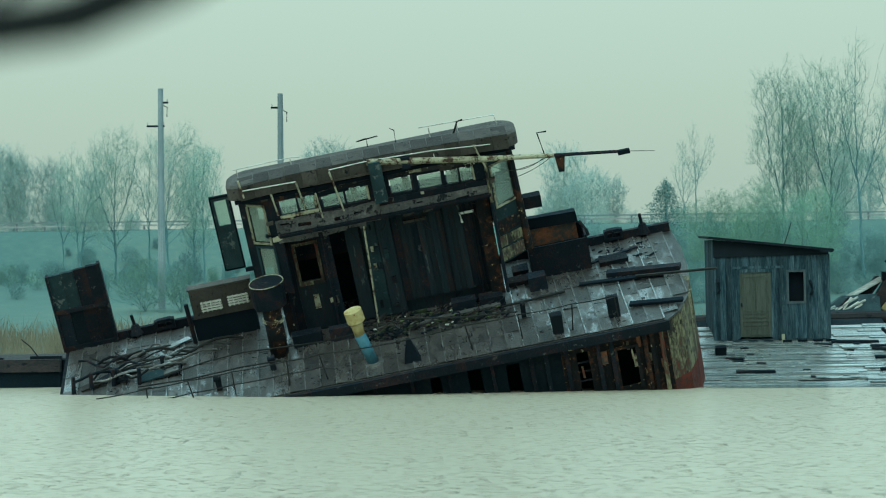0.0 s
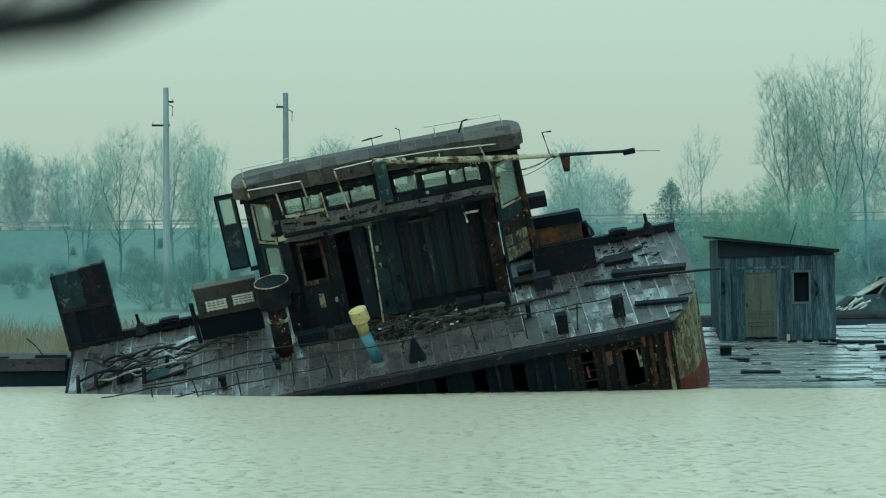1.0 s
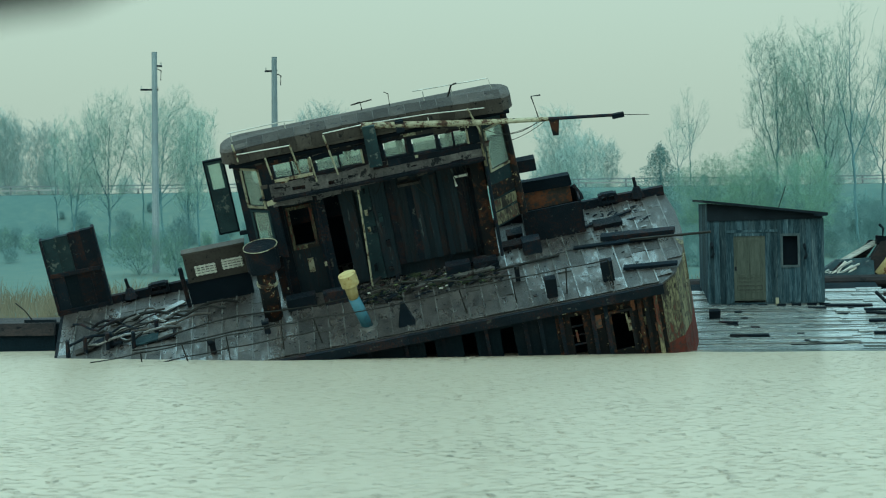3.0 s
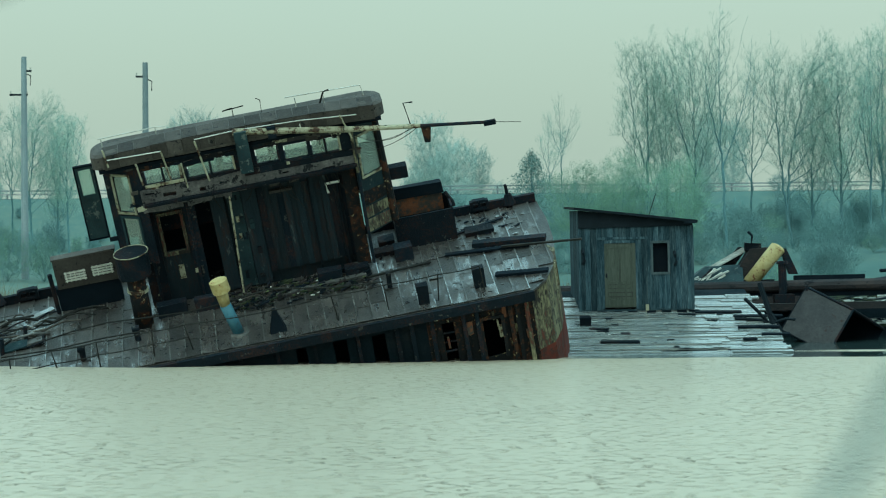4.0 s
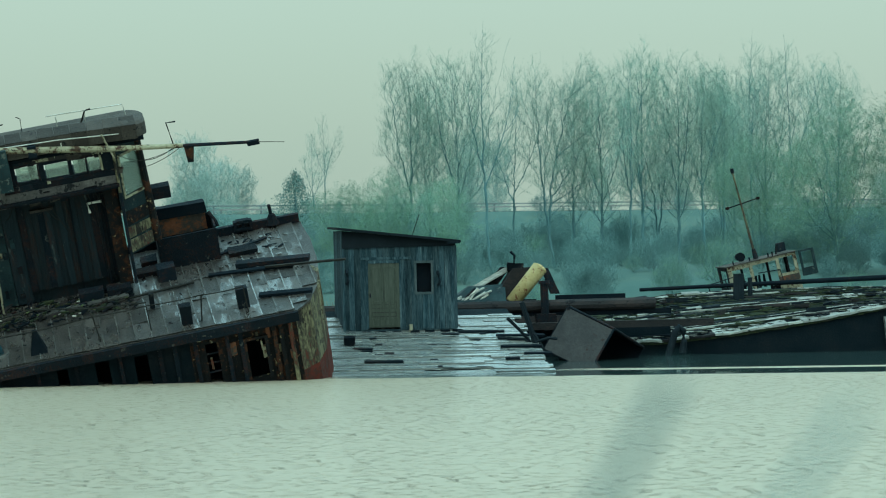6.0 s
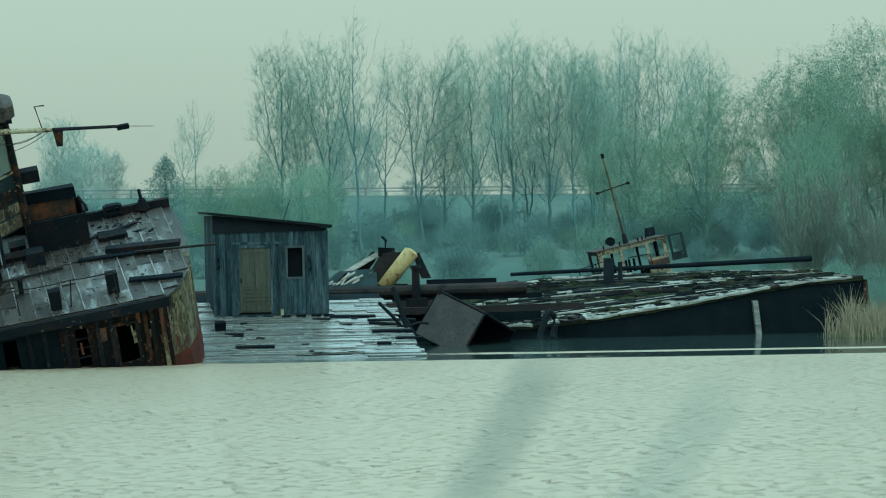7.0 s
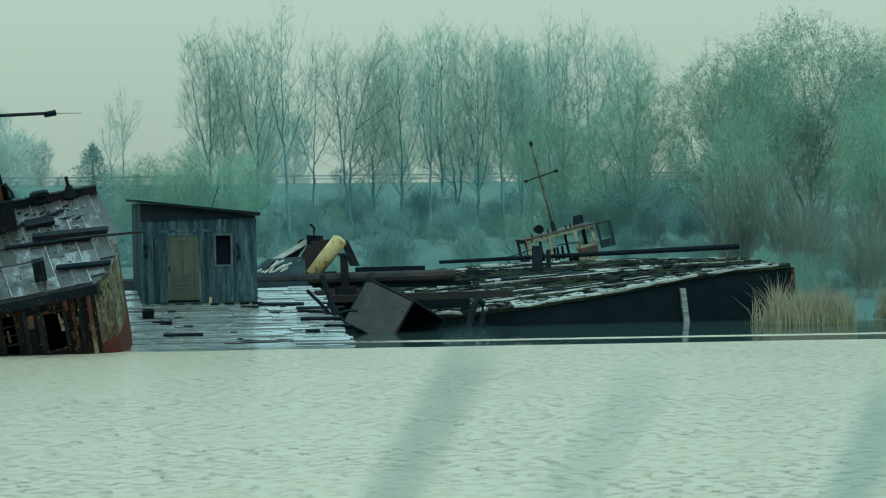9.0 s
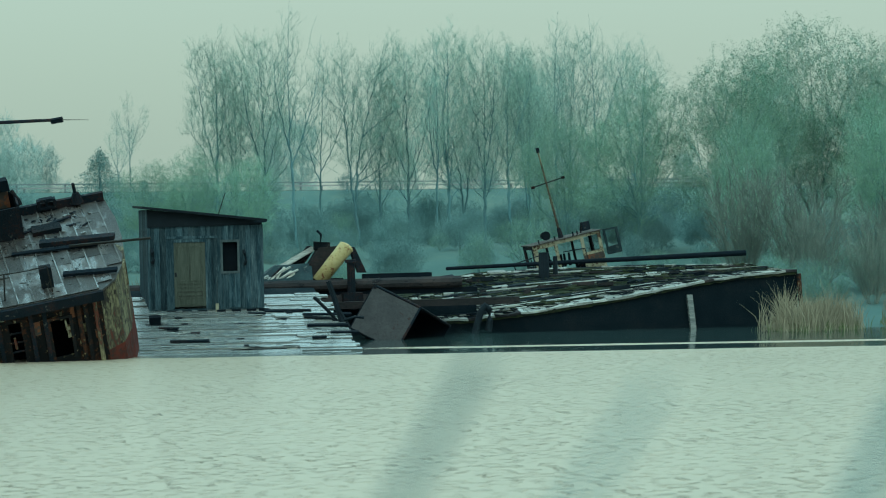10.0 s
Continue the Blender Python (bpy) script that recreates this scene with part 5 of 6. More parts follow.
for u, v, a, b, h in ((8.32, 0.4, 0.32, 0.3, 0.62), (10.05, 0.75, 0.34, 0.3, 0.66), (7.55, 2.0, 0.14, 0.14, 0.5), (8.0, 3.8, 0.55, 0.5, 0.45), (5.55, 3.3, 0.75, 0.4, 0.36), (6.4, 3.35, 0.75, 0.5, 0.28), (0.6, 3.1, 0.9, 0.4, 0.4), (1.75, 3.0, 0.95, 0.3, 0.42)):
    part("deck_box", ragged(bx(u, u + a, v, v + b, 0, h), 0.03, 2), RUST, tug)
for u, v in ((-0.06, 1.9), (-1.7, 1.25), (-4.9, 3.2)):
    b2 = tube((u, v, 0), (u, v, 0.42), 0.09, 0.09, 10)
    tube((u - 0.12, v, 0.4), (u + 0.1, v, 0.4), 0.1, 0.1, 10, b2)
    part("cleat", b2, RUST, tug)
rail_u = [-5.2, -3.8, -2.4, -1.2, 0.4, 1.55, 5.9, 7.4, 8.9, 10.3]
for u in rail_u:
    lean = 0.1 * math.sin(u * 3)
    part("rail_post", tube((u, 0.5, 0), (u + lean, 0.45, 0.86), 0.022, 0.02, 6), ROPE, tug)
for h, us in ((0.86, rail_u), (0.45, rail_u[:6])):
    for a, b in zip(us, us[1:]):
        la, lb = 0.1 * math.sin(a * 3) * h, 0.1 * math.sin(b * 3) * h
        part("rail_wire", chain(sag((a + la, 0.47, h), (b + lb, 0.47, h), 0.10 if b - a > 2 else 0.03, 6), 0.019, 5), ROPE, tug)

for u, v, ln in ((7.4, 4.4, 0.8), (7.6, 5.2, 0.5), (10.3, 4.6, 0.9)):
    part("hatch_cover", ragged(bx(u, u + ln, v, v + 0.5, 0.0, 0.16), 0.04, 2.5), RUST, tug)
for k in range(10):
    u = rt.uniform(2.6, 7.0)
    part("hanging_cable", chain(sag((u, 3.6, 3.4), (u + rt.uniform(-0.3, 0.5), 3.7, rt.uniform(2.2, 3.2)), 0.08, 6), 0.012, 4), ROPE, house)
for k in range(16):
    a = rt.uniform(0.1, 1.25)
    part("bow_flake", ragged(bx(12.0 + 0.5 * a, 12.06 + 0.5 * a, 0.35 + 1.2 * a, 0.42 + 1.2 * a, -0.12 - rt.uniform(0, 1.5), -0.05), 0.03, 4), rt.choice((CREAM, DARK, BOW)), tug)
for k in range(14):
    u = rt.uniform(8.6, 11.5)
    w = rt.uniform(-1.7, -0.45)
    part("side_flake", ragged(bx(u, u + rt.uniform(0.05, 0.2), 0.165, 0.2, w, w + rt.uniform(0.1, 0.45)), 0.03, 4), rt.choice((CREAM, ORANGE, ORANGE, BOW)), tug)

# deck plates with standing seams
plates = [mesh_of(ragged(bx(-0.224, 0.224, -0.5, 0.5, -0.004, 0.006 + 0.002 * k), 0.004, 4), "plate", DECK) for k in range(3)]
seam_me = mesh_of(bx(-0.016, 0.016, -3.17, 3.17, 0.0, 0.045), "seam", SEAM)
rp2 = random.Random(4)
for i in range(41):
    u = -6.36 + 0.466 * i
    lo = max(0.06, bow_v(u + 0.24) + 0.05)
    if 6.40 - lo < 0.3:
        continue
    cuts = [lo] + [v for v in (1.1 * k + rp2.uniform(-0.25, 0.25) for k in range(1, 6)) if lo + 0.3 < v < 6.1] + [6.40]
    for v0, v1 in zip(cuts, cuts[1:]):
        o = new("plate", plates[rp2.randrange(3)])
        o.parent = deck
        o.location = (u, (v0 + v1) / 2, rp2.uniform(0.002, 0.014))
        o.scale = (1, v1 - v0 - 0.014, 1)
        o.rotation_euler = (radians(rp2.gauss(0, 0.7)), radians(rp2.gauss(0, 2.2)), 0)
    o = new("seam", seam_me)
    o.parent = deck
    o.location, o.scale = (u + 0.233, (lo + 6.4) / 2, 0.0), (1, (6.4 - lo) / 6.34, 1)


# loose things lying on the tug
def lying(name, pts, material, label, category, width=0.2, thick=0.06, group=""):
    """A plank or bar along two points on the deck."""
    a, b = Vector(pts[0]), Vector(pts[1])
    side = (b - a).cross(Vector((0, 0, 1))).normalized() * width / 2
    t = Vector((0, 0, thick))
    bm = hexa(bmesh.new(), [a - side, b - side, b + side, a + side, a - side + t, b - side + t, b + side + t, a + side + t])
    return solo(name, ragged(bm, 0.015, 2.5), material, label, category, group, m=SHIP)


lying("plank", ((9.5, 3.5, 0.05), (12.05, 3.05, 0.05)), DARK, "black rotten plank lying across the tug's deck plates", "plank", 0.16)
lying("plank", ((10.4, 3.8, 0.05), (12.6, 3.15, 0.10)), RUST, "broad dark beam lying across the tug's deck near the bow", "beam", 0.28, 0.14)
lying("pole", ((11.2, 3.1, 0.14), (13.6, 2.45, 0.16)), ROPE, "thin dark pole poking out over the tug's bow", "pole", 0.07, 0.06)
lying("plank", ((10.75, 1.35, 0.05), (12.3, 0.95, 0.05)), DARK, "black warped board lying on the wet bow deck", "board", 0.22, 0.08)
lying("plank", ((10.0, 4.9, 0.05), (11.6, 5.5, 0.05)), RUST, "rusty strip of plating lying by the high bulwark", "plank", 0.1, 0.05)
lying("plank", ((4.2, 3.0, 0.05), (7.0, 3.1, 0.12)), SEAM, "dark plank lying at the foot of the deckhouse", "plank", 0.22)
lying("plank", ((7.0, 3.0, 0.05), (9.0, 3.2, 0.05)), ROPE, "thin dark bar lying on the tug's deck", "bar", 0.08, 0.05)
rr = random.Random(9)
for i in range(60):
    u, v = rr.uniform(2.9, 7.0), rr.uniform(2.5, 3.9)
    a = rr.uniform(-0.6, 0.6)
    s = rr.uniform(0.08, 0.45)
    lying("debris", ((u, v, 0.02), (u + s * math.cos(a), v + s * math.sin(a), 0.02 + rr.uniform(0, 0.16))), rr.choice((RUST, RUST, DARK, MOSS, MOSS, BROWNSTEEL, ROOF)), "broken scrap lying in the heap by the deckhouse", "scrap", rr.uniform(0.05, 0.2), rr.uniform(0.02, 0.12), "scrap on the tug's deck")
for i in range(12):
    u, v = rr.uniform(-6.2, -3.4), rr.uniform(2.9, 4.9)
    a = rr.uniform(-0.5, 0.5)
    s = rr.uniform(0.4, 1.0)
    lying("debris", ((u, v, 0.03), (u + s * math.cos(a), v + s * math.sin(a), 0.05 + rr.uniform(0, 0.12))), rr.choice((SEAM, TEAL, ROOF, RUST)), "bent steel scrap tangled on the sunken end of the deck", "scrap", rr.uniform(0.15, 0.55), rr.uniform(0.03, 0.06), "scrap on the tug's deck")
for i in range(15):
    u0, v0, n_pts = rr.uniform(-6.4, -4.0), rr.uniform(2.9, 4.6), rr.randrange(6, 10)
    du, sw, ph = rr.uniform(0.18, 0.5), rr.uniform(0.1, 0.45), rr.uniform(0, 6)
    pts = [Vector((u0 + du * k, v0 + sw * math.sin(k * 0.9 + ph), 0.1 + 0.28 * abs(math.sin(k * 0.7 + ph)))) for k in range(n_pts)]
    solo("cable", chain(pts, rr.uniform(0.018, 0.045), 6), rr.choice((ROPE, RUST, SEAM, ROOF)), "loose bent cable or pipe tangled over the sunken deck", "cable", "cables on the tug", m=SHIP)
for u in (-6.25, -5.7, -5.0, -4.2, -3.5):
    solo("post_stump", ragged(tube((u, 3.0 + 0.3 * math.sin(u * 5), 0), (u + 0.1, 3.0 + 0.3 * math.sin(u * 5), 0.55), 0.07, 0.06, 8), 0.02), RUST, "broken rusty post stump on the sunken deck", "post", "post stumps on the tug", m=SHIP)
for pts in ([(-3.2, 2.9, 0.1), (-2.0, 2.7, 0.35), (-0.9, 2.5, 0.5), (0.3, 2.3, 0.5), (1.6, 2.1, 0.5), (2.6, 1.1, 1.0), (4.1, 0.7, 1.35), (5.9, 0.6, 1.05), (7.4, 0.5, 0.95)], [(-4.2, 2.4, 0.1), (-2.6, 2.0, 0.2), (-1.0, 1.9, 0.3), (0.2, 1.6, 0.4)]):
    solo("cable", chain(pts, 0.025, 5), ROPE, "sagging dark cable slung along the tug's deck", "cable", "cables on the tug", m=SHIP)


def litter(name, spots, sizes, materials, label, seed, m=None):
    """Countless small flakes lying on a surface: one mesh a material, flat ragged chips at (x, y, z)."""
    r3 = random.Random(seed)
    for material in materials:
        verts, faces = [], []
        for x, y, z in spots(r3):
            k = len(verts)
            a, ln, wd, h = r3.gauss(0, 0.5), r3.uniform(*sizes[0]), r3.uniform(*sizes[1]), r3.uniform(*sizes[2])
            c, s = math.cos(a), math.sin(a)
            for zz in (z, z + h):
                for p, q in ((-ln, -wd), (ln, -wd * r3.uniform(0.3, 1.3)), (ln * r3.uniform(0.5, 1), wd), (-ln, wd * r3.uniform(0.4, 1.2))):
                    verts.append((x + p * c - q * s, y + p * s + q * c, zz + r3.uniform(0, 0.02)))
            faces += [(k + 4, k + 5, k + 6, k + 7), (k, k + 1, k + 5, k + 4), (k + 1, k + 2, k + 6, k + 5), (k + 2, k + 3, k + 7, k + 6), (k + 3, k, k + 4, k + 7)]
        me = bpy.data.meshes.new(name)
        me.from_pydata(verts, [], faces)
        me.materials.append(material)
        o = tagged(new(name, me), label, "litter", kind="stuff")
        if m is not None:
            o.matrix_world = m


litter("rubble", lambda r: [(r.uniform(2.6, 7.2), r.uniform(2.3, 3.9), r.uniform(0.0, 0.12)) for _ in range(90)], ((0.02, 0.10), (0.01, 0.04), (0.01, 0.05)), (MOSS, RUST, DARK, ROOF), "small broken rubble and moss at the foot of the deckhouse", 3, SHIP)
litter("rubble", lambda r: [(r.uniform(3.0, 7.0), r.uniform(2.4, 3.6), r.uniform(0.08, 0.16)) for _ in range(11)], ((0.02, 0.06), (0.01, 0.03), (0.01, 0.03)), (PALE, SEDGE, SEDGE), "pale chips and green moss on the heap by the deckhouse", 5, SHIP)
litter("flakes", lambda r: [(r.uniform(-5.5, 11.6), r.uniform(0.3, 6.2), 0.012) for _ in range(130)], ((0.02, 0.08), (0.006, 0.025), (0.003, 0.012)), (SEAM, DARK, RUST), "small rust flakes and puddled scraps on the deck plates", 4, SHIP)
litter("flakes", lambda r: [(r.uniform(9.8, 12.2), r.uniform(4.0, 6.2), 0.02) for _ in range(14)], ((0.03, 0.16), (0.01, 0.05), (0.01, 0.04)), (DARK, SEAM, RUST), "torn scraps by the high bulwark", 6, SHIP)


# ---- landing raft and shed ----
RAFT_LOW, RAFT_HIGH = 74.4, 79.0


def raft_z(y):
    return (y - RAFT_LOW) * 0.252


slope = math.degrees(math.atan(0.252))
raft = thing("raft", pose(12.0, 76.7, raft_z(76.7), slope, 0, 0), "half-sunken timber raft with wet grey planks, tilted to the water", "raft")
part("raft_float", bx(-5.0, 2.6, -3.0, 5.2, -0.5, -0.07), BARGE, raft)
rr = random.Random(14)
plank_me = [mesh_of(ragged(bx(-0.5, 0.5, -0.092, 0.092, -0.03, 0.03), 0.006, 3), "plank", WETWOOD) for _ in range(4)]
for i in range(36):
    y = -2.9 + 0.2 * i
    cuts = [-5.1, -3.7 + rr.uniform(1.5, 3.5), rr.uniform(0.6, 1.8), 2.85 - rr.choice((0, rr.uniform(0.05, 0.3), rr.uniform(0.1, 0.6)))]
    for a, b in zip(cuts, cuts[1:]):
        if y < -1.2 and rr.random() < 0.10:
            continue
        o = new("plank", rr.choice(plank_me))
        o.parent = raft
        o.location, o.scale = ((a + b) / 2, y, rr.uniform(-0.03, 0.02)), (b - a - 0.02, 1, 1)
        o.rotation_euler = (radians(rr.gauss(0, 1.3)), radians(rr.gauss(0, 0.25)), 0)


def on_raft(name, x, y, s, material, label, category, turn=0.0):
    bm = ragged(bx(-s[0] / 2, s[0] / 2, -s[1] / 2, s[1] / 2, 0, s[2]), 0.02, 3)
    solo(name, bm, material, label, category, "scrap on the raft", m=pose(x, y, raft_z(y) + 0.02, slope, 0, turn))


on_raft("block", 8.75, 77.6, (0.34, 0.3, 0.26), DARK, "small dark timber block lying on the raft", "block")
for i in range(15):
    x, y = rr.uniform(8.6, 14.6), rr.uniform(74.6, 78.6)
    on_raft("debris", x, y, (rr.uniform(0.1, 0.7), rr.uniform(0.05, 0.14), rr.uniform(0.02, 0.07)), rr.choice((DARK, FELT, WETWOOD, RUST)), "dark sodden scrap of wood lying on the raft", "scrap", rr.gauss(0, 14))
for x, y, ln in ((14.4, 78.2, 1.6), (14.2, 77.0, 1.3), (14.6, 76.2, 0.9), (9.6, 75.6, 1.2), (13.2, 78.7, 1.5)):
    on_raft("board", x, y, (ln, 0.16, 0.07), DARK, "long black board lying loose on the raft", "board", rr.gauss(0, 5))

shed = thing("shed", pose(10.6, 79.0, 1.2, 0, -0.5, 0), "small weathered board shed with a sloping roof on the raft", "shed")
SW, SD = 1.85, 2.6
left_top, right_top = 2.70, 2.74
boards = 20
opening = [(-1.08, 0.02, 0.1, 2.22), (0.5, 1.08, 1.2, 2.22)]
for i in range(boards):
    a = -SW + 2 * SW * i / boards
    b = a + 2 * SW / boards - 0.008
    spans = [(0.02 + 0.04 * rr.random(), 2.72)]
    mid = (a + b) / 2
    for o in opening:
        if o[0] < mid < o[1]:
            spans = [s for s in ((spans[0][0], o[2]), (o[3], 2.72)) if s[1] - s[0] > 0.08]
    for s in spans:
        part("board", ragged(bx(a, b, -0.012 + 0.008 * rr.random(), 0.025, s[0], s[1]), 0.006, 2), PLANK, shed)
for side in (-1, 1):
    for i in range(13):
        y = 0.03 + i * 0.2
        part("board", bx(side * SW - 0.012, side * SW + 0.012, y, y + 0.19, 0.05, 3.28 if side < 0 else 2.88), PLANK, shed)
part("back_wall", bx(-SW, SW, SD, SD + 0.03, 0.05, 2.8), PLANK, shed)
# Added near-black sheet stands for the shade inside the shed.
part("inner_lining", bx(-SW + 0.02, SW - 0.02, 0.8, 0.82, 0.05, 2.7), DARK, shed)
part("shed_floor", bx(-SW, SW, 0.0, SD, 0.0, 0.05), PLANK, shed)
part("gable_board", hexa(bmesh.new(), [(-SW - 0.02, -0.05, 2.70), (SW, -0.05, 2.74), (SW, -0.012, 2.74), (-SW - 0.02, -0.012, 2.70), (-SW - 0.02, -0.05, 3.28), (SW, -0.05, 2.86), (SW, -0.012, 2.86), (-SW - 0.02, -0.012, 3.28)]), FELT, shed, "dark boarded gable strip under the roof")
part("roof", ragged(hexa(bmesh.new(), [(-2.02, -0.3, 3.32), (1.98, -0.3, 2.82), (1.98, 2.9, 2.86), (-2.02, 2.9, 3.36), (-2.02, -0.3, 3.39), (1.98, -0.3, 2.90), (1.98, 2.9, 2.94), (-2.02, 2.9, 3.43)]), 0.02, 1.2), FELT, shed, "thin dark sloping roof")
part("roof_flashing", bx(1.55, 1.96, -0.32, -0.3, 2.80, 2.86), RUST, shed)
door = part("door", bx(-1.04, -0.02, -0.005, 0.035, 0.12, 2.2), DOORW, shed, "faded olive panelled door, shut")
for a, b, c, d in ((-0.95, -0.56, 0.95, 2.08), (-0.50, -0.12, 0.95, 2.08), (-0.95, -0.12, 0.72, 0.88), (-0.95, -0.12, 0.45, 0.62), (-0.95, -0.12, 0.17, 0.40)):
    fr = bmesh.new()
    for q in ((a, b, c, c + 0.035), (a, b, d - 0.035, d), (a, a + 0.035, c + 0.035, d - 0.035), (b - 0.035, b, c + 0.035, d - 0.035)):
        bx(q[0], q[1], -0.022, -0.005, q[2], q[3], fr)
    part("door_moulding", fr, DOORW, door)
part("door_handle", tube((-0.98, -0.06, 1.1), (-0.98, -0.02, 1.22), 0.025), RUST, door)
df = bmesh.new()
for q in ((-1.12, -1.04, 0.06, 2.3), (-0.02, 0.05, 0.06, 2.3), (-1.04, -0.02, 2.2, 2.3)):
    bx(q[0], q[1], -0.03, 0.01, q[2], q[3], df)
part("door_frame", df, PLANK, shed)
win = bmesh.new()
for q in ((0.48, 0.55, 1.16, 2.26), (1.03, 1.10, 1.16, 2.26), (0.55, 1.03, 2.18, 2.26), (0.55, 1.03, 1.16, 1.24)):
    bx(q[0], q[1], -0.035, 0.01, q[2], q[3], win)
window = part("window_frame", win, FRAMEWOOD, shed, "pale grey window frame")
# Near-black sheet behind the empty window, painted as indoor shade.
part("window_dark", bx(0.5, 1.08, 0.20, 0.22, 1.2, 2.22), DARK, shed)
for x, w in ((-1.74, 1.75), (1.25, 1.65)):
    part("lamp_bracket", ragged(chain([(x, -0.03, w + 0.25), (x, -0.14, w + 0.15), (x + 0.05, -0.1, w - 0.1), (x, -0.03, w - 0.2)], 0.05, 6), 0.01), FELT, shed)
part("corner_batten", bx(-SW - 0.03, -SW + 0.05, -0.03, -0.012, 0.02, 2.7), PLANK, shed)
part("corner_batten", bx(SW - 0.06, SW + 0.03, -0.03, -0.012, 0.02, 2.74), PLANK, shed)
part("lintel_batten", bx(-1.3, 0.4, -0.035, -0.012, 2.32, 2.4), PLANK, shed)
part("leaning_slat", bx(0.28, 0.38, -0.08, -0.05, -0.12, 0.2), CREAM, shed)
part("aerial_rod", tube((0.48, 0.5, 3.0), (0.75, 0.5, 3.78), 0.015, 0.012, 5), ROPE, shed)
for x in (-1.8, -1.3, -0.8, -0.3, 0.3, 0.8, 1.3, 1.7):
    part("skid", bx(x, x + 0.3, -0.1, SD, -0.14, 0.0), DARK, shed)

# ---- wrecked barges behind and beside the raft ----
back_barge = thing("barge", pose(15.0, 84.3, 0.0, 0, -0.6, 0), "long rusty barge lying behind the raft with brown steel beams", "barge")
part("hull", bx(-10.0, 6.0, 0.3, 4.5, -0.8, 1.0), BARGE, back_barge)
part("side_beam", ragged(tube((-10, 0.1, 1.76), (5.4, 0.1, 1.78), 0.21, 0.21, 10), 0.015), BROWNSTEEL, back_barge)
part("side_plate", ragged(bx(-10, 2.6, -0.1, 0.25, 0.98, 1.42), 0.02, 0.8), BROWNSTEEL, back_barge)
part("side_plate", ragged(bx(-10, 6, 0.1, 0.25, 1.40, 1.58), 0.02, 0.8), DARK, back_barge)
part("coaming", ragged(bx(1.9, 4.4, 0.3, 0.5, 1.9, 2.14), 0.03, 1.6), DARK, back_barge)
part("coaming", ragged(bx(-3, 1.2, 0.3, 0.5, 1.9, 2.02), 0.03, 1.6), RUST, back_barge)
bol2 = part("bollard", tube((1.38, -0.3, 0.9), (1.36, -0.3, 2.62), 0.15, 0.14, 12), RUST, back_barge, "dark rusty mooring bollard")
part("bollard_cap", tube((1.36, -0.3, 2.55), (1.36, -0.3, 2.66), 0.2, 0.2, 12), RUST, bol2)
part("bollard_foot", ragged(bx(1.05, 1.75, -0.5, 0.1, 1.0, 1.5), 0.03), RUST, bol2)
part("lower_beam", ragged(bx(0.2, 7.2, -1.2, -0.9, 0.98, 1.22), 0.02, 0.8), BROWNSTEEL, back_barge)

duct = thing("duct", pose(15.4, 84.6, 2.0), "yellow rusted steel duct bent over on the barge", "duct")
part("duct_pipe", ragged(tube((-0.12, 0, -0.1), (0.92, 0.1, 1.12), 0.25, 0.27, 20), 0.012), YELLOW, duct, "", True)
elbow = bmesh.new()
bmesh.ops.create_uvsphere(elbow, u_segments=16, v_segments=10, radius=0.28)
bmesh.ops.transform(elbow, matrix=Matrix.Translation((0.92, 0.1, 1.10)) @ Matrix.Rotation(radians(35), 4, "Y") @ Matrix.Diagonal((1, 1, 0.45, 1)), verts=elbow.verts)
part("duct_elbow", elbow, YELLOW, duct, "", True)
part("duct_strut", hexa(bmesh.new(), [(1.32, 0.0, 0.2), (1.62, 0.0, 0.2), (1.62, 0.3, 0.2), (1.32, 0.3, 0.2), (1.0, 0.0, 1.12), (1.2, 0.0, 1.1), (1.2, 0.3, 1.1), (1.0, 0.3, 1.12)]), RUST, duct)
part("duct_hood", hexa(bmesh.new(), [(-0.75, 0.35, -0.1), (0.05, 0.35, -0.1), (0.05, 0.9, -0.1), (-0.75, 0.9, -0.1), (0.0, 0.35, 1.1), (0.75, 0.35, 1.15), (0.75, 0.9, 1.15), (0.0, 0.9, 1.1)]), BROWNSTEEL, duct)
lean = thing("collapsed_roof", pose(13.2, 84.8, 1.95), "collapsed roof of broken sheets and battens on the barge", "wreckage")
for k in range(9):
    a = 0.16 * k
    part("sheet", ragged(hexa(bmesh.new(), [(-0.2 + a, 0.1 * k, 0.02), (0.05 + a, 0.1 * k, 0.0), (2.1 + 0.1 * a, 0.5 + 0.1 * k, 1.08), (1.95, 0.5 + 0.1 * k, 1.14), (-0.2 + a, 0.1 * k, 0.06), (0.05 + a, 0.1 * k, 0.05), (2.1 + 0.1 * a, 0.5 + 0.1 * k, 1.14), (1.95, 0.5 + 0.1 * k, 1.2)]), 0.05, 1.5), rr.choice((BROWNSTEEL, PALEWOOD, RUST)), lean)
for k in range(12):
    x = rr.uniform(-0.2, 1.3)
    part("batten", ragged(tube((x, -0.2, 0.03), (x + rr.uniform(0.3, 0.9), -0.1, rr.uniform(0.1, 0.5)), 0.04, 0.04, 5), 0.01), rr.choice((PALEWOOD, PALE, RUST)), lean)
part("sheet", ragged(hexa(bmesh.new(), [(-0.2, -0.3, 0.0), (1.9, -0.3, 0.0), (1.9, 0.3, 0.0), (-0.2, 0.3, 0.0), (0.6, 0.2, 0.55), (1.9, 0.2, 0.6), (1.9, 0.4, 0.6), (0.6, 0.4, 0.55)]), 0.06, 2), TEAL, lean)
part("crumpled_top", ragged(bx(2.1, 2.6, 0.2, 0.6, 1.05, 1.35), 0.14, 3), RUST, lean)
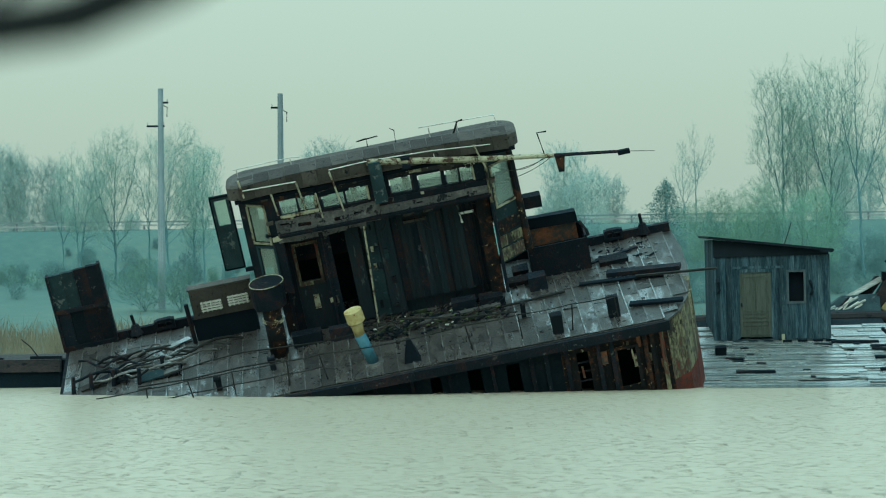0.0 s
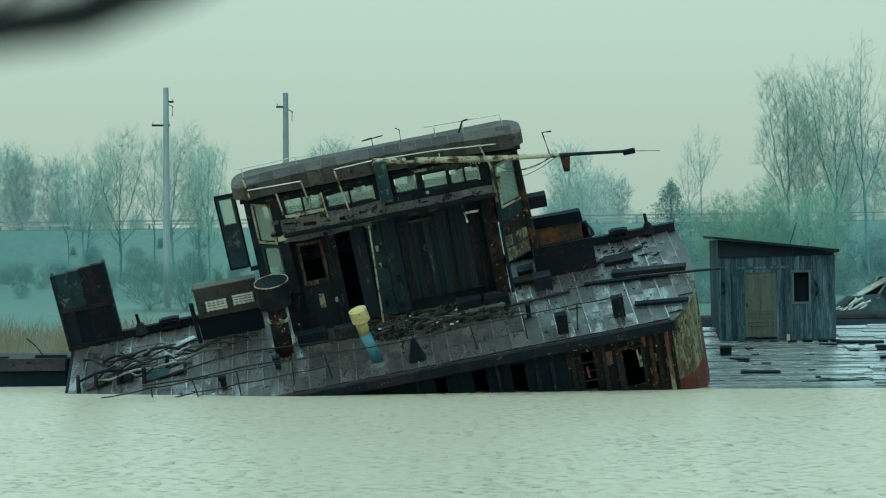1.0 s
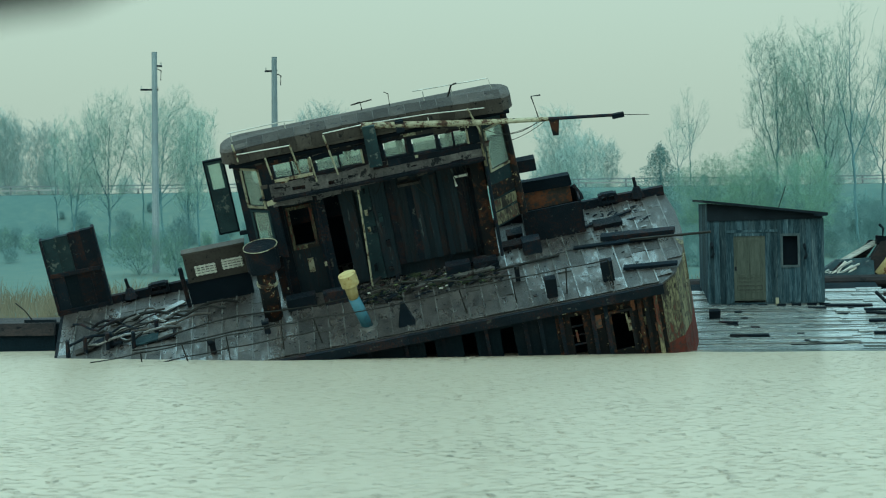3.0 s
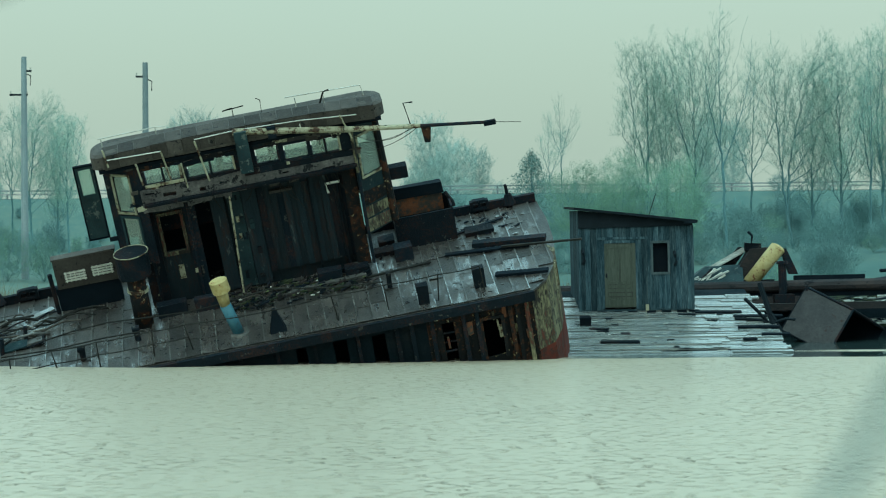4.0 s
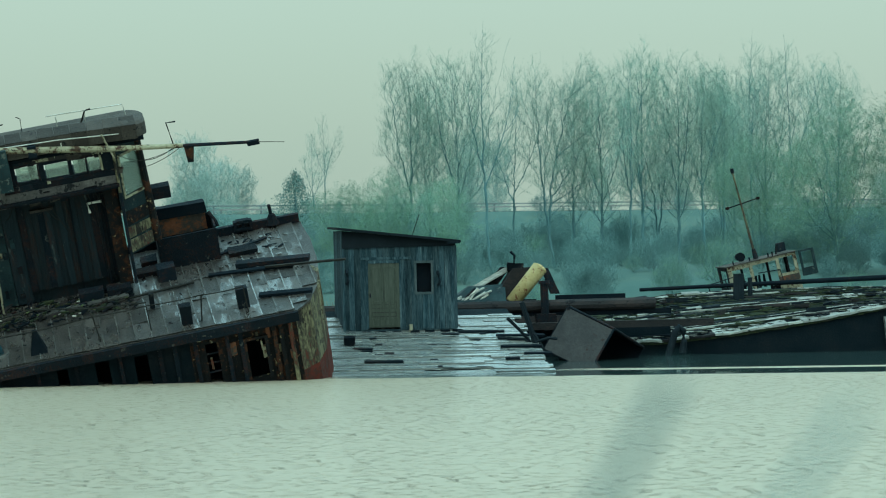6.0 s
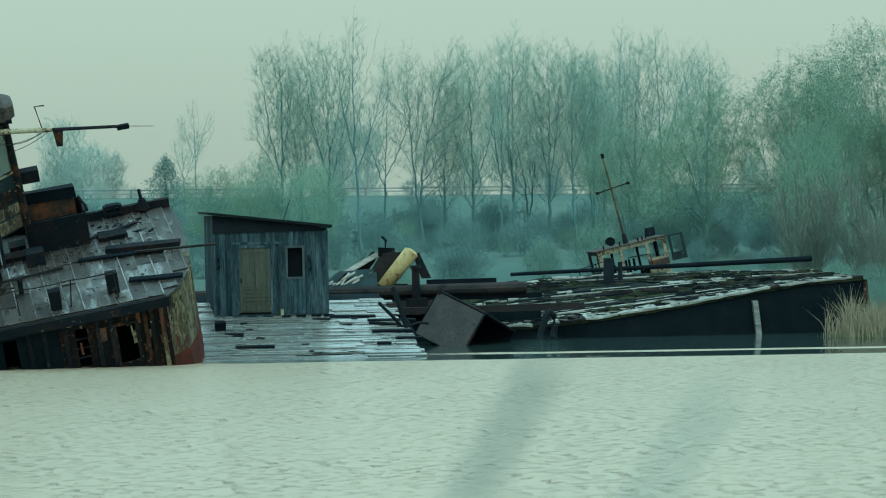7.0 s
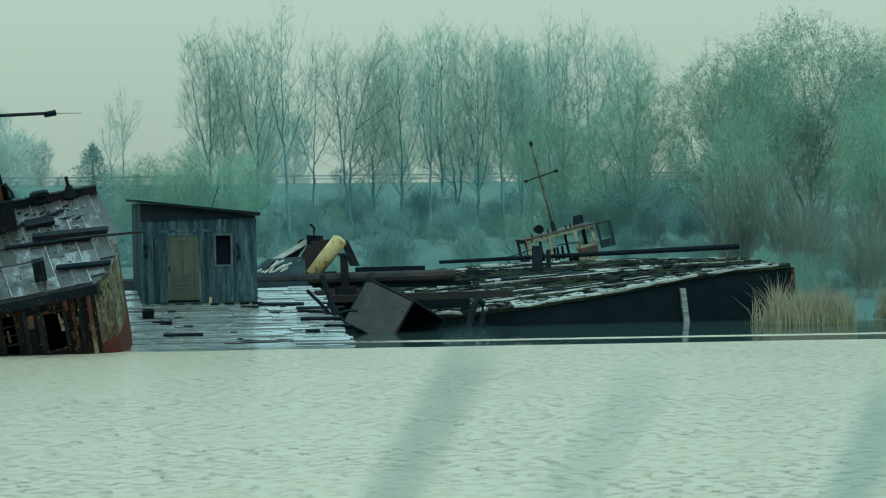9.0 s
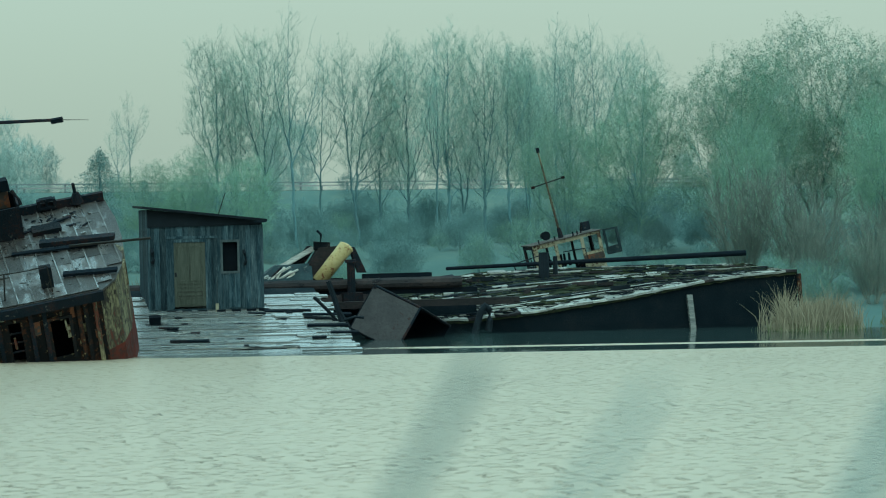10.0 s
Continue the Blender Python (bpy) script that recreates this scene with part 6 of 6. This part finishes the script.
part("crumpled_rod", chain([(2.25, 0.3, 1.2), (2.3, 0.3, 1.6), (2.15, 0.3, 1.75)], 0.05, 5), RUST, lean)

# tipped steel tank
e1, e3, e2 = Vector((1.31, -1.2, -0.75)), Vector((1.46, 1.9, -0.73)), Vector((-0.85, -0.02, -1.42))
c0 = Vector((16.69, 81.6, 1.83))
tank = new("steel_tank")
tagged(tank, "open steel tank tipped on its corner in the shallow water", "tank")
tank.matrix_world = Matrix.Translation(c0)


def slab(name, a, b, thick, material, off=Vector((0, 0, 0)), label=""):
    nrm = a.cross(b).normalized() * thick
    pts = [off, off + a, off + a + b, off + b]
    part(name, hexa(bmesh.new(), [*pts, *[p + nrm for p in pts]]), material, tank, label)


slab("side_plate", e1, e2, 0.04, CRATE, label="flat grey-brown side plate")
slab("side_plate", e3, e1 * 1.0, 0.04, RUST)
# Inner plates near black: the open tank's shade put into their colour.
slab("side_plate", e1, e2, 0.04, DARK, e3)
slab("side_plate", e3, e2, 0.04, DARK)
slab("bottom_plate", e3, e1, 0.04, DARK, e2)
for off, w in ((e1, e3), (e1, e2), (Vector((0, 0, 0)), e1)):
    part("rim_bar", tube(off, off + w, 0.045, n=6), RUST, tank)
part("lug", ragged(bx(-0.06, 0.06, -0.06, 0.03, -0.12, 0.06), 0.02), RUST, tank)
snag = thing("driftwood", pose(14.75, 77.4, 0.1), "dark forked driftwood snag standing by the raft", "driftwood")
for pts, r in (([(0.1, 0, -0.6), (0.0, 0, 0.6), (-0.2, 0, 1.3), (-0.45, 0, 2.0)], 0.09), ([(-0.05, 0.1, 0.6), (-0.5, 0.1, 1.1), (-0.9, 0.1, 1.5)], 0.06), ([(0.25, 0.1, -0.6), (0.2, 0.1, 0.5), (-0.1, 0, 1.0)], 0.1), ([(0.0, 0, 0.7), (0.4, -0.1, 0.85), (0.7, -0.1, 0.8)], 0.05), ([(-1.2, 0.2, 0.85), (-0.4, 0.1, 0.8), (0.1, 0.1, 0.6)], 0.06)):
    part("limb", ragged(chain(pts, r, 6), 0.03, 3), FELT, snag)

# ---- listing barge with a ruined deck ----
NEAR = [(18.6, 0.50), (20.4, 0.48), (23.1, 0.73), (26.25, 1.16), (28.5, 1.55), (30.53, 1.84), (32.9, 2.0)]
FAR = [(18.8, 1.40), (20.6, 1.80), (22.5, 2.04), (26.0, 2.15), (29.3, 2.18), (31.4, 2.14), (33.2, 2.12)]


def along(line, s):
    k = min(int(s * (len(line) - 1)), len(line) - 2)
    f = s * (len(line) - 1) - k
    return line[k][0] + (line[k + 1][0] - line[k][0]) * f, line[k][1] + (line[k + 1][1] - line[k][1]) * f


def deck_at(s, t):
    """A point of the barge's deck: s along, t from the near edge to the far edge."""
    (xa, za), (xb, zb) = along(NEAR, s), along(FAR, s)
    return Vector((xa + (xb - xa) * t, 84.0 + 6.0 * t, za + (zb - za) * t))


barge = thing("barge", pose(0, 0, 0), "listing derelict barge with a mossy ruined plank deck", "barge")
sheet = bmesh.new()
grid = [[sheet.verts.new(deck_at(i / 60, j / 14) + Vector((0, 0, 0.035 * noise.noise(Vector((i * 0.9, j * 0.9, 0))) - 0.03))) for i in range(61)] for j in range(15)]
low = [[sheet.verts.new(v.co - Vector((0, 0, 0.10))) for v in (row[0], *row[1:])] for row in (grid[0], grid[-1])]
for j in range(14):
    for i in range(60):
        sheet.faces.new((grid[j][i], grid[j][i + 1], grid[j + 1][i + 1], grid[j + 1][i]))
for row, lowrow in ((grid[0], low[0]), (grid[-1], low[1])):
    for i in range(60):
        sheet.faces.new((row[i], lowrow[i], lowrow[i + 1], row[i + 1]))
bdeck = part("deck", sheet, MOSS, barge, "rotting deck grown over with moss")
side = bmesh.new()
loops = []
for i in range(25):
    e = deck_at(i / 24, 0)
    loops.append([side.verts.new(p) for p in ((e.x, 84.12, -0.8), (e.x, 84.08, e.z - 0.1), (e.x, 84.3, e.z - 0.1), (e.x, 84.3, -0.8))])
for la, lb2 in zip(loops, loops[1:]):
    for k in range(4):
        side.faces.new((la[k], la[(k + 1) % 4], lb2[(k + 1) % 4], lb2[k]))
side.faces.new(loops[0])
side.faces.new(loops[-1][::-1])
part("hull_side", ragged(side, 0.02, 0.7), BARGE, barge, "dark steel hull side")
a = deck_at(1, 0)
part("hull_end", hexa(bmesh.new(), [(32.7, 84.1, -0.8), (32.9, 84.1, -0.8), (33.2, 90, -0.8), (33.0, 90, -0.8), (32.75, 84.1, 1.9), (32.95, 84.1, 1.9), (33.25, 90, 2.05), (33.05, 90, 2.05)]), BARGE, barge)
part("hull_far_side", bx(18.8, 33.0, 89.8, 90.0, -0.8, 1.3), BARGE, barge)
part("fender", ragged(hexa(bmesh.new(), [(28.8, 83.86, -0.4), (29.0, 83.86, -0.4), (29.0, 84.02, -0.4), (28.8, 84.02, -0.4), (28.62, 83.86, 1.22), (28.82, 83.86, 1.22), (28.82, 84.02, 1.22), (28.62, 84.02, 1.22)]), 0.01), WETWOOD, barge, "pale timber fender")
part("corner_bar", tube((32.95, 84.0, 1.9), (33.05, 84.0, 0.4), 0.09), HULL, barge)
for i in range(34):
    s0, s1 = i / 34 - 0.004 * rr.random(), (i + 1) / 34 - 0.002
    s0 = max(s0, 0.0)
    p, q = deck_at(s0, 0.0), deck_at(s1, 0.0)
    w0 = rr.uniform(0.02, 0.09) + 0.12 * s0 ** 3
    p2, q2 = deck_at(s0, w0), deck_at(s1, w0 + rr.uniform(-0.02, 0.02))
    t = Vector((0, 0, rr.uniform(0.02, 0.04)))
    part("edge_plank", ragged(hexa(bmesh.new(), [p - Vector((0, 0.08, 0.04)), q - Vector((0, 0.08, 0.04)), q2, p2, p - Vector((0, 0.08, 0)) + t, q - Vector((0, 0.08, 0)) + t, q2 + t, p2 + t]), 0.06, 3.5), PALEWOOD if rr.random() < 0.85 else BROWNSTEEL, barge)
rr = random.Random(23)
for i in range(280):
    t0 = rr.choice((rr.uniform(0.05, 0.95), rr.gauss(0.55, 0.04), rr.gauss(0.2, 0.06), rr.gauss(0.92, 0.03)))
    t0 = min(max(t0, 0.05), 0.96)
    s0 = rr.uniform(0.02, 0.9)
    ln = rr.uniform(0.05, 0.26)
    s1 = min(s0 + ln, 0.99)
    wd = rr.uniform(0.004, 0.016)
    p, q = deck_at(s0, t0), deck_at(s1, t0 + rr.gauss(0, 0.008))
    p2, q2 = deck_at(s0, t0 + wd), deck_at(s1, t0 + wd)
    t = Vector((0, 0, rr.uniform(0.015, 0.05)))
    part("deck_plank", ragged(hexa(bmesh.new(), [p, q, q2, p2, p + t, q + t, q2 + t, p2 + t]), 0.05, 2.5), PALEWOOD if s0 > 0.76 and rr.random() < 0.7 else rr.choice((PALEWOOD, PALEWOOD, DARK, FELT, BARGE, BROWNSTEEL, FELT, MOSS, MOSS)), bdeck)
for t0 in (0.57, 0.93):
    for i in range(26):
        s0 = 0.05 + i * 0.036 + rr.uniform(0, 0.006)
        s1 = s0 + rr.uniform(0.024, 0.04)
        ta, wd = t0 + rr.uniform(-0.012, 0.012), rr.uniform(0.015, 0.05)
        p, q, p2, q2 = deck_at(s0, ta), deck_at(s1, ta), deck_at(s0, ta + wd), deck_at(s1, ta + wd * rr.uniform(0.5, 1.1))
        t = Vector((0, 0, rr.uniform(0.03, 0.07)))
        part("deck_plank", ragged(hexa(bmesh.new(), [p, q, q2, p2, p + t, q + t, q2 + t, p2 + t]), 0.05, 2.0), PALEWOOD if rr.random() < 0.85 else FELT, bdeck)
for i in range(40):
    p = deck_at(rr.uniform(0.15, 0.95), rr.uniform(0.1, 0.9))
    s = rr.uniform(0.1, 0.5)
    solo("debris", ragged(bx(-s, s, -0.12, 0.12, 0, rr.uniform(0.05, 0.16)), 0.05, 3), rr.choice((DARK, BROWNSTEEL, FELT, MOSS)), "broken timber lying on the barge's deck", "scrap", "scrap on the barge", m=Matrix.Translation(p - Vector((0, 0, 0.02))) @ pose(0, 0, 0, 0, -3, rr.uniform(-25, 25)))
for x, y, z0, z1, r in ((24.6, 88.6, 1.6, 2.75, 0.22), (25.1, 88.8, 1.6, 2.6, 0.1)):
    solo("mooring_post", ragged(tube((0, 0, 0), (0, 0, z1 - z0), r, r * 0.9, 9), 0.02), FELT, "dark weathered timber mooring post by the barge", "post", "mooring posts", m=pose(x, y, z0))
solo("mooring_hook", ragged(chain([(0, 0, 0), (0.18, 0, 0.7), (0.34, 0, 1.2), (0.48, 0, 1.36), (0.62, 0, 1.22), (0.64, 0, 0.85), (0.58, 0, 0.45)], 0.12, 9), 0.02, 3), FELT, "dark rusty bent pipe standing in the water by the barge", "pipe", m=pose(20.4, 82.9, -0.35))
solo("pipe", ragged(tube((0, 0, 0), (12.0, 0, 0.42), 0.07, 0.115, 10), 0.02), DARK, "long dark pipe lying along the far side of the barge", "pipe", m=pose(21.2, 90.2, 2.18))

def deck_spots(n, lo=0.02, hi=0.97):
    def pick(r):
        return [tuple(deck_at(r.uniform(0.02, 0.98), r.uniform(lo, hi))) for _ in range(n)]
    return pick


litter("litter", deck_spots(150), ((0.1, 0.6), (0.01, 0.04), (0.01, 0.04)), (DARK, MOSS, FELT), "splintered wood and leaf litter on the barge's deck", 11)
litter("litter", deck_spots(90, 0.01, 0.10), ((0.1, 0.5), (0.01, 0.04), (0.01, 0.03)), (PALEWOOD, DARK), "splintered wood along the barge's deck edge", 12)
litter("litter", deck_spots(170, 0.3, 0.95), ((0.03, 0.2), (0.02, 0.07), (0.02, 0.05)), (MOSS, MOSS), "moss cushions on the barge's deck", 13)
litter("litter", lambda r: [(x, y, raft_z(y) + 0.02) for x, y in ((r.uniform(8.4, 14.6), r.uniform(74.5, 78.8)) for _ in range(60))], ((0.03, 0.25), (0.006, 0.02), (0.004, 0.012)), (DARK, PALEWOOD), "small sodden splinters on the raft", 14)

# ---- small wheelhouse of another sunken boat ----
cabin = thing("boat_cabin", pose(24.98, 91.0, 2.2, 0, -12.5, 0) @ Matrix.Diagonal((0.88, 0.88, 0.88, 1)), "wrecked small wheelhouse with empty window frames and a leaning mast", "boat cabin")
part("cabin_front", ragged(wall_with_holes(0, 3.15, -1.8, 0.86, 0, 0.06, [(0.2, 0.98, -0.9, 0.66), (1.12, 2.2, -0.6, 0.70), (2.34, 3.0, 0.06, 0.74)]), 0.015, 2), CREAM, cabin, "cream and rust cabin wall with empty windows")
part("cabin_back", ragged(wall_with_holes(0, 3.15, -1.8, 0.86, 1.6, 1.66, [(0.12, 1.0, -0.6, 0.74), (1.1, 2.2, -0.6, 0.74), (2.3, 3.04, -0.5, 0.74)]), 0.015, 2), RUST, cabin)
for x in (0.0, 3.1):
    part("cabin_end", wall_with_holes(0, 1.6, -1.8, 0.86, 0, 0.05, [(0.25, 1.35, -0.05, 0.7)]), RUST, cabin).matrix_local = pose(x + 0.05, 0.06, 0, 0, 0, 90)
part("cabin_roof", ragged(bx(-0.06, 3.22, -0.05, 1.72, 0.86, 0.90), 0.02, 1.5), ROOF, cabin)
part("rust_panel", ragged(bx(2.2, 3.12, -0.03, 0.0, -0.35, -0.06), 0.02, 3), ORANGE, cabin, "orange rust panel")
part("cabin_wing", ragged(wall_with_holes(3.38, 4.06, -0.3, 0.84, 0.3, 0.36, [(3.48, 3.95, 0.05, 0.76)]), 0.02, 3), TEAL, cabin)
mast = part("mast", tube((1.55, 0.7, 0.90), (1.39, 0.7, 4.83), 0.058, 0.038, 8), BOW, cabin, "thin rusty mast with a crossarm")
part("crossarm", tube((0.80, 0.7, 3.34), (2.25, 0.7, 3.48), 0.03, 0.03, 6), RUST, mast)
for x, z in ((0.80, 3.34), (2.25, 3.48)):
    part("arm_lamp", ragged(bx(x - 0.07, x + 0.07, 0.64, 0.76, z - 0.06, z + 0.06), 0.01), RUST, mast)
part("mast_head", ragged(bx(1.33, 1.45, 0.64, 0.76, 4.78, 5.0), 0.01), RUST, mast)
part("mast_foot", ragged(tube((1.55, 0.7, 0.88), (1.54, 0.7, 1.35), 0.13, 0.09, 8), 0.02), RUST, mast)
for k in range(9):
    part("mast_step", tube((1.46 - 0.008 * k, 0.7, 1.3 + 0.2 * k), (1.62 - 0.008 * k, 0.7, 1.3 + 0.2 * k), 0.015, n=4), RUST, mast)
part("search_light", ragged(tube((0.78, 0.3, 1.16), (0.78, 0.7, 1.16), 0.2, 0.16, 12), 0.03), RUST, cabin)
part("search_light", ragged(bx(2.52, 2.86, 0.3, 0.65, 0.98, 1.36), 0.03), RUST, cabin)
part("light_bracket", chain([(2.4, 0.4, 0.92), (2.48, 0.4, 1.28), (2.54, 0.4, 1.3)], 0.04, 5), RUST, cabin)
for x in (0.35, 1.95, 2.15, 1.1):
    part("roof_stud", tube((x, 0.1, 0.9), (x, 0.1, 1.08), 0.035, n=5), RUST, cabin)
rl = chain([(-1.1, -0.4, 0.35), (0.3, -0.4, 0.45), (0.6, -0.4, 0.1)], 0.025, 5)
for p in ((-1.1, 0.35), (-0.3, 0.41)):
    tube((p[0] + 0.1, -0.4, -0.4), (p[0], -0.4, p[1]), 0.025, n=5, bm=rl)
chain([(1.2, -0.4, 0.35), (2.2, -0.4, 0.28), (2.25, -0.4, -0.2)], 0.025, 5, rl)
part("hand_rail", rl, FELT, cabin)
for x in (1.35, 1.5, 1.72):
    part("lever", ragged(tube((x, 0.8, -0.4), (x + 0.05, 0.8, 0.18), 0.07, 0.05, 6), 0.02), DARK, cabin)
part("cabin_deck", bx(-1.5, 4.2, -0.6, 2.0, -2.6, -1.7), BARGE, cabin)

# ---- barge lying behind the tug's low end ----
lb = thing("barge", pose(-24.0, 79.0, 0.0), "low dark barge with a brown rail lying behind the tug", "barge")
part("hull", ragged(bx(-14, 11.6, 0.1, 5.0, -0.8, 0.5), 0.02, 0.8), BARGE, lb)
part("sheer_strake", ragged(bx(-14, 11.6, 0.0, 5.0, 0.5, 0.9), 0.02, 0.8), BROWNSTEEL, lb)
for k in range(9):
    x = -3 + 1.7 * k
    part("deck_fitting", ragged(bx(x, x + rr.uniform(0.3, 1.2), 0.3, 0.6, 0.88, 0.92 + rr.uniform(0.02, 0.12)), 0.03, 2), FELT, lb)
part("bent_rod", chain([(10.9, 0.4, 0.9), (10.6, 0.4, 1.3), (10.3, 0.4, 1.55)], 0.02, 4), ROPE, lb)
part("hull_extension", ragged(bx(11.6, 14.5, 0.4, 5.0, -0.8, 0.86), 0.02, 0.8), BARGE, lb)

# ---- dry stalks and a branch close by on the camera's own bank ----
def stalk(pts, r, label):
    solo("grass_stalk", chain(pts, r * 1.5, 6), SCRUBSTEM, label, "grass stalk", "stalks on the near bank")


branch = thing("branch", pose(0, 0, 0), "thin dark bare branch hanging close on the near bank", "branch")
part("stem", chain([(-1.595, 2.600, 1.636), (-0.886, 2.600, 3.882), (-0.544, 2.600, 4.239), (-0.390, 2.600, 4.262), (-0.284, 2.600, 4.304), (-0.118, 2.600, 4.396)], 0.032, 6), ROPE, branch)
part("twig", chain([(-0.544, 2.600, 4.239), (-0.473, 2.718, 4.307), (-0.390, 2.836, 4.425)], 0.008, 5), ROPE, branch)
stalk([(0.0715, 2.170, 1.4425), (0.2730, 2.170, 2.7600), (0.4125, 2.170, 3.6619), (0.4617, 2.170, 3.7429), (0.5437, 2.170, 3.8777)], 0.0053, "tall dry grass stalk leaning close by on the near bank")
stalk([(0.1947, 2.015, 1.4425), (0.3962, 2.015, 2.7600), (0.5357, 2.015, 3.6948), (0.5820, 2.015, 3.7553), (0.6594, 2.015, 3.8557)], 0.0034, "tall dry grass stalk leaning close by on the near bank")
stalk([(0.5016, 2.093, 1.4425), (0.7031, 2.093, 2.7600), (0.8426, 2.093, 3.6765), (0.8731, 2.093, 3.7353), (0.9243, 2.093, 3.8332)], 0.0065, "tall dry grass stalk leaning close by on the near bank")
